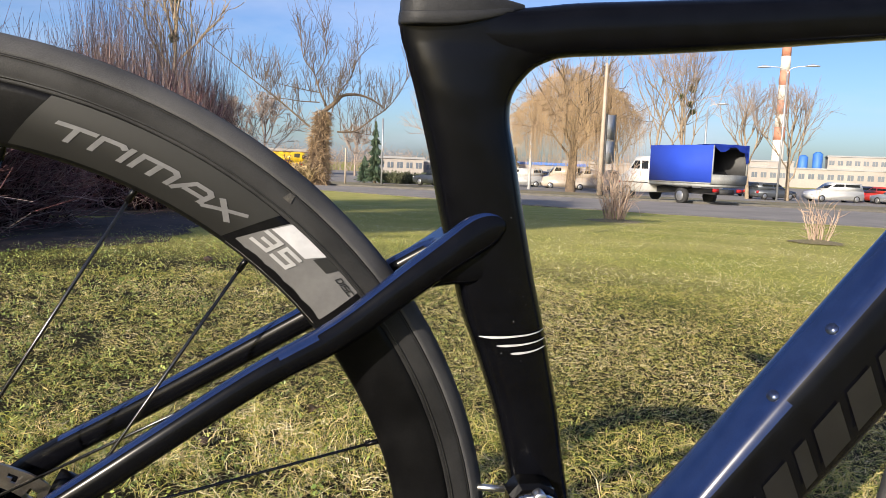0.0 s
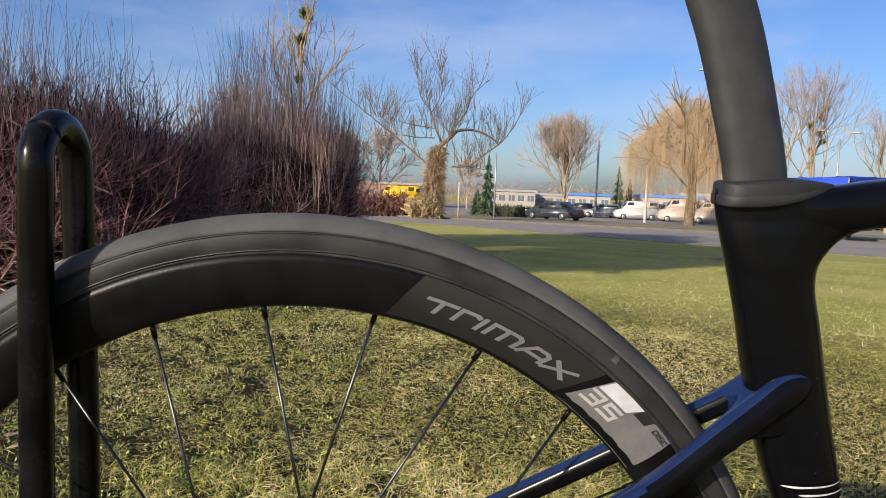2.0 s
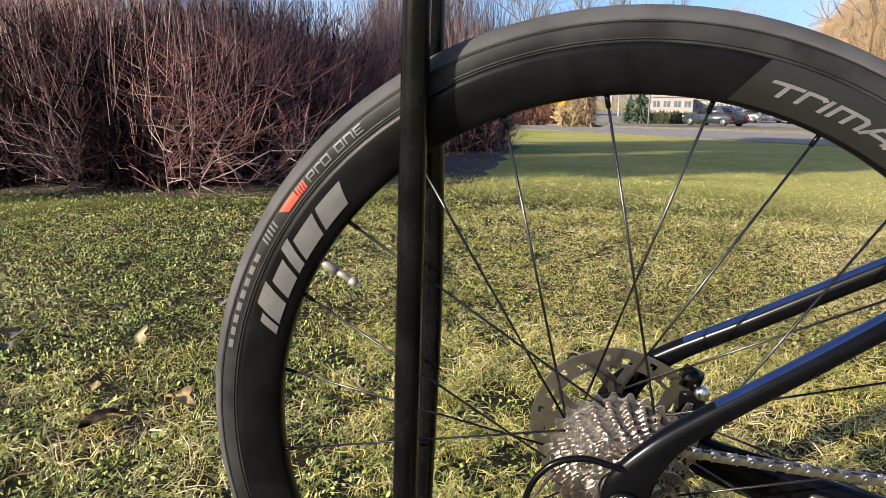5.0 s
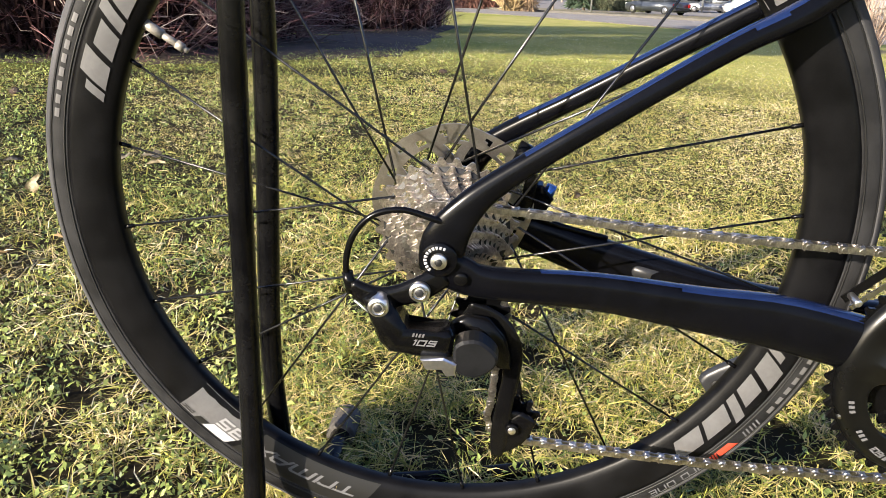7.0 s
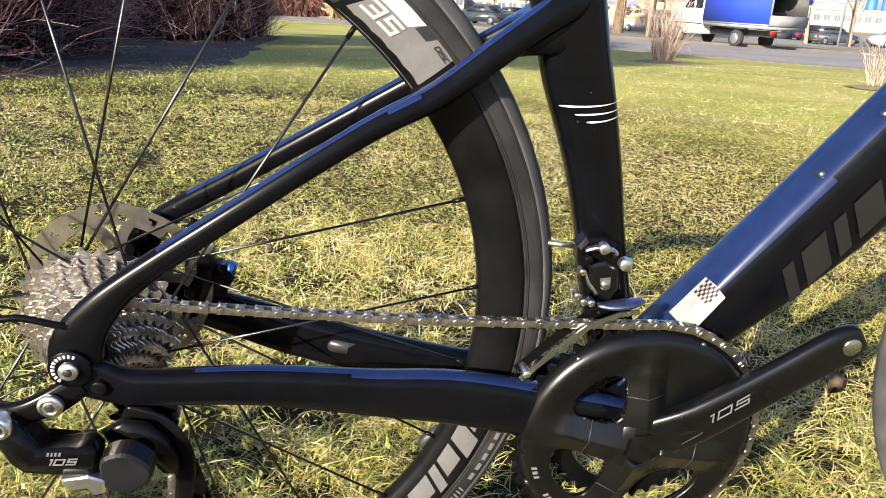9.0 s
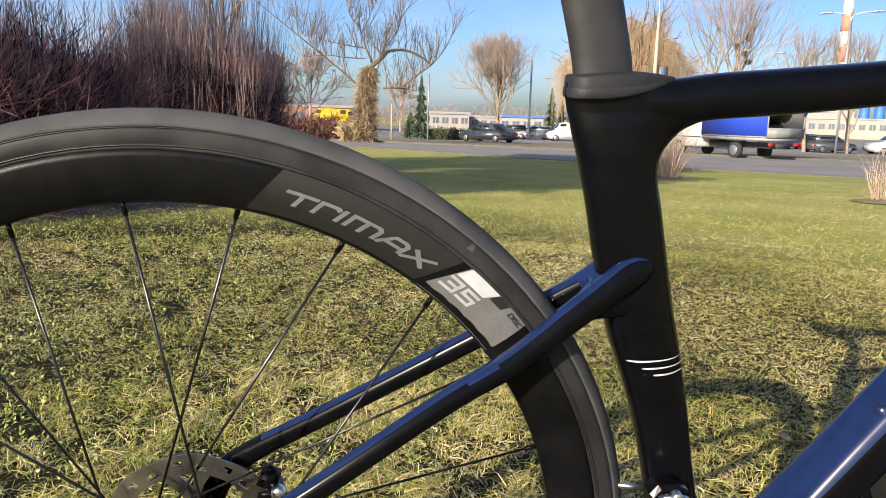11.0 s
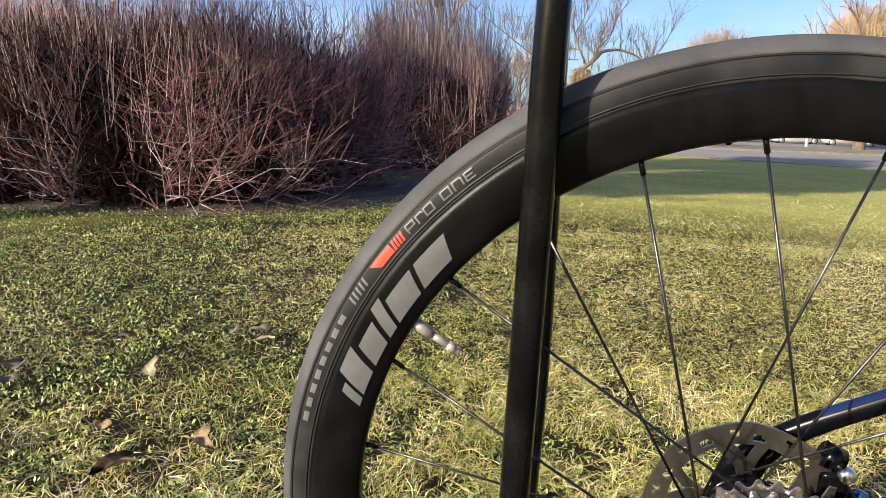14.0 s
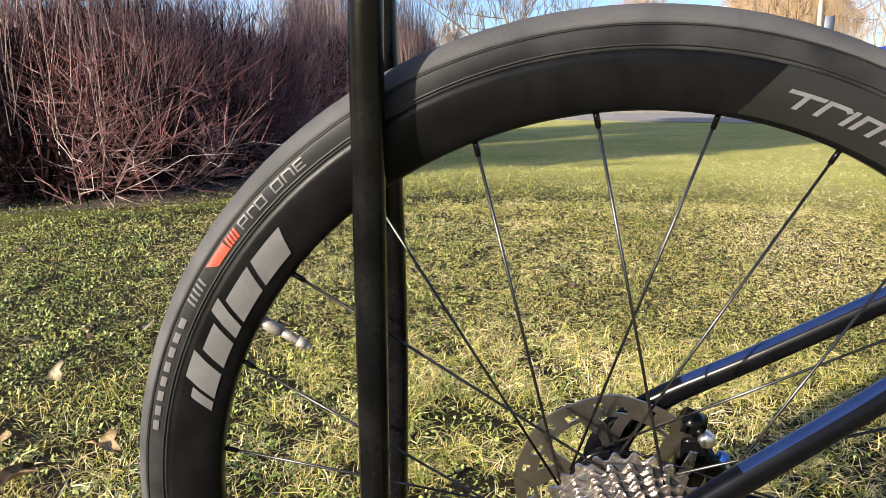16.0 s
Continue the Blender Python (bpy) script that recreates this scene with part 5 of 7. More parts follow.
TR = 0.0101
HW = 0.0265
hoop = [sp(-0.153, -HW, 0.356)]
for i in range(1, 12):
    a = math.pi * i / 12
    hoop.append(sp(-0.153, -HW * math.cos(a), 0.363 + HW * math.sin(a)))
hoop.append(sp(-0.153, HW, 0.356))
near = [(0.012, -0.060, TR), (0.000, -0.040, 0.030), (-0.004, -0.024, 0.075), sp(-0.171, -HW, -0.14), sp(-0.163, -HW, 0.1), sp(-0.1555, -HW, 0.30)]
far = [sp(-0.1535, HW, 0.30), sp(-0.156, HW, 0.1), sp(-0.168, HW, -0.14), (-0.003, 0.056, 0.085), (0.000, 0.062, 0.045), (0.020, 0.070, 0.020), (0.095, 0.083, TR), (0.195, 0.107, TR), (0.268, 0.128, TR), (0.298, 0.119, TR), (0.312, 0.088, TR), (0.314, 0.0, TR), (0.308, -0.070, TR), (0.285, -0.098, TR), (0.25, -0.105, TR), (0.10, -0.085, TR), (0.03, -0.070, TR)]
part("hoop", tube(near + hoop + far, TR, 16, 5), M_STAND, stand, "bent black steel tube")
bm = tube([(0.038, 0.02, 0.020), (0.040, 0.085, 0.022), (0.040, 0.145, 0.024)], 0.0115, 14, 2)
foot = part("cross_foot", bm, M_STAND, stand, "black cross tube with a rubber end cap")
bm = tube([(0.040, 0.140, 0.0245), (0.040, 0.145, 0.0245), (0.040, 0.180, 0.0252), (0.040, 0.183, 0.0252)], 0.0165, 16, 1)
part("end_cap", bm, M_CAP, foot, "worn rubber end cap")
bm = tube([(0.355, 0.135, 0.020), (0.372, 0.075, 0.020), (0.392, -0.05, 0.018)], 0.0115, 14, 3)
tube([(0.312, 0.0, 0.012), (0.385, 0.0, 0.016)], 0.0105, 12, 2, bm)
part("front_foot", bm, M_STAND, stand)

# ---- plants ----
def quick_mesh(name, verts, faces, material, smooth=False):
    me = bpy.data.meshes.new(name)
    me.from_pydata(np.asarray(verts, float).tolist(), [], faces if isinstance(faces, list) else faces.tolist())
    me.materials.append(material)
    if smooth:
        me.shade_smooth()
    return me


def sticks(polys, sides=3):
    """Tapered twigs: polys of (points, radii), skinned with a few sides each. Returns verts and quads."""
    groups = {}
    for p, r in polys:
        groups.setdefault(len(p), []).append((p, r))
    V, F, off = [], [], 0
    for k, g in groups.items():
        P = np.array([q[0] for q in g], float)
        R = np.array([q[1] for q in g], float)
        T = np.gradient(P, axis=1)
        T /= np.linalg.norm(T, axis=2, keepdims=True) + 1e-9
        ref = np.where(np.abs(T[..., 2:3]) > 0.8, np.array([1.0, 0.2, 0]), np.array([0, 0, 1.0]))
        U = np.cross(T, ref)
        U /= np.linalg.norm(U, axis=2, keepdims=True) + 1e-9
        W = np.cross(T, U)
        a = 2 * np.pi * np.arange(sides) / sides
        vs = P[:, :, None] + R[:, :, None, None] * (np.cos(a)[:, None] * U[:, :, None] + np.sin(a)[:, None] * W[:, :, None])
        m = len(g)
        idx = off + np.arange(m * k * sides).reshape(m, k, sides)
        nx = np.roll(idx, -1, axis=2)
        q = np.stack([idx[:, :-1], nx[:, :-1], nx[:, 1:], idx[:, 1:]], axis=-1).reshape(-1, 4)
        V.append(vs.reshape(-1, 3)); F.append(q)
        off += m * k * sides
    return np.concatenate(V), np.concatenate(F)


def bend(rng, p, d, length, k, wander, rise=0.0):
    """A wandering line of k points from p towards d."""
    pts = [np.array(p, float)]
    d = np.array(d, float)
    for _ in range(k - 1):
        d = d + rng.normal(0, wander, 3) + np.array((0, 0, rise))
        d /= np.linalg.norm(d)
        pts.append(pts[-1] + d * length / (k - 1))
    return np.array(pts), d


# the lawn's blades and weeds
def grass_material(name, dull=1.0):
    """Blades from deep green to straw, by blade and by broad patches; dull draws the colours together."""
    m = bpy.data.materials.new(name)
    m.use_nodes = True
    n, l = m.node_tree.nodes, m.node_tree.links
    b = n["Principled BSDF"]
    b.inputs["Roughness"].default_value = 0.55
    b.inputs["Specular IOR Level"].default_value = 0.35
    geo, tc = n.new("ShaderNodeNewGeometry"), n.new("ShaderNodeTexCoord")
    big = n.new("ShaderNodeTexNoise")
    big.inputs["Scale"].default_value, big.inputs["Detail"].default_value = 1.3, 5.0
    l.new(tc.outputs["Object"], big.inputs["Vector"])
    mix = n.new("ShaderNodeMath"); mix.operation = "MULTIPLY_ADD"
    l.new(geo.outputs["Random Per Island"], mix.inputs[0]); mix.inputs[1].default_value = 0.98
    sub = n.new("ShaderNodeMath"); sub.operation = "MULTIPLY_ADD"
    l.new(big.outputs["Fac"], sub.inputs[0]); sub.inputs[1].default_value = 1.3; sub.inputs[2].default_value = -0.60
    l.new(sub.outputs[0], mix.inputs[2])
    ramp = n.new("ShaderNodeValToRGB")
    e = ramp.color_ramp.elements
    e[0].position, e[0].color = 0.0, (0.050, 0.078, 0.018, 1)
    e[1].position, e[1].color = 1.0, (0.88, 0.77, 0.50, 1)
    for pos, c in ((0.20, (0.17, 0.215, 0.038)), (0.40, (0.350, 0.350, 0.064)), (0.58, (0.55, 0.475, 0.125)), (0.74, (0.70, 0.57, 0.25)), (0.86, (0.52, 0.38, 0.18))):
        x = ramp.color_ramp.elements.new(pos); x.color = (*(q * dull + (1 - dull) * m_ for q, m_ in zip(c, (0.40, 0.385, 0.085))), 1)
    l.new(mix.outputs[0], ramp.inputs[0])
    l.new(ramp.outputs[0], b.inputs["Base Color"])
    tr = n.new("ShaderNodeBsdfTranslucent")
    l.new(ramp.outputs[0], tr.inputs[0])
    ms = n.new("ShaderNodeMixShader"); ms.inputs[0].default_value = 0.18
    l.new(b.outputs[0], ms.inputs[1]); l.new(tr.outputs[0], ms.inputs[2])
    l.new(ms.outputs[0], n["Material Output"].inputs[0])
    return m


M_GRASS = grass_material("grass_blades")
M_GRASSFAR = grass_material("distant_grass_blades", 0.35)
M_WEED = mat("weed_leaf", (0.105, 0.165, 0.034), 0.5, 0, (0.29, 0.325, 0.085), 2.2, 40, 0.0, island=0.55)


def scatter(rng, n, r0, r1, power, a0, a1, centre=(0.0, -0.55)):
    """Places that thin out with distance from a centre, within a sector (degrees from +y towards +x)."""
    u = rng.random(n)
    e = 2 - power
    r = (r0 ** e + u * (r1 ** e - r0 ** e)) ** (1 / e)
    a = np.radians(a0 + (a1 - a0) * rng.random(n))
    return centre[0] + r * np.sin(a), centre[1] + r * np.cos(a), r


def patches(x, y, scale, seed=0.0):
    """Smooth random patches, 0 to 1, of a given size in metres."""
    u, v = x / scale + 50.3 + seed, y / scale + 71.9 - seed
    i, j = np.floor(u), np.floor(v)
    f, g = u - i, v - j
    f, g = f * f * (3 - 2 * f), g * g * (3 - 2 * g)
    h = lambda a, b: (np.sin(a * 127.1 + b * 311.7 + seed) * 43758.5453) % 1
    return (h(i, j) * (1 - f) + h(i + 1, j) * f) * (1 - g) + (h(i, j + 1) * (1 - f) + h(i + 1, j + 1) * f) * g


def blades(rng, n, r0, r1, power, a0, a1, flat, plain=False, long=1.0, wide=1.0, full=False):
    """Blades and strands of grass in uneven tufts with gaps; the share flat of them are dead strands that lie across one another."""
    x, y, r = scatter(rng, n, r0, r1, power, a0, a1)
    grain = 1 + 0.35 * r
    tuft = 0.65 * patches(x, y, 0.017 * grain.mean() * long) + 0.35 * patches(x, y, 0.09, 3.0)
    sparse = np.clip((np.degrees(np.arctan2(x, y + 0.55)) + 34) / 22, 0.45, 1)
    # the turf closes up away from the darkened soil about the stand
    closed = np.maximum(0.05, 0.85 * np.clip((np.degrees(np.arctan2(x, y + 0.55)) + 4) / 14, 0, 1) * np.clip((r - 1.1) / 0.8, 0, 1))
    if full:
        closed, sparse = 0.9, 1.0
    keep = rng.random(n) < np.clip((tuft - 0.30 - 0.07 * (long - 1)) * 4.2, closed, 1) * np.where(r < 6, sparse, 1)
    x, y, r, tuft = x[keep], y[keep], r[keep], tuft[keep]
    n = len(x)
    z = np.array([gz(a, b) for a, b in zip(x, y)])
    tall = 0.45 + 1.5 * np.clip(tuft, 0, 1) ** 1.5 * (0.5 + rng.random(n))
    lying = rng.random(n) < flat
    size = np.clip(0.70 + 0.20 * r, 0.85, 1.75)
    ln = np.where(lying, 0.010 + 0.024 * rng.random(n) ** 1.3, (0.008 + 0.020 * rng.random(n) ** 1.4) * tall) * size ** 0.7 * long
    wd = np.where(lying, 0.00042 + 0.00040 * rng.random(n), 0.00055 + 0.00055 * rng.random(n)) * size * wide
    th = 2 * np.pi * rng.random(n)
    lean = np.radians(np.where(lying, 58 + 34 * rng.random(n), 15 + 60 * rng.random(n)))
    d = np.stack([np.cos(th) * np.sin(lean), np.sin(th) * np.sin(lean), np.cos(lean)], 1)
    s = np.stack([-np.sin(th + rng.normal(0, 0.5, n)), np.cos(th), rng.normal(0, 0.4, n)], 1)
    b0 = np.stack([x, y, z + np.where(lying, 0.026 * tall * rng.random(n), -0.002)], 1)
    mid = b0 + d * (ln * 0.5)[:, None]
    turn = th + rng.normal(0, 0.7, n)
    d2 = d + np.stack([np.cos(turn), np.sin(turn), -0.7 * np.ones(n)], 1) * 0.6
    d2 /= np.linalg.norm(d2, axis=1, keepdims=True)
    tip = mid + d2 * (ln * 0.5)[:, None]
    mid[:, 2] = np.maximum(mid[:, 2], z + 0.003)
    tip[:, 2] = np.maximum(tip[:, 2], z + 0.002)
    w = s * wd[:, None]
    if plain:
        V = np.stack([b0 - w, b0 + w, tip], 1).reshape(-1, 3)
        return V, np.arange(3 * n).reshape(-1, 3).tolist()
    V = np.stack([b0 - w, b0 + w, mid + w * 0.85, mid - w * 0.85, tip], 1).reshape(-1, 3)
    i = np.arange(n) * 5
    F = np.stack([i, i + 1, i + 2, i + 3], 1).tolist() + np.stack([i + 3, i + 2, i + 4], 1).tolist()
    return V, F


rng = np.random.default_rng(5)
V, F = blades(rng, 225000, 0.35, 1.9, 1.12, -56, 52, 0.52, long=1.75)
for n, r0, r1, power, a0, a1, flat, long, wide, full in ((350000, 1.9, 4.2, 1.12, -56, 52, 0.52, 1.0, 1.0, False), (230000, 0.05, 5.6, 0.7, 52, 304, 0.50, 1.9, 2.6, True)):
    V2, F2 = blades(rng, n, r0, r1, power, a0, a1, flat, True, long, wide, full)
    F += [[i + len(V) for i in f] for f in F2]
    V = np.concatenate([V, V2])
tagged(new("grass", quick_mesh("grass", V, F, M_GRASS)), "short trodden winter grass, yellow-green and straw coloured", "grass", "", "stuff")
V, F = blades(rng, 240000, 3.9, 15.0, 2.2, -50, 52, 0.35, True)
tagged(new("distant_grass", quick_mesh("distant_grass", V, F, M_GRASSFAR)), "short yellow-green grass further out on the lawn", "grass", "", "stuff")


def leaves_flat(rng, x, y, r, lo, hi):
    """Small pointed oval leaves lying at odd tilts."""
    n = len(x)
    z = np.array([gz(a, b) for a, b in zip(x, y)]) + 0.004 + 0.026 * rng.random(n)
    ln = lo + (hi - lo) * rng.random(n)
    ln = ln * np.clip(0.85 + 0.10 * r, 0.85, 1.4)
    th, tl = 2 * np.pi * rng.random(n), rng.normal(0.2, 0.7, n)
    u = np.stack([np.cos(th) * np.cos(tl), np.sin(th) * np.cos(tl), np.sin(tl)], 1)
    v = np.stack([-np.sin(th), np.cos(th), rng.normal(0, 0.6, n)], 1)
    c = np.stack([x, y, z], 1)
    pts = [(-0.5, 0), (0.0, 0.23), (0.6, 0), (0.0, -0.23)]
    V = np.stack([c + u * (ln * a)[:, None] + v * (ln * b)[:, None] for a, b in pts], 1).reshape(-1, 3)
    i = np.arange(n)[:, None] * 4 + np.arange(4)
    return V, i.tolist()


def spread(rng, n, r1, lean):
    """Weed places, thinning out from the hedge's side of the lawn to the other."""
    x, y, r = scatter(rng, n, 0.6, r1, 1.2, 0, 1)
    a = np.radians(-62 + 112 * rng.beta(1.0, lean, n))
    return r * np.sin(a), r * np.cos(a) - 0.55, r


x, y, r = spread(rng, 150000, 6.0, 3.0)
k = rng.random(len(x)) < np.clip((0.6 * patches(x, y, 0.035, 9.0) + 0.4 * patches(x, y, 0.16, 4.0) - 0.33) * 5, 0.03, 1)
x, y, r = x[k], y[k], r[k]
V, F = leaves_flat(rng, x, y, r, 0.0045, 0.0125)
x, y, r = spread(rng, 3000, 7.0, 1.0)
V2, F2 = leaves_flat(rng, x, y, r, 0.004, 0.009)
tagged(new("weeds", quick_mesh("weeds", np.concatenate([V, V2]), F + (np.array(F2) + len(V)).tolist(), M_WEED)), "small green clover and weed leaves in the lawn", "weeds", "", "stuff")

M_DEADLEAF = mat("dead_leaf", (0.30, 0.20, 0.10), 0.8, 0, (0.42, 0.31, 0.18), 40, 200, 0.3, piece=0.3)
M_GREYLEAF = mat("withered_leaf", (0.22, 0.19, 0.15), 0.8, 0, (0.33, 0.29, 0.24), 40, 200, 0.3, piece=0.3)
M_PALELEAF = mat("bleached_leaf", (0.74, 0.64, 0.45), 0.8, 0, (0.50, 0.40, 0.25), 40, 200, 0.3)


def fallen_leaf(x, y, size, turn, material, label, tip=0.0):
    bm = bmesh.new()
    rr = random.Random(int((x + 9) * 977 + (y + 9) * 131))
    ring, top = [], []
    for i in range(12):
        a = 2 * math.pi * i / 12
        rad = size * (0.5 + 0.16 * math.cos(3 * a) + 0.08 * rr.uniform(-1, 1))
        zz = 0.012 + 0.30 * size * abs(math.sin(a)) ** 2 * rr.uniform(0.4, 1.0)
        ring.append((rad * math.cos(a), 0.62 * rad * math.sin(a), zz))
    vs = [bm.verts.new(p) for p in ring]
    c = bm.verts.new((0, 0, 0.014))
    for i in range(12):
        bm.faces.new((vs[i], vs[(i + 1) % 12], c))
    geo = bmesh.ops.solidify(bm, geom=bm.faces[:], thickness=0.0012)
    bmesh.ops.transform(bm, matrix=pose(0, 0, 0, 0, 0, turn), verts=bm.verts[:])
    if tip:
        # one that stands on its edge in the grass
        bmesh.ops.transform(bm, matrix=pose(0, 0, size * 0.35, tip), verts=bm.verts[:])
    ob = mesh_thing("fallen_leaf", bm, material, label, "leaf", "fallen leaves on the lawn")
    ob.location = (x, y, gz(x, y) + 0.016)
    ob.scale = (1.35, 1.35, 1.35)
    return ob


BROWN, PALE, GREY = "brown curled dead leaf lying on the grass", "pale bleached curled leaf lying on the grass", "grey-brown withered leaf lying on the grass"
for x, y, sz, m_, lab in ((-0.86, 0.58, 0.060, M_DEADLEAF, "large brown dead leaf lying on the grass"), (-0.77, 0.69, 0.055, M_DEADLEAF, BROWN), (-1.37, 0.99, 0.060, M_GREYLEAF, GREY), (-1.33, 0.90, 0.050, M_GREYLEAF, GREY),
                          (-0.89, 1.31, 0.040, M_PALELEAF, PALE), (-1.01, 1.36, 0.045, M_GREYLEAF, GREY), (-1.26, 1.25, 0.040, M_GREYLEAF, GREY), (-0.94, 1.38, 0.050, M_GREYLEAF, GREY), (-1.15, 0.60, 0.070, M_DEADLEAF, BROWN), (-0.98, 0.72, 0.035, M_DEADLEAF, BROWN),
                          (0.96, 0.42, 0.060, M_DEADLEAF, BROWN), (0.24, 1.23, 0.035, M_DEADLEAF, BROWN), (-0.77, 1.82, 0.035, M_DEADLEAF, BROWN), (1.03, 0.85, 0.035, M_PALELEAF, PALE), (0.26, 3.0, 0.060, M_DEADLEAF, BROWN), (-1.9, 1.6, 0.05, M_DEADLEAF, BROWN)):
    fallen_leaf(x, y, sz, (x * 977) % 360, m_, lab)
fallen_leaf(-1.05, 1.03, 0.036, 80, M_PALELEAF, "pale bleached leaf standing upright in the grass", 62)


def clod(x, y, size, seed):
    """A crumb of dark turned earth."""
    bm = bmesh.new()
    bmesh.ops.create_icosphere(bm, subdivisions=2, radius=size / 2)
    rr = random.Random(seed)
    for v in bm.verts:
        v.co *= rr.uniform(0.75, 1.15)
        v.co.z *= 0.7
    ob = mesh_thing("earth_clod", bm, M_LITTER, "dark crumb of earth lying in the grass", "earth clod", "crumbs of earth on the lawn", "", False)
    ob.location = (x, y, gz(x, y) + 0.016)
    return ob


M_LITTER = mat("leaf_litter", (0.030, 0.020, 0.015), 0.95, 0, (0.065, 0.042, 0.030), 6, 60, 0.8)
for i, (x, y, size) in enumerate(((-1.19, 1.40, 0.040), (-2.05, 2.45, 0.055), (-1.15, 1.34, 0.026), (0.01, 1.10, 0.030), (-0.35, 3.98, 0.05), (0.17, 1.82, 0.032))):
    clod(x, y, size, 70 + i)

# shrub rows
M_TWIG = mat("red_brown_twigs", (0.070, 0.028, 0.030), 0.55, 0, (0.25, 0.155, 0.138), 1.5, 30, 0.0, island=0.75)
M_TWIGTIP = mat("pale_twig_tips", (0.25, 0.112, 0.108), 0.6, 0, (0.110, 0.040, 0.046), 2.0, 30, 0.0, island=0.6)
M_WAND = mat("upright_wands", (0.18, 0.112, 0.098), 0.6, 0, (0.30, 0.215, 0.190), 2.0, 30, 0.0, island=0.5)
M_STEM = mat("shrub_stems", (0.300, 0.205, 0.185), 0.6, 0, (0.080, 0.034, 0.036), 3, 60, 0.2, island=0.6)
M_TANGLE = mat("weathered_low_twigs", (0.54, 0.45, 0.41), 0.6, 0, (0.30, 0.21, 0.195), 2.0, 30, 0.0, island=0.5)
# near black: the hedge's inner shade put into the colour
M_CORE = mat("twigs_painted_in_shade", (0.018, 0.009, 0.009), 0.9, 0, (0.034, 0.018, 0.017), 3, 60, 0.2, island=0.4, spec=0.1)


def shrub_row(name, seed, xs, front, back, height, n_stem, n_side, label, core=20000, wands=2600, trim=0.3, core_top=0.62, reach=0.0, shear=0.0):
    """A row of bare shrubs: stems from the ground, arching side branches, a brush of fine twigs and upright wands."""
    rng = np.random.default_rng(seed)
    stems, twigs, tips, tangle, slim = [], [], [], [], []
    end = xs[1] - trim
    for _ in range(n_stem):
        x = rng.uniform(xs[0], end)
        v = rng.random() ** 0.8
        y = front(x) + (back(x) - front(x)) * v
        h = height(x, v) * rng.uniform(0.72, 1.06)
        near_end = x > end - 0.9
        x += shear * (y - front(x))
        out = np.array((rng.normal(0.22 if near_end and reach else 0.0, 0.16), rng.normal(-0.20 * (1 - v) + 0.06, 0.16), 1.0))
        edge = (x - (xs[0] + xs[1]) / 2) / ((xs[1] - xs[0]) / 2)
        out[0] -= 0.20 * max(-edge - 0.7, 0) / 0.3
        p, d = bend(rng, (x, y, gz(x, y) - 0.02), out, h * 0.80, 6, 0.13, 0.05)
        r0 = rng.uniform(0.0045, 0.0095)
        stems.append((p, np.linspace(r0, 0.0022, 6)))
        for _ in range(n_side):
            t = 0.06 + 0.94 * rng.random() ** 1.25
            if t > 0.70 and rng.random() < 0.30:
                continue
            i = min(int(t * 5), 4)
            q = p[i] + (p[i + 1] - p[i]) * (t * 5 - i)
            low = t < 0.45
            if low:
                # leaves the stem almost level and arches upwards at its end
                dd = np.array((rng.normal(0.15, 0.7), rng.normal(-0.35, 0.6), rng.uniform(-0.15, 0.5)))
                ln, lift = rng.uniform(0.20, 0.56), 0.15
            else:
                dd = np.array((rng.normal(0.05, 0.55), rng.normal(-0.1, 0.45), rng.uniform(0.35, 1.3)))
                ln, lift = rng.uniform(0.22, 0.56) * (0.7 + 0.3 * h / 2), 0.08
            if near_end and t < 0.85 and rng.random() < reach:
                # the open end: long branches lean out into the gap
                dd = np.array((rng.uniform(0.5, 1.2), rng.normal(-0.15, 0.35), rng.uniform(-0.05, 0.75)))
                ln, lift = rng.uniform(0.35, 0.85), 0.04
            b, _d = bend(rng, q, dd / np.linalg.norm(dd), ln, 4, 0.36, lift)
            (tangle if low and rng.random() < 0.40 else twigs).append((b, np.array((0.0033, 0.0027, 0.0020, 0.0011)) * rng.uniform(0.65, 1.2)))
            for _ in range(5 if not low else 3):
                j = rng.integers(1, 4)
                e = _d * 0.6 + np.array((rng.normal(0, 0.55), rng.normal(0, 0.5), rng.uniform(-0.2, 0.5) if low else rng.uniform(0.15, 1.0)))
                e /= np.linalg.norm(e)
                q0 = b[j - 1] + (b[j] - b[j - 1]) * rng.random()
                tips.append((np.array((q0, q0 + e * rng.uniform(0.10, 0.30))), np.array((0.0019, 0.0009))))
    for _ in range(wands):
        # slim upright wands
        x = xs[0] + (end - xs[0]) * rng.random()
        v = rng.random()
        y = front(x) + (back(x) - front(x)) * v
        top = height(x, v) * rng.uniform(0.80, 1.26)
        x += shear * (y - front(x))
        foot = top * rng.uniform(0.25, 0.6)
        p, d = bend(rng, (x, y, gz(x, y) + foot), (rng.normal(0, 0.13), rng.normal(-0.06, 0.12), 1.0), top - foot, 4, 0.05, 0.03)
        slim.append((p, np.linspace(rng.uniform(0.0022, 0.0036), 0.0010, 4)))
    # dense inner twigs, coloured black so the hedge's inside reads as shade
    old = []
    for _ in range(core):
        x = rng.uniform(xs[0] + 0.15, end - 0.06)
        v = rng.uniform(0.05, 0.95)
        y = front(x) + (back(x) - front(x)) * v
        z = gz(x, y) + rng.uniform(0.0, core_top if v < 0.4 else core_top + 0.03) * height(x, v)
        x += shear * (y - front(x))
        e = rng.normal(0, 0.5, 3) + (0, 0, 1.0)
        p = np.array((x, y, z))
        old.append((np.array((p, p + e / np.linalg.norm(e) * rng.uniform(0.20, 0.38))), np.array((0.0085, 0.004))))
    V, F = sticks(stems, 4)
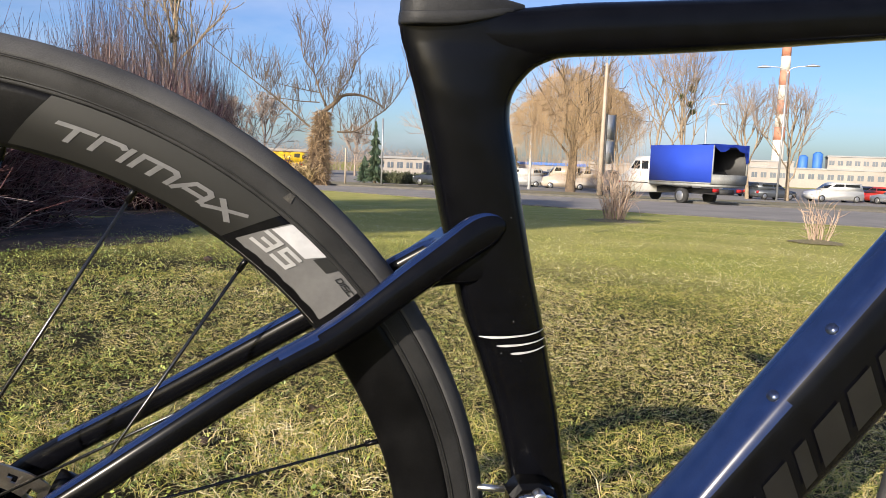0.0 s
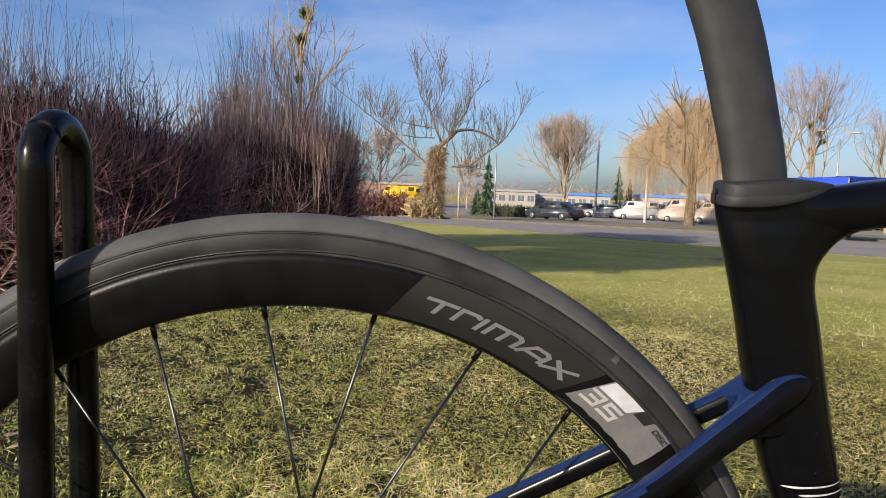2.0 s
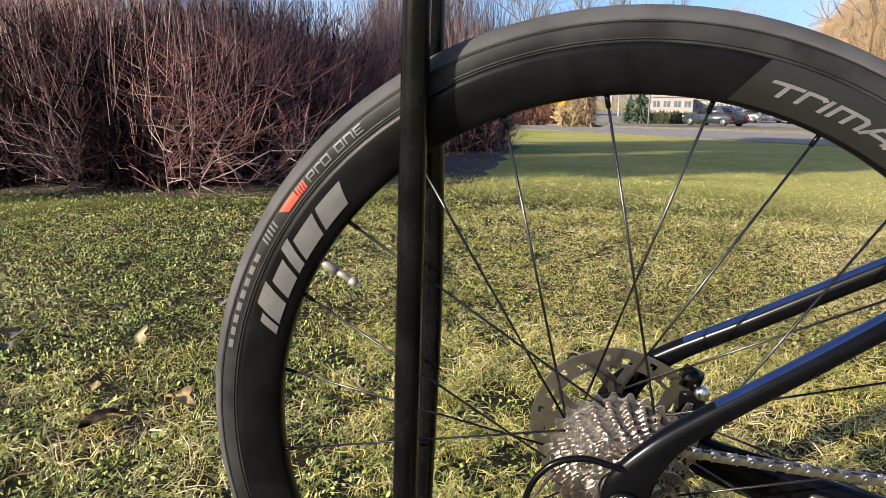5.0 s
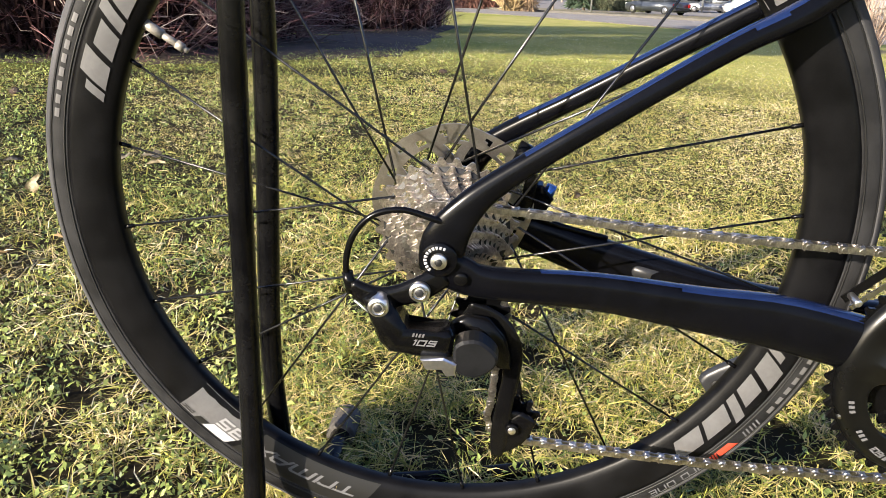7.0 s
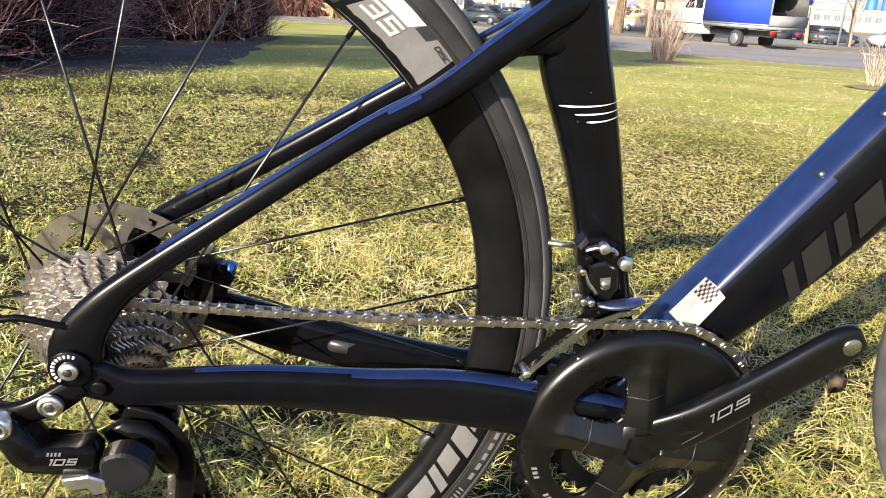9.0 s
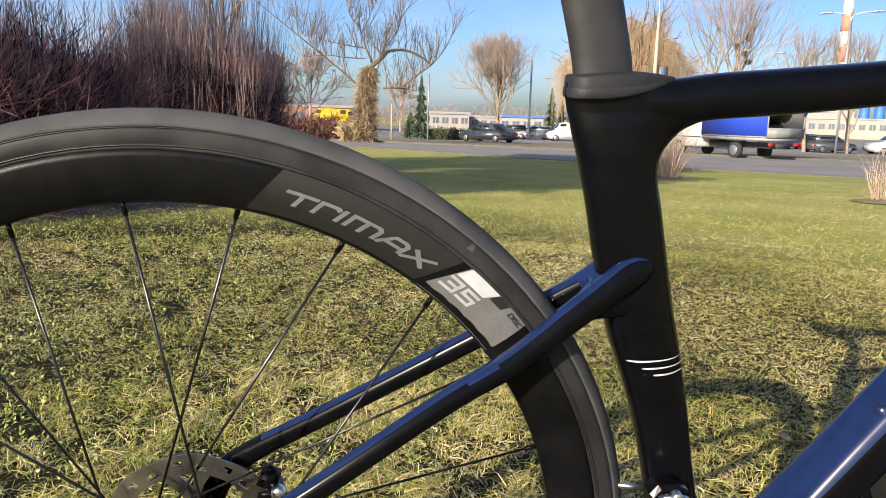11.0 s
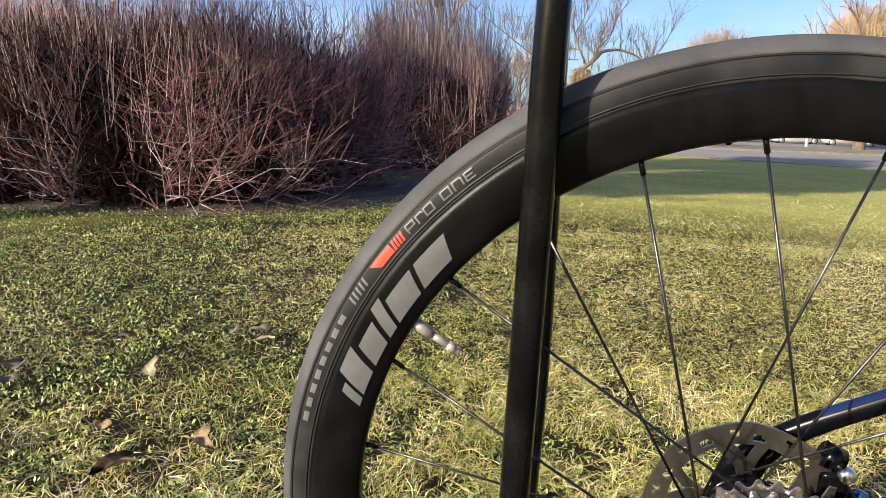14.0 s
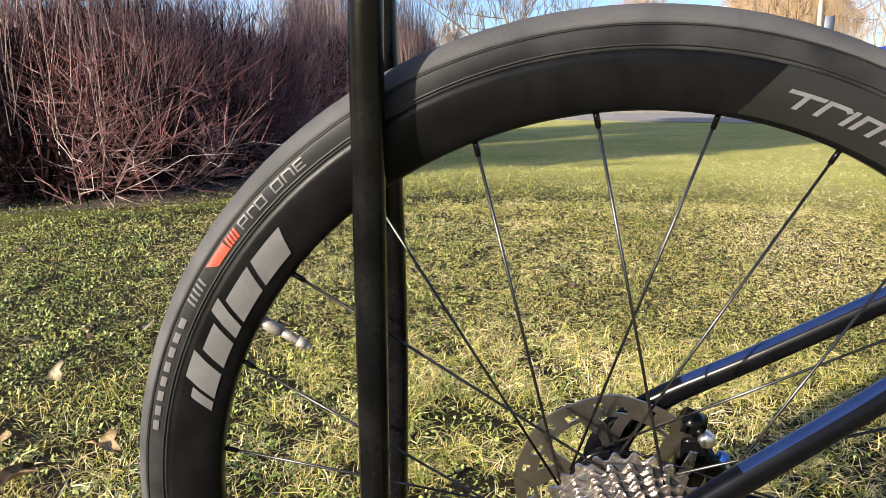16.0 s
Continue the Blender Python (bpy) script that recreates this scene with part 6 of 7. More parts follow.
    ob = tagged(new(name, quick_mesh(name, V, F, M_STEM)), label, "hedge")
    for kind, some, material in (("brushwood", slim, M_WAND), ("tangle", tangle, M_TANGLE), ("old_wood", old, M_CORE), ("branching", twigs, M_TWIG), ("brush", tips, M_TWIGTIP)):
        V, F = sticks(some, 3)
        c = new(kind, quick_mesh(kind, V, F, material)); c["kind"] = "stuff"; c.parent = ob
    return ob


hedge_front = lambda x: 3.55 + 0.30 * (x + 3.2) + 0.08 * math.sin(3.1 * x) 
shrub_row("hedge", 11, (-6.2, -1.55), hedge_front, lambda x: hedge_front(x) + 2.6, lambda x, v: (1.40 + 0.58 * v) * (1 - 0.34 * max(x + 3.1, 0)), 370, 28, "bare red-brown shrub hedge, dense and unclipped", wands=1500, trim=0.55, reach=0.55, shear=0.17)
shrub_row("hedge", 12, (-3.9, -1.0), lambda x: 8.0 + 0.2 * abs(x + 2.3), lambda x: 12.8, lambda x, v: (2.10 + 0.50 * v + 0.15 * math.sin(2 * x) - 0.5 * max(x + 1.7, 0)) * (1 - 0.42 * min(max((-0.245 - x / (8.5 + 4.8 * v)) / 0.05, 0), 1)), 430, 20, "bare red-brown shrub clump behind the hedge", trim=0.0, core_top=0.52, core=11000, wands=1900)
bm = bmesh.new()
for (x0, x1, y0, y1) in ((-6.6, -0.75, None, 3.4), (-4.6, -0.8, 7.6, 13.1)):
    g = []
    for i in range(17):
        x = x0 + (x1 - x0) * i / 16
        # past the hedge's end the sheet follows its shadow's edge, darkening shaded lawn
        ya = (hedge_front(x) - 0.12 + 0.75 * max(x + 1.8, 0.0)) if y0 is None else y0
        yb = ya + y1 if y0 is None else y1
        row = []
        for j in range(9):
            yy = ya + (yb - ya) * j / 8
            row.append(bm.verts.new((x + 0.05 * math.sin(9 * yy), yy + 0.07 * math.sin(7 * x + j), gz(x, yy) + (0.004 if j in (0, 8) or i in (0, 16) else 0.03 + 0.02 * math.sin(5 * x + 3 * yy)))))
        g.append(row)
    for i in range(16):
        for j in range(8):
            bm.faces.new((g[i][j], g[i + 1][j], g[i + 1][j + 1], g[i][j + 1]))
mesh_thing("leaf_litter", bm, M_LITTER, "dark leaf litter under the hedge, run out over its shadow", "leaf litter", "", "stuff")


def small_bush(x, y, h, w, seed, label, canes=70):
    rng = np.random.default_rng(seed)
    st = []
    for _ in range(canes):
        a, sp_ = rng.uniform(0, 2 * np.pi), rng.random() ** 0.7
        q = (x + 0.22 * w * sp_ * np.cos(a), y + 0.22 * w * sp_ * np.sin(a), gz(x, y) - 0.02)
        p, d = bend(rng, q, (0.40 * w * np.cos(a) * sp_, 0.40 * w * np.sin(a) * sp_, 1), h * rng.uniform(0.6, 1.05), 5, 0.10)
        st.append((p, np.array((0.0075, 0.006, 0.0045, 0.0035, 0.002))))
        for _ in range(4):
            j = rng.integers(1, 5)
            b, _d = bend(rng, p[j], d + rng.normal(0, 0.5, 3), h * rng.uniform(0.15, 0.35), 3, 0.2)
            st.append((b, np.array((0.0035, 0.003, 0.0015))))
    V, F = sticks(st, 4)
    ob = tagged(new("bush", quick_mesh("bush", V, F, M_BUSH)), label, "bush")
    bm = bmesh.new()
    c = bm.verts.new((x, y, gz(x, y) + 0.05))
    ring = [bm.verts.new((x + w * (0.7 + 0.1 * math.sin(3 * i)) * math.cos(i * math.pi / 8), y + w * (0.7 + 0.1 * math.cos(2 * i)) * math.sin(i * math.pi / 8), gz(x, y) + 0.012)) for i in range(16)]
    for i in range(16):
        bm.faces.new((ring[i], ring[(i + 1) % 16], c))
    part("mulch", bm, M_DRY, ob, "brown bare soil round its foot")
    return ob


M_BUSH = mat("dry_bush_canes", (0.36, 0.27, 0.20), 0.8, 0, (0.25, 0.17, 0.13), 4, 40, 0.0, island=0.3)
small_bush(4.85, 10.25, 0.92, 0.62, 21, "small bare bush of pale brown canes in the lawn", 60)
small_bush(5.6, 6.6, 0.50, 0.40, 22, "low sparse bush of pale brown canes in the lawn", 22)


# trees
M_BARK = mat("grey_brown_bark", (0.16, 0.115, 0.075), 0.9, 0, (0.09, 0.065, 0.045), 4, 30, 0.6, island=0.2)
M_PALEBARK = mat("pale_bark", (0.30, 0.235, 0.16), 0.9, 0, (0.19, 0.145, 0.10), 4, 30, 0.6, island=0.25)
# paler than near twigs: distance haze mixed into the colour
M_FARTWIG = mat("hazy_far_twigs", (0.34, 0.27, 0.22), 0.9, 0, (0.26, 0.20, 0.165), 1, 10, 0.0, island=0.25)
M_WILLOW = mat("golden_willow_strands", (0.34, 0.235, 0.125), 0.8, 0, (0.27, 0.19, 0.12), 1, 10, 0.0, island=0.3)
M_MISTLE = mat("mistletoe", (0.085, 0.11, 0.035), 0.8, 0, (0.14, 0.15, 0.05), 4, 20, 0.0, island=0.3)
M_SPRUCE = mat("spruce_needles", (0.035, 0.065, 0.040), 0.8, 0, (0.06, 0.085, 0.045), 2, 20, 0.0, island=0.3)
M_IVY = mat("dead_ivy", (0.34, 0.24, 0.14), 0.8, 0, (0.15, 0.10, 0.06), 3, 20, 0.0, island=0.4)


def grow(rng, p, d, length, radius, depth, out, spread=0.55, kids=(2, 4), rise=0.04, thin=0.0, wander=0.14):
    """A branch and what grows on it, gathered into out by depth."""
    k = 6 if depth > 1 else 4
    pts, e = bend(rng, p, d, length, k, wander, rise)
    out.append((pts, np.maximum(np.linspace(radius, radius * 0.55, k), thin)))
    if depth == 0:
        return
    for _ in range(rng.integers(kids[0], kids[1] + 1)):
        t = rng.uniform(0.35, 1.0)
        i = min(int(t * (k - 1)), k - 2)
        q = pts[i] + (pts[i + 1] - pts[i]) * (t * (k - 1) - i)
        dd = (pts[i + 1] - pts[i]) / np.linalg.norm(pts[i + 1] - pts[i]) + rng.normal(0, spread, 3)
        grow(rng, q, dd / np.linalg.norm(dd), length * rng.uniform(0.5, 0.75), radius * 0.5, depth - 1, out, spread, kids, rise, thin, wander)
    grow(rng, pts[-1], e, length * 0.6, radius * 0.55, depth - 1, out, spread, kids, rise, thin, wander)


def bare_tree(x, y, h, trunk_r, seed, label, limbs=6, first=0.3, spread=0.5, lean_out=0.6, depth=3, bark=None, twig=None, thin=0.010, rise=0.05, kids=(2, 3), balls=(), limb_len=0.45):
    """A leafless tree: a tapered trunk, limbs and a crown of fine branches; balls are mistletoe clumps (height share, offset)."""
    rng = np.random.default_rng(seed)
    z0 = gz(x, y) - 0.1
    trunk, _ = bend(rng, (x, y, z0), (rng.normal(0, 0.03), rng.normal(0, 0.03), 1), h * 0.78, 8, 0.035)
    V, F = sticks([(trunk, np.linspace(trunk_r, trunk_r * 0.22, 8))], 9)
    ob = tagged(new("tree", quick_mesh("trunk", V, F, bark or M_BARK, True)), label, "tree")
    big, fine = [], []
    for i in range(limbs):
        t = first + (1 - first) * (i + rng.random()) / limbs
        j = min(int(t * 7), 6)
        q = trunk[j] + (trunk[j + 1] - trunk[j]) * (t * 7 - j)
        a = i * 2.4 + rng.normal(0, 0.4)
        d = np.array((lean_out * math.cos(a), lean_out * math.sin(a), 1.0))
        out = []
        grow(rng, q, d / np.linalg.norm(d), h * limb_len * (1.15 - 0.75 * t), trunk_r * 0.38, depth, out, spread, kids, rise, thin)
        for o in out:
            (big if len(o[0]) > 4 else fine).append(o)
    if big:
        V, F = sticks(big, 5)
        c = new("branching", quick_mesh("branching", V, F, bark or M_BARK, True)); c.parent = ob
    if fine:
        V, F = sticks(fine, 3)
        c = new("crown", quick_mesh("crown", V, F, twig or M_PALEBARK)); c.parent = ob
    for t, dx, s in balls:
        pts = []
        cen = np.array((x + dx, y, z0 + h * t))
        for _ in range(160):
            v = rng.normal(0, 1, 3)
            v /= np.linalg.norm(v)
            pts.append((np.array((cen + v * 0.1 * s, cen + v * s * rng.uniform(0.6, 1))), np.array((0.03, 0.05))))
        V, F = sticks(pts, 3)
        c = new("mistletoe", quick_mesh("mistletoe", V, F, M_MISTLE)); c.parent = ob
        c["label"] = "round dark green mistletoe clump"
    return ob


def pollard(x, y):
    """An old pollarded willow: thick gnarled trunk with dead growth, and long arching limbs."""
    rng = np.random.default_rng(33)
    z0 = gz(x, y)
    trunk = np.array([(x, y, z0 - 0.1), (x - 0.08, y, z0 + 0.7), (x, y, z0 + 1.8), (x + 0.10, y, z0 + 3.0), (x + 0.30, y, z0 + 4.1)])
    V, F = sticks([(trunk, np.array((0.56, 0.40, 0.36, 0.34, 0.22)))], 11)
    ob = tagged(new("tree", quick_mesh("trunk", V, F, M_BARK, True)), "old pollarded bare tree with thick shaggy trunk", "tree")
    limbs, fine = [], []
    # the main limbs, as offsets across and up from the foot, with their thickness
    arms = [([(-0.5, 3.2), (-1.8, 4.5), (-3.0, 5.7), (-4.3, 7.0), (-6.0, 8.7)], 0.085), ([(0.4, 4.6), (0.0, 5.7), (-0.3, 6.9), (-0.9, 8.0), (-1.1, 9.9)], 0.085), ([(0.2, 4.2), (0.9, 5.0), (1.3, 5.5), (2.2, 5.6), (3.1, 5.2), (3.7, 4.6)], 0.15),
            ([(1.0, 3.0), (2.0, 3.1), (3.0, 4.0), (3.7, 4.7), (4.4, 5.9), (4.9, 7.4)], 0.075), ([(0.7, 4.3), (0.9, 5.4), (1.6, 6.6), (1.9, 7.7), (2.3, 8.5)], 0.06), ([(0.0, 4.9), (-1.1, 4.9), (-2.1, 5.0), (-3.3, 4.8)], 0.05), ([(0.0, 5.6), (-1.1, 5.8), (-2.3, 6.1), (-3.4, 6.4)], 0.045), ([(1.4, 3.1), (2.2, 3.0), (3.0, 2.9)], 0.06), ([(-0.2, 6.8), (0.3, 8.2), (0.2, 9.8)], 0.05)]
    for pts, r in arms:
        dep = rng.normal(0, 0.5)
        line = np.array(spline([(x + px, y + dep * i * 0.5, z0 + pz - 0.24 * max(pz - 3.5, 0)) for i, (px, pz) in enumerate(pts)], 4))
        limbs.append((line, np.linspace(r * (0.95 if r > 0.1 else 0.75), r * 0.2, len(line))))
        for _ in range(5 + 6 * len(pts)):
            i = rng.integers(1, len(line))
            out = []
            d = np.array((rng.normal(0, 0.35), rng.normal(0, 0.5), 1.0))
            grow(rng, line[i], d / np.linalg.norm(d), rng.uniform(0.6, 1.7), 0.016, 1, out, 0.4, (3, 5), 0.05, 0.0075, 0.10)
            fine += out
    V, F = sticks(limbs, 6)
    c = new("branching", quick_mesh("branching", V, F, M_BARK, True)); c.parent = ob
    V, F = sticks(fine, 3)
    c = new("crown", quick_mesh("crown", V, F, M_BARK)); c.parent = ob
    sh = []
    for _ in range(2600):
        t = rng.random()
        a = rng.uniform(0, 2 * np.pi)
        r = (0.50 - 0.20 * t) * (1.0 + 0.18 * np.sin(5 * a + 7 * t))
        p = np.array((x + r * np.cos(a) + 0.2 * t * t, y + r * np.sin(a), z0 + 0.1 + 4.0 * t))
        b, _d = bend(rng, p, (np.cos(a) * 0.6, np.sin(a) * 0.6, rng.uniform(-1.6, 0.3)), rng.uniform(0.15, 0.55), 3, 0.3)
        sh.append((b, np.array((0.016, 0.013, 0.006))))
    V, F = sticks(sh, 3)
    c = new("dead_growth", quick_mesh("dead_growth", V, F, M_IVY)); c.parent = ob
    return ob


def pine(x, y, low, high, w, seed):
    """A tall unseen pine, added to shade the far lawn: a bare trunk and a high dense crown of needle sprays."""
    rng = np.random.default_rng(seed)
    z0 = gz(x, y)
    trunk = np.array([(x, y, z0 - 0.1), (x + 0.08, y, z0 + low * 0.5), (x, y + 0.1, z0 + low), (x, y, z0 + high - 0.4)])
    V, F = sticks([(trunk, np.array((0.20, 0.17, 0.14, 0.05)))], 9)
    ob = tagged(new("tree", quick_mesh("trunk", V, F, M_BARK, True)), "unseen tall pine, bare trunk and high dense crown, added to cast shade", "tree")
    limbs, sprays = [], []
    for i in range(60):
        t = (i + rng.random()) / 60
        a = i * 2.4
        reach = w * math.sin(math.pi * (0.15 + 0.75 * t)) ** 0.7 * rng.uniform(0.75, 1.1)
        q = np.array((x, y, z0 + low + (high - low) * t * 0.92))
        b, _d = bend(rng, q, (math.cos(a), math.sin(a), 0.12), reach, 5, 0.12)
        limbs.append((b, np.array((0.05, 0.04, 0.03, 0.02, 0.01))))
        for _ in range(95):
            j = rng.integers(1, 5)
            p = b[j] + rng.normal(0, 0.22, 3)
            v = rng.normal(0, 1, 3) + (0, 0, 0.5)
            sprays.append((np.array((p, p + v / np.linalg.norm(v) * 0.28)), np.array((0.075, 0.012))))
    V, F = sticks(limbs, 5)
    c = new("branching", quick_mesh("branching", V, F, M_BARK, True)); c.parent = ob
    V, F = sticks(sprays, 3)
    c = new("crown", quick_mesh("crown", V, F, M_SPRUCE)); c.parent = ob
    return ob


def weeping_willow(x, y, h, w, seed):
    rng = np.random.default_rng(seed)
    z0 = gz(x, y)
    trunk, _ = bend(rng, (x, y, z0 - 0.1), (0.05, 0, 1), h * 0.42, 6, 0.06)
    V, F = sticks([(trunk, np.linspace(0.40, 0.26, 6))], 9)
    ob = tagged(new("tree", quick_mesh("trunk", V, F, M_BARK, True)), "golden weeping willow with hanging bare strands", "tree")
    big, strands = [], []
    for i in range(13):
        a = i * 2.4
        out = []
        lean = w / h * rng.uniform(0.35, 0.95)
        grow(rng, trunk[rng.integers(3, 6)], (lean * math.cos(a), lean * math.sin(a), 0.95), h * 0.42, 0.10, 2, out, 0.5, (3, 5), 0.02, 0.012)
        big += out
        for p, r in out:
            for _ in range(8):
                q = p[rng.integers(0, len(p))]
                fall = min(q[2] - z0 - 0.8, rng.uniform(0.8, 4.6))
                if fall < 0.6:
                    continue
                off = rng.normal(0, 0.36, 2)
                s = np.array([q, q + (off[0] * 0.6, off[1] * 0.6, -0.10 * fall), q + (off[0], off[1], -0.5 * fall), q + (off[0] * 1.1, off[1] * 1.1, -fall)])
                strands.append((s, np.array((0.0060, 0.0052, 0.0044, 0.003))))
    for _ in range(170):
        # bunches that spill over a rounded, uneven crown and hang down
        a, rad = rng.uniform(0, 2 * np.pi), w * 0.62 * rng.random() ** 0.6
        top = z0 + h * (0.98 - 0.42 * (rad / (w * 0.62)) ** 2) + rng.normal(0, 0.35)
        q = np.array((x + rad * math.cos(a), y + rad * math.sin(a), top))
        fall = min(top - z0 - 1.0, rng.uniform(1.8, 5.2))
        for _ in range(26):
            off, f = rng.normal(0, 0.30, 2), fall * rng.uniform(0.6, 1.0)
            s = np.array([q + (off[0] * 0.2 - 0.5 * math.cos(a), off[1] * 0.2 - 0.5 * math.sin(a), 0.1 * rng.normal()), q + (off[0] * 0.6, off[1] * 0.6, -0.12 * f), q + (off[0], off[1], -0.5 * f), q + (off[0] * 1.15, off[1] * 1.15, -f)])
            strands.append((s, np.array((0.0055, 0.0050, 0.0042, 0.003))))
    V, F = sticks(big, 5)
    c = new("branching", quick_mesh("branching", V, F, M_BARK, True)); c.parent = ob
    V, F = sticks(strands, 3)
    c = new("crown", quick_mesh("crown", V, F, M_WILLOW)); c.parent = ob
    return ob


def spruce(x, y, h, w, seed):
    rng = np.random.default_rng(seed)
    z0 = gz(x, y)
    V, F = sticks([(np.array([(x, y, z0 - 0.1), (x, y, z0 + h * 0.5), (x, y, z0 + h)]), np.array((0.12, 0.07, 0.02)))], 6)
    ob = tagged(new("tree", quick_mesh("trunk", V, F, M_BARK)), "narrow dark green spruce by the road", "tree")
    nd = []
    for _ in range(1500):
        t = rng.random() ** 0.8
        a = rng.uniform(0, 2 * np.pi)
        rad = w * (1 - t) ** 0.8 * rng.uniform(0.15, 1.15) * (0.72 + 0.28 * math.sin(t * 40)) + 0.05
        p = np.array((x, y, z0 + 0.25 + (h - 0.3) * t))
        e = p + np.array((rad * np.cos(a), rad * np.sin(a), -0.25 * rad + rng.normal(0, 0.05)))
        nd.append((np.array((p, (p + e) / 2 + (0, 0, 0.06), e)), np.array((0.03, 0.06, 0.015))))
    V, F = sticks(nd, 3)
    c = new("crown", quick_mesh("crown", V, F, M_SPRUCE)); c.parent = ob
    return ob


def at(az, dist):
    return dist * math.sin(radians(az)), dist * math.cos(radians(az)) - 0.5


# unseen trees, added only to cast shade on the lawn and hedges
pine(-13.3, -3.9, 9.1, 12.0, 2.5, 57)
pine(-11.4, -5.6, 6.8, 9.2, 1.45, 58)
pine(-17.4, -2.4, 10.0, 14.6, 3.2, 59)
pine(-13.8, -2.1, 4.6, 8.9, 2.1, 60)
pollard(*at(1.0, 42))
weeping_willow(*at(20.2, 56), 9.2, 8, 41)
bare_tree(*at(-9.4, 55), 15.5, 0.26, 42, "tall slim bare poplar with mistletoe clumps", 11, 0.25, 0.32, 0.35, 3, M_PALEBARK, M_PALEBARK, 0.016, 0.06, (1, 3), ((0.80, 0.1, 0.5), (0.62, 0.0, 0.4), (0.92, 0.3, 0.5)), 0.34)
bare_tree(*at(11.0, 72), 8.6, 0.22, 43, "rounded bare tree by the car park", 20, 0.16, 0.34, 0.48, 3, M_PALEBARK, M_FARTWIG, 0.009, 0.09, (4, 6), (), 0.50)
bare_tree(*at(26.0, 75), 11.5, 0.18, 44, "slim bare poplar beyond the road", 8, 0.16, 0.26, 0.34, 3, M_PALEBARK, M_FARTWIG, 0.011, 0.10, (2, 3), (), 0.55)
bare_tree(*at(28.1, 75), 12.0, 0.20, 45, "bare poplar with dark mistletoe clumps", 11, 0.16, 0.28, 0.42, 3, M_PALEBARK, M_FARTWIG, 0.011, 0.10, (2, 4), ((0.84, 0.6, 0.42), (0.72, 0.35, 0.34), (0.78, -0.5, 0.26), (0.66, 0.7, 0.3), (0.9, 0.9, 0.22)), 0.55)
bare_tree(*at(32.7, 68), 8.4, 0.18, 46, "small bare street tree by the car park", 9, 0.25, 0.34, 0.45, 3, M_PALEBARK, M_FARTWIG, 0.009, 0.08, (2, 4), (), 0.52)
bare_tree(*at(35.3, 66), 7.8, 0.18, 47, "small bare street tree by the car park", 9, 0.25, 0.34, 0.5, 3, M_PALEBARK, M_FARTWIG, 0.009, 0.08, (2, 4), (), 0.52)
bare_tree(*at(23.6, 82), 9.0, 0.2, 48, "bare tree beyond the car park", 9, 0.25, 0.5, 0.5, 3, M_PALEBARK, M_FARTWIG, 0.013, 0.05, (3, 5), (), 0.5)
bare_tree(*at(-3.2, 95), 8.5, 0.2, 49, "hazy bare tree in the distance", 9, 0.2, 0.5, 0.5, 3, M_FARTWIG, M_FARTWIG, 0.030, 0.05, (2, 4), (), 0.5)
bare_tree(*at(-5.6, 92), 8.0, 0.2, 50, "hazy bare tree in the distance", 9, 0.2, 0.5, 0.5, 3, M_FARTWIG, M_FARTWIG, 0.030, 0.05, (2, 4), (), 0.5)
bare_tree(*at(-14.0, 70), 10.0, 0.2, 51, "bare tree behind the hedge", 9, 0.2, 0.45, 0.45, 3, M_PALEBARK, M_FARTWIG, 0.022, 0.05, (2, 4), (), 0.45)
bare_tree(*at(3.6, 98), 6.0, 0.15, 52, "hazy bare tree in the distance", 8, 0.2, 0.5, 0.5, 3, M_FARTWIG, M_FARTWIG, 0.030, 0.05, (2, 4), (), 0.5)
spruce(*at(5.2, 60), 4.9, 1.0, 53)
spruce(*at(15.0, 95), 6.0, 1.3, 54)
spruce(*at(15.8, 98), 4.6, 1.2, 55)
spruce(*at(4.4, 62), 2.2, 0.9, 56)


def low_hedge(name, az0, az1, dist, h, depth, seed, material, label, n=900):
    rng = np.random.default_rng(seed)
    st = []
    for _ in range(n):
        a, q = rng.uniform(az0, az1), rng.uniform(0, depth)
        x, y = at(a, dist + q)
        p, d = bend(rng, (x, y, gz(x, y)), (rng.normal(0, 0.35), rng.normal(0, 0.35), 1), h * rng.uniform(0.6, 1.05), 4, 0.2)
        st.append((p, np.array((0.04, 0.035, 0.03, 0.02))))
        for _ in range(3):
            b, _d = bend(rng, p[rng.integers(1, 4)], rng.normal(0, 1, 3) + (0, 0, 0.5), h * 0.3, 3, 0.2)
            st.append((b, np.array((0.03, 0.026, 0.016))))
    V, F = sticks(st, 3)
    return tagged(new(name, quick_mesh(name, V, F, material)), label, "hedge")


M_RUSSET = mat("russet_hedge", (0.17, 0.075, 0.055), 0.8, 0, (0.12, 0.055, 0.04), 1, 10, 0.0, island=0.35)
M_EVERGREEN = mat("dull_evergreen", (0.055, 0.07, 0.035), 0.8, 0, (0.085, 0.085, 0.045), 1, 10, 0.0, island=0.35)
M_STRAWSHRUB = mat("straw_shrub", (0.36, 0.27, 0.13), 0.8, 0, (0.26, 0.19, 0.10), 1, 10, 0.0, island=0.3)
low_hedge("hedge", -7.6, -1.0, 45, 1.35, 2.0, 61, M_RUSSET, "low russet clipped hedge before the road", 900)
low_hedge("hedge", 5.6, 9.6, 64, 0.95, 1.5, 62, M_EVERGREEN, "low dull green hedge by the car park", 900)
low_hedge("hedge", -0.6, 0.4, 41.5, 1.2, 0.8, 63, M_STRAWSHRUB, "straw-coloured shrub at the foot of the tree", 160)
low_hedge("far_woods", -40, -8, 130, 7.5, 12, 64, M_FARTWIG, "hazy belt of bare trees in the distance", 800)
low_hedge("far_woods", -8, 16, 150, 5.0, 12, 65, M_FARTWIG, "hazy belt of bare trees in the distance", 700)
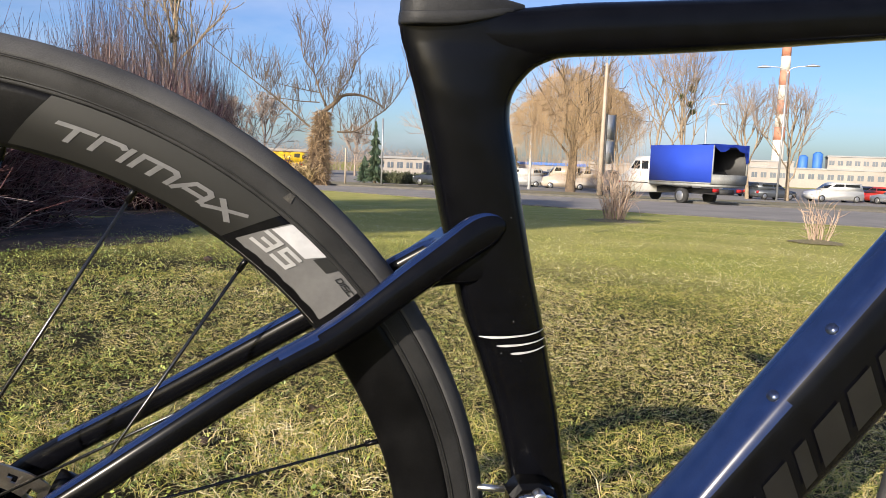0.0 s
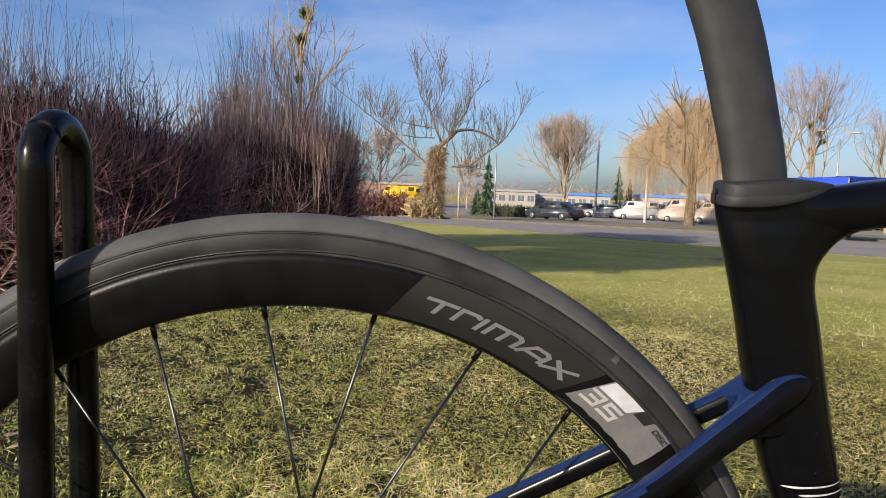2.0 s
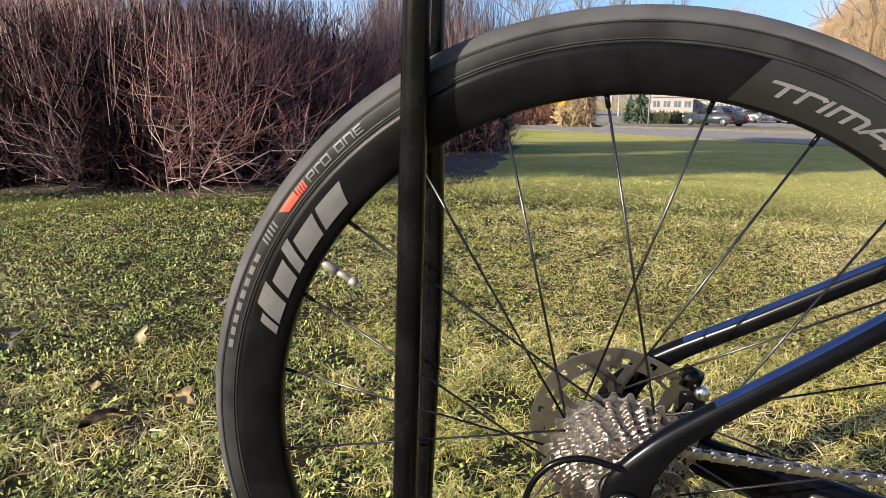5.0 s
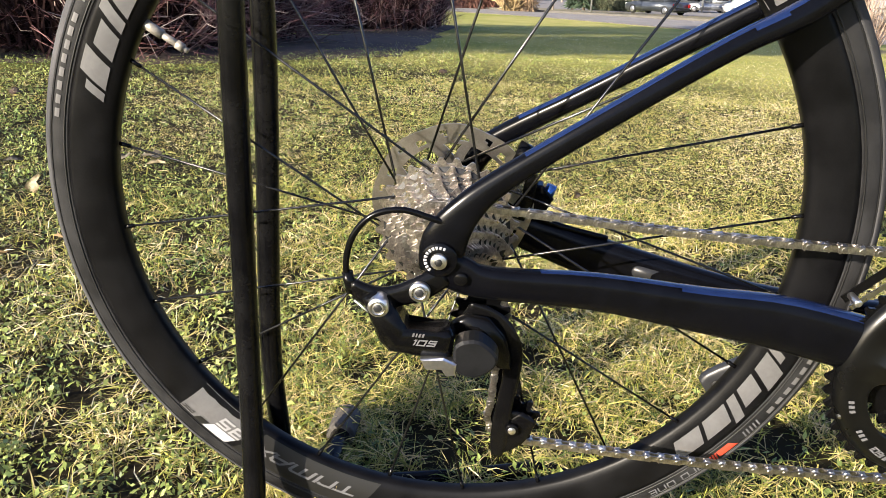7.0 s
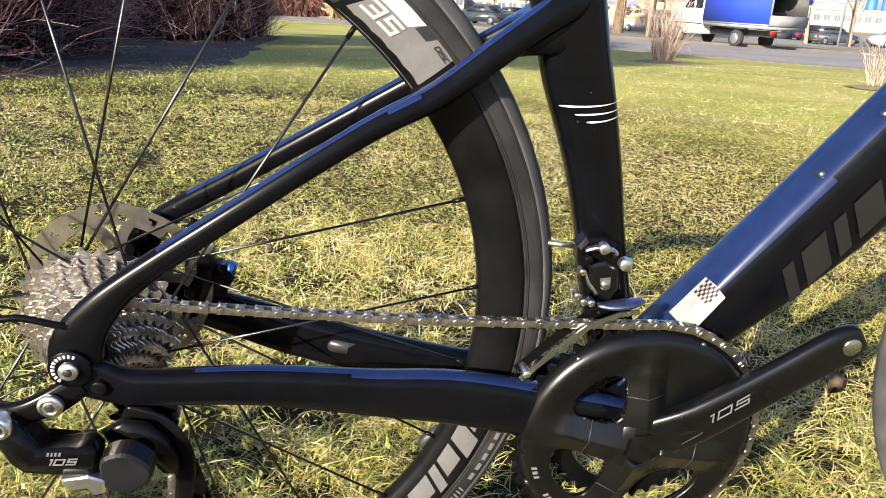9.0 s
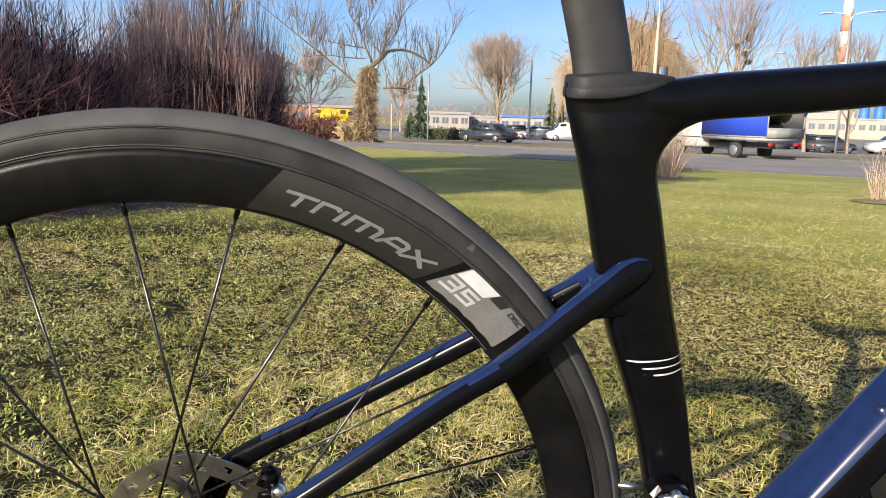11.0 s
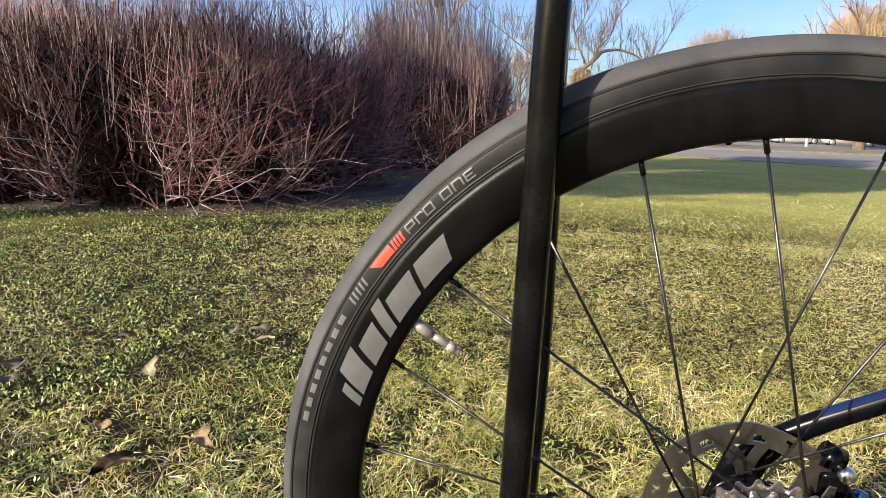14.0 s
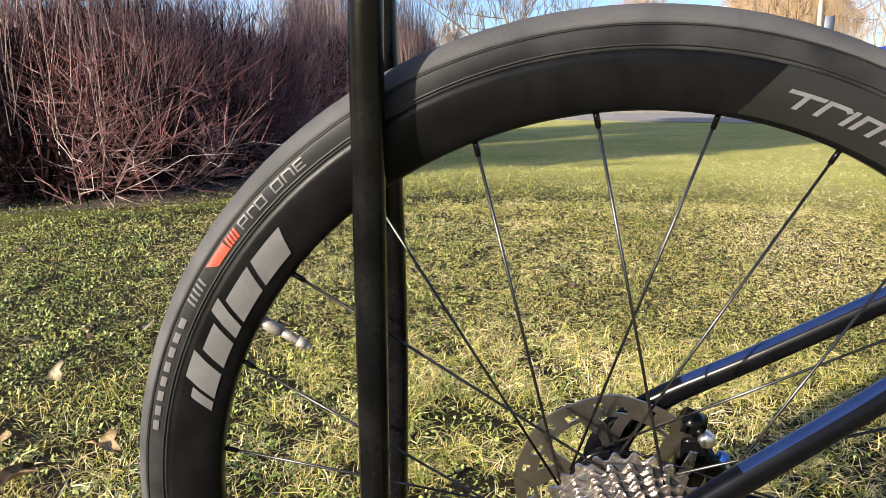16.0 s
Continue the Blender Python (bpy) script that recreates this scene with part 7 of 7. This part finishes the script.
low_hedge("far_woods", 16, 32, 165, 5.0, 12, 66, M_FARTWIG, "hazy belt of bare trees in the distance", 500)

# ---- beyond the road: vehicles, lamps, buildings ----
M_GLASS = mat("dark_car_glass", (0.012, 0.014, 0.017), 0.08, 0, (0.016, 0.018, 0.02), 3)
M_TYREFAR = mat("car_tyre", (0.02, 0.02, 0.02), 0.8, 0, (0.03, 0.03, 0.03), 8)
M_HUBCAP = mat("wheel_alloy", (0.45, 0.45, 0.46), 0.35, 0.8, (0.35, 0.35, 0.36), 8)
M_LAMPRED = mat("red_tail_lens", (0.45, 0.015, 0.012), 0.2, 0, (0.35, 0.01, 0.01), 10)
M_LENS = mat("clear_lens", (0.75, 0.75, 0.75), 0.15, 0.2, (0.65, 0.65, 0.66), 10)
M_PLASTIC = mat("black_trim_plastic", (0.025, 0.025, 0.027), 0.6, 0, (0.035, 0.035, 0.036), 6)
paints = {}


def paint(name, c, metal=0.0):
    if name not in paints:
        paints[name] = mat(name, c, 0.32, metal, [q * 0.9 for q in c], 1.5, 40, 0.0, 0.6)
    return paints[name]


M_WHITE = paint("white_car_paint", (0.50, 0.50, 0.49))
M_TARP = mat("blue_tarpaulin", (0.012, 0.050, 0.42), 0.8, 0, (0.010, 0.045, 0.40), 1.2, 20, 0.2)
M_STEELGREY = mat("grey_bed_steel", (0.30, 0.31, 0.30), 0.6, 0.2, (0.22, 0.22, 0.21), 2, 20)


def profile_body(pts, half, tuck=0.0, n=1):
    """A side profile (x, z) given width along y, its upper corners drawn in a little."""
    bm = bmesh.new()
    zs = [p[1] for p in pts]
    lo, hi = min(zs), max(zs)
    loops = []
    for s, k in ((-1, 0.90), (-1, 1.0), (1, 1.0), (1, 0.90)):
        cx = sum(p[0] for p in pts) / len(pts)
        loops.append([Vector((cx + (x - cx) * (0.985 if k < 1 else 1), s * (half * (1 if k == 1 else 1.0) - (0.05 if k == 1 else 0)) * (1 - tuck * (z - lo) / (hi - lo)) if k == 1 else s * half * (1 - tuck * (z - lo) / (hi - lo)), z)) for x, z in pts])
    loops = [loops[0], loops[3]]
    rings(bm, loops)
    bmesh.ops.bevel(bm, geom=bm.edges[:], offset=0.04, segments=2, affect="EDGES", clamp_overlap=True)
    return bm


def wheel_far(parent, x, y, r=0.31, w=0.2):
    s = 1 if y > 0 else -1
    t = part("wheel", disc_y(r, y - s * w, y, x, r, 20), M_TYREFAR, parent)
    part("rim", disc_y(r * 0.62, y - s * 0.02, y + s * 0.012, x, r, 14), M_HUBCAP, t)


def flat_panel(pts, y, parent, name, material, thick=0.012):
    s = 1 if y > 0 else -1
    return part(name, plate_y(pts, y - s * thick, y + s * 0.004), material, parent, "", False)


def car(az, dist, heading, length, width, height, colour, label, kind="hatch"):
    """A parked car, its nose along +x, turned by heading degrees."""
    x, y = at(az, dist)
    e = base("car", pose(x, y, gz(x, y) + 0.02, 0, 0, heading), label, "car", "vehicles beyond the road")
    L, H, W = length, height, width / 2
    belt = H * 0.60
    lower = [(-L / 2, 0.30), (-L / 2 - 0.02, 0.62), (-L / 2 + 0.05, belt), (L / 2 - 0.95, belt), (L / 2 - 0.15, belt * 0.82), (L / 2, 0.55), (L / 2 - 0.04, 0.28), (L / 2 - 0.3, 0.20), (-L / 2 + 0.2, 0.20)]
    part("body", profile_body(lower, W, 0.03), colour, e)
    back = {"hatch": 0.10, "wagon": 0.06, "van": 0.04, "sedan": 0.75}[kind]
    nose = {"hatch": 1.25, "wagon": 1.3, "van": 0.85, "sedan": 1.35}[kind]
    cab = [(-L / 2 + back, belt - 0.03), (-L / 2 + back + (0.55 if kind == "sedan" else 0.22 if kind != "van" else 0.05), H - 0.02), (0.0, H), (L / 2 - nose - 0.75 * (0.6 if kind == "van" else 1), H - 0.04), (L / 2 - nose + 0.15, belt - 0.03)]
    part("cabin", profile_body(cab, W * 0.95, 0.14), colour, e)
    # side glass, windscreen, rear window
    for s in (-1, 1):
        yy = s * (W * 0.95 * 0.93)
        zz0, zz1 = belt + 0.03, H - 0.14
        if kind == "van":
            flat_panel([(L / 2 - nose - 0.95, zz0), (L / 2 - nose - 0.12, zz0), (L / 2 - nose - 0.45, zz1), (L / 2 - nose - 0.95, zz1)], yy, e, "side_window", M_GLASS)
            flat_panel([(-L / 2 + 0.25, zz0), (-L / 2 + 0.25, zz1), (-L / 2 + 0.95, zz1), (-L / 2 + 0.95, zz0)], yy, e, "side_window", M_GLASS)
        else:
            xa, xb = cab[0][0] + 0.28, cab[-1][0] - 0.22
            mid = (xa + xb) / 2
            flat_panel([(xa, zz0), (mid - 0.05, zz0), (mid - 0.05, zz1), (cab[1][0] + 0.22, zz1)], yy, e, "side_window", M_GLASS)
            flat_panel([(mid + 0.05, zz0), (xb, zz0), (cab[3][0] - 0.02, zz1), (mid + 0.05, zz1)], yy, e, "side_window", M_GLASS)
        for xx in (-L / 2 + 0.72, L / 2 - 0.82):
            wheel_far(e, xx, s * (W + 0.005))
        part("tail_light", box(-L / 2 - 0.04, -L / 2 + 0.06, s * (W - 0.22), s * (W - 0.04), belt - 0.32, belt - 0.10), M_LAMPRED, e)
        part("headlight", box(L / 2 - 0.22, L / 2 - 0.03, s * (W - 0.34), s * (W - 0.05), 0.58, 0.70, None, 0.02), M_LENS, e)
    a, b = cab[0], cab[1]
    part("rear_window", box(-0.012, 0.012, -W * 0.72, W * 0.72, -0.16, 0.2), M_GLASS, e).matrix_basis = pose((a[0] + b[0]) / 2 - 0.025, 0, (a[1] + b[1]) / 2 + 0.04, 0, math.degrees(math.atan2(b[0] - a[0], b[1] - a[1])), 0)
    a, b = cab[4], cab[3]
    part("windscreen", box(-0.012, 0.012, -W * 0.74, W * 0.74, -0.24, 0.24), M_GLASS, e).matrix_basis = pose((a[0] + b[0]) / 2 + 0.03, 0, (a[1] + b[1]) / 2 + 0.02, 0, math.degrees(math.atan2(b[0] - a[0], b[1] - a[1])), 0)
    part("bumper", box(-L / 2 - 0.05, -L / 2 + 0.12, -W + 0.06, W - 0.06, 0.26, 0.46, None, 0.03), M_PLASTIC, e)
    return e


def tipper(az, dist, heading):
    """A white crew-cab lorry with a blue tarpaulin body, open at the rear."""
    x, y = at(az, dist)
    e = base("truck", pose(x, y, gz(x, y) + 0.02, 0, 0, heading), "white crew-cab truck with a blue tarpaulin body", "truck", "vehicles beyond the road")
    part("chassis", box(-2.95, 2.6, -0.42, 0.42, 0.48, 0.72), M_PLASTIC, e)
    cab = [(0.95, 0.42), (0.95, 1.95), (1.15, 2.12), (2.05, 2.10), (2.55, 1.42), (3.05, 1.15), (3.12, 0.60), (3.05, 0.36)]
    cabin = part("cab", profile_body(cab, 0.98, 0.08), M_WHITE, e, "white crew cab")
    for s in (-1, 1):
        yy = s * 0.925
        flat_panel([(1.10, 1.36), (1.55, 1.36), (1.55, 1.90), (1.10, 1.90)], yy, cabin, "side_window", M_GLASS)
        flat_panel([(1.68, 1.36), (2.42, 1.36), (2.02, 1.90), (1.68, 1.90)], yy, cabin, "side_window", M_GLASS)
        flat_panel([(1.00, 0.80), (3.0, 0.80), (3.0, 0.88), (1.00, 0.88)], s * 0.955, cabin, "trim_strip", M_PLASTIC)
        wheel_far(e, 2.45, s * 0.98, 0.36, 0.24)
        wheel_far(e, -1.15, s * 0.98, 0.36, 0.24)
        part("tail_light", box(-3.02, -2.96, s * 0.55, s * 0.88, 0.60, 0.74), M_LAMPRED, e)
        part("mudguard", box(-1.62, -0.68, s * 0.70, s * 0.99, 0.74, 0.80, None, 0.02), M_PLASTIC, e)
    part("windscreen", box(-0.012, 0.012, -0.80, 0.80, -0.36, 0.36), M_GLASS, cabin).matrix_basis = pose(2.34, 0, 1.78, 0, -36, 0)
    part("bed", box(-3.0, 0.85, -1.03, 1.03, 0.80, 0.94, None, 0.02), M_STEELGREY, e, "grey load bed")
    for s in (-1, 1):
        part("drop_side", box(-3.0, 0.85, s * 1.00, s * 1.04, 0.94, 1.02), M_STEELGREY, e)
    tarp = part("tarpaulin", box(-3.0, 0.85, -1.06, -1.03, 1.00, 2.62, None, 0.01), M_TARP, e, "blue tarpaulin side with a small red mark")
    part("tarpaulin_side", box(-3.0, 0.85, 1.03, 1.06, 1.00, 2.62, None, 0.01), M_TARP, e)
    part("tarpaulin_front", box(0.82, 0.87, -1.05, 1.05, 1.00, 2.62, None, 0.01), M_TARP, e)
    bm = bmesh.new()
    g = []
    for i in range(14):
        row = []
        for j in range(6):
            xx, yy = 0.87 - 3.9 * i / 13, -1.06 + 2.12 * j / 5
            sag = 0.06 * math.sin(i * 1.9 + j) * (1 if i > 8 else 0.25)
            row.append(bm.verts.new((xx, yy, 2.62 + sag)))
        g.append(row)
    for i in range(13):
        for j in range(5):
            bm.faces.new((g[i][j], g[i + 1][j], g[i + 1][j + 1], g[i][j + 1]))
    bmesh.ops.solidify(bm, geom=bm.faces[:], thickness=0.03)
    part("tarpaulin_roof", bm, M_TARP, e, "sagging blue tarpaulin roof")
    # gathered flap hanging over the open rear
    bm = bmesh.new()
    up, lo = [], []
    for i in range(12):
        yy = -1.05 + 2.1 * i / 11
        up.append(bm.verts.new((-3.04 + 0.03 * math.sin(i * 2.2), yy, 2.66)))
        lo.append(bm.verts.new((-3.10 + 0.06 * math.sin(i * 2.2 + 0.8), yy, 2.44 - 0.12 * math.sin(i * 0.9) - (0.5 if i < 2 else 0))))
    for i in range(11):
        bm.faces.new((lo[i], lo[i + 1], up[i + 1], up[i]))
    bmesh.ops.solidify(bm, geom=bm.faces[:], thickness=0.02)
    part("rolled_flap", bm, M_TARP, e, "gathered flap over the open rear")
    # added black panels stand for the deep shade inside the tarpaulin
    part("shade_panel_side", box(-2.96, 0.78, -1.0, -0.98, 1.02, 2.58), M_PLASTIC, e)
    part("shade_panel_roof", box(-2.96, 0.78, -0.98, 0.98, 2.50, 2.53), M_PLASTIC, e)
    part("shade_panel_front", box(0.78, 0.80, -1.0, 1.0, 1.02, 2.58), M_PLASTIC, e, "black panel standing for the shade inside the tarpaulin")
    part("shade_panel_far", box(-2.9, 0.78, 0.98, 1.0, 1.02, 2.58), M_PLASTIC, e)
    for xx in (-3.0, -1.85):
        for s in (-1, 1):
            part("post", box(xx - 0.03, xx + 0.03, s * 1.02 - 0.03, s * 1.02 + 0.03, 0.94, 2.60), M_STEELGREY, e)
    part("load", box(-2.2, -1.0, -0.9, 0.5, 0.95, 1.5, None, 0.12), M_PLASTIC, e)
    part("tailboard", box(-3.05, -3.0, -1.03, 1.03, 0.94, 1.36, None, 0.01), M_STEELGREY, e, "grey tailboard")
    bm = plate_y([(-0.62, 1.98), (-0.32, 1.98), (-0.47, 1.68)], -1.068, -1.074)
    part("red_mark", bm, M_LAMPRED, tarp, "", False)
    part("white_mark", plate_y([(-0.24, 1.72), (-0.10, 1.72), (-0.10, 1.92), (-0.24, 1.92)], -1.068, -1.074), M_LENS, tarp, "", False)
    return e


tipper(28.1, 36.8, 106)
M_SILVERCAR = paint("silver_car_paint", (0.42, 0.43, 0.45), 0.5)
M_GREYCAR = paint("dark_grey_car_paint", (0.075, 0.085, 0.10), 0.4)
M_NAVY = paint("dark_blue_car_paint", (0.02, 0.03, 0.07), 0.3)
M_RED = paint("red_car_paint", (0.40, 0.03, 0.02))
M_BEIGE = paint("beige_van_paint", (0.40, 0.34, 0.28))
M_YELLOW = paint("yellow_van_paint", (0.80, 0.52, 0.02))
car(16.35, 76, 175, 4.3, 1.8, 1.85, M_WHITE, "white panel van in the car park", "van")
car(13.7, 79, 178, 4.3, 1.75, 1.45, M_SILVERCAR, "silver estate car in the car park", "wagon")
car(12.2, 80, 100, 4.0, 1.7, 1.45, M_GREYCAR, "dark grey car in the car park", "hatch")
car(18.4, 84, 95, 4.2, 1.75, 1.6, M_NAVY, "dark blue car in the car park", "hatch")
car(19.4, 74, 170, 3.9, 1.9, 2.2, M_BEIGE, "beige van with a covered load", "van")
car(21.8, 72, 175, 4.6, 1.9, 2.0, M_BEIGE, "beige minibus in the car park", "van")
car(10.3, 57, 128, 4.5, 1.78, 1.42, M_GREYCAR, "dark grey saloon car on the road", "sedan")
car(-1.6, 84, 150, 5.2, 2.0, 2.6, M_YELLOW, "yellow delivery van behind the low hedge", "van")
car(34.2, 70, 12, 4.4, 1.75, 1.45, M_GREYCAR, "grey estate car in the car park", "wagon")
car(38.1, 73, 175, 4.7, 1.85, 1.70, M_WHITE, "white estate car in the car park", "wagon")
car(32.4, 78, 100, 4.1, 1.75, 1.45, M_NAVY, "dark blue car in the car park", "hatch")
car(39.8, 80, 100, 4.1, 1.75, 1.45, M_NAVY, "dark blue car in the car park", "hatch")
car(40.8, 78, 95, 4.1, 1.75, 1.45, M_RED, "dark red car in the car park", "hatch")
car(41.9, 74, 100, 4.1, 1.75, 1.45, M_SILVERCAR, "silver car in the car park", "hatch")
car(43.2, 74, 90, 4.1, 1.75, 1.45, M_GREYCAR, "dark grey car in the car park", "hatch")

M_CONCRETE = mat("pale_concrete_pole", (0.40, 0.33, 0.26), 0.85, 0, (0.32, 0.265, 0.21), 2, 30, 0.2)
M_GALV = mat("galvanised_steel", (0.42, 0.43, 0.44), 0.45, 0.6, (0.34, 0.35, 0.36), 3)


def street_lamp(az, dist, h, arms, r=0.13, material=None, label="tall pale concrete street lamp", arm_len=1.9, rise=1.35):
    x, y = at(az, dist)
    e = base("street_lamp", pose(x, y, gz(x, y), 0, 0, -az), label, "street lamp", "street lamps")
    part("pole", tube([(0, 0, -0.1), (0, 0, h * 0.5), (0, 0, h)], r, 10, 1, None) if not r > 0.1 else loft([(0, 0, -0.1, r * 1.25, r * 1.25), (0, 0, h * 0.5, r, r), (0, 0, h, r * 0.62, r * 0.62)], 10, 2.0, 1), material or M_CONCRETE, e)
    for s in arms:
        part("arm", tube([(0, 0, h - 0.1), (s * 0.10 * arm_len, 0, h + rise * 0.55), (s * 0.5 * arm_len, 0, h + rise * 0.93), (s * arm_len, 0, h + rise)], 0.035, 8, 4), M_GALV, e)
        part("lamp_head", loft([(s * (arm_len - 0.1), 0, h + rise, 0.05, 0.10), (s * (arm_len + 0.35), 0, h + rise + 0.03, 0.10, 0.16), (s * (arm_len + 0.8), 0, h + rise - 0.02, 0.04, 0.08)], 12), M_GALV, e)
    return e


street_lamp(22.4, 45, 7.7, (-1,), 0.125, None, "tall pale concrete street lamp", 0.9, 1.35)
street_lamp(34.65, 61, 9.4, (-1, 1), 0.075, M_GALV, "tall steel street lamp with two arms", 1.3, 0.5)
street_lamp(13.4, 78, 8.0, (-1,), 0.10, M_GALV, "tall steel street lamp", 0.9, 0.5)
street_lamp(29.6, 70, 7.6, (1,), 0.08, M_GALV, "tall steel street lamp", 0.9, 0.5)
street_lamp(5.75, 52, 4.6, (), 0.055, M_GALV, "plain pale concrete post")
street_lamp(17.05, 62, 5.6, (), 0.11, M_LENS, "plain white metal post by the road")
street_lamp(3.0, 50, 2.4, (), 0.06, M_CONCRETE, "short weathered wooden post by the road")
# road sign seen from behind
x, y = at(22.95, 44.5)
sign = base("road_sign", pose(x, y, gz(x, y), 0, 0, 28), "grey back of a tall road sign on two posts", "road sign")
for s in (-1, 1):
    part("post", tube([(s * 0.38, 0, -0.1), (s * 0.38, 0, 2.3), (s * 0.38, 0, 4.75)], 0.05, 8, 1), M_PLASTIC, sign)
part("panel", box(-0.36, 0.36, -0.03, 0.03, 1.9, 3.2, None, 0.01), M_GALV, sign)
part("panel", box(-0.36, 0.36, -0.03, 0.03, 3.3, 4.7, None, 0.01), M_GALV, sign)

M_BRICKRED = mat("red_chimney_paint", (0.48, 0.22, 0.15), 0.8, 0, (0.42, 0.18, 0.12), 0.2, 4)
M_CHIMWHITE = mat("white_chimney_paint", (0.62, 0.57, 0.53), 0.8, 0, (0.52, 0.47, 0.43), 0.2, 4)
x, y = at(34.35, 260)
ch = base("chimney", pose(x, y, -1.25), "tall factory chimney with red and white bands", "chimney")
z0, hz = 0.0, 53.5
edges = [0, 14, 18, 22, 26.5, 31, 35.5, 40, 44.5, 49, 53.5]
for i, (a, b) in enumerate(zip(edges, edges[1:])):
    ra, rb = 1.85 - 0.6 * a / hz, 1.85 - 0.6 * b / hz
    bm = bmesh.new()
    rings(bm, [[Vector((r * math.cos(2 * math.pi * j / 24), r * math.sin(2 * math.pi * j / 24), z)) for j in range(24)] for r, z in ((ra, a), (rb, b))])
    part("band", bm, M_BRICKRED if i % 2 == 1 else M_CHIMWHITE, ch)
bm = bmesh.new()
rings(bm, [[Vector((r * math.cos(2 * math.pi * j / 24), r * math.sin(2 * math.pi * j / 24), z)) for j in range(24)] for r, z in ((1.40, 52.4), (1.40, 53.8))])
part("crown_ring", bm, M_BRICKRED, ch)

M_PALEWALL = mat("pale_rendered_wall", (0.33, 0.30, 0.27), 0.85, 0, (0.27, 0.24, 0.22), 0.15, 3)
M_ROOFGREY = mat("grey_flat_roof", (0.30, 0.30, 0.30), 0.9, 0, (0.24, 0.24, 0.24), 0.3, 4)
M_WINDOW = mat("far_window_glass", (0.09, 0.11, 0.14), 0.15, 0, (0.13, 0.15, 0.18), 0.3)
M_BLUEROOF = mat("blue_canopy", (0.03, 0.12, 0.48), 0.6, 0, (0.04, 0.15, 0.40), 0.4, 5)
M_BRICKWALL = mat("dull_brick_wall", (0.36, 0.20, 0.15), 0.9, 0, (0.28, 0.16, 0.12), 0.4, 8)


def hall(az, dist, w, d, h, turn, label, wall=None, rows=1, per=12, win_h=1.0, roof=None, name="building"):
    """A flat-roofed building with rows of windows on its front."""
    x, y = at(az, dist)
    e = base(name, pose(x, y, gz(x, y), 0, 0, -az + turn), label, "building", "buildings beyond the car park")
    wm = wall or M_PALEWALL
    part("wall", box(-w / 2, w / 2, 0, d, 0, h), wm, e, "", False)
    part("roof", box(-w / 2 - 0.2, w / 2 + 0.2, -0.2, d + 0.2, h, h + 0.35), roof or M_ROOFGREY, e, "", False)
    for r in range(rows):
        z = h * (r + 0.62) / rows - win_h / 2
        for i in range(per):
            xx = -w / 2 + w * (i + 0.5) / per
            ww = w / per * 0.62
            win = part("window", box(xx - ww / 2, xx + ww / 2, -0.06, 0.05, z, z + win_h), M_WINDOW, e, "", False)
            part("frame", box(xx - 0.04, xx + 0.04, -0.09, -0.05, z, z + win_h), M_PALEWALL, win, "", False)
    return e


hall(37.5, 190, 44, 14, 4.2, 6, "long white industrial building with a row of windows", None, 1, 22, 1.2)
hall(40.6, 205, 22, 12, 7.6, 6, "white upper storey of an industrial building", None, 2, 12, 1.1)
hall(33.4, 195, 14, 10, 5.8, 6, "low white industrial building", None, 1, 8, 1.2)
for az, h in ((36.0, 7.2), (36.9, 8.0)):
    x, y = at(az, 198)
    t = base("tank", pose(x, y, gz(x, y)), "blue cylindrical storage tank", "tank", "tanks by the factory")
    bm = bmesh.new()
    rings(bm, [[Vector((r * math.cos(2 * math.pi * j / 20), r * math.sin(2 * math.pi * j / 20), z)) for j in range(20)] for r, z in ((1.1, 0), (1.1, h), (0.5, h + 0.5))])
    part("shell", bm, M_BLUEROOF, t)
hall(7.0, 118, 7.5, 5, 2.6, 4, "low white building behind the hedge", None, 1, 5, 0.9)
hall(9.6, 125, 6.0, 5, 2.2, 0, "low pale building behind the hedge", None, 1, 4, 0.8)
hall(12.8, 104, 6.0, 4, 2.3, 0, "market stall with a blue canopy", None, 1, 4, 0.8, M_BLUEROOF)
hall(18.6, 100, 9.0, 4, 2.4, 0, "market stall with a blue canopy", None, 1, 5, 0.8, M_BLUEROOF)
hall(22.8, 104, 12.0, 5, 2.8, 0, "low pale shed beyond the car park", None, 1, 6, 0.8)
hall(27.5, 150, 18.0, 8, 3.4, 0, "low pale building beyond the car park", None, 1, 10, 0.9)
hall(-3.4, 105, 16.0, 6, 2.9, 0, "long low brick building behind the low hedge", M_BRICKWALL, 1, 8, 0.8, M_PALEWALL)
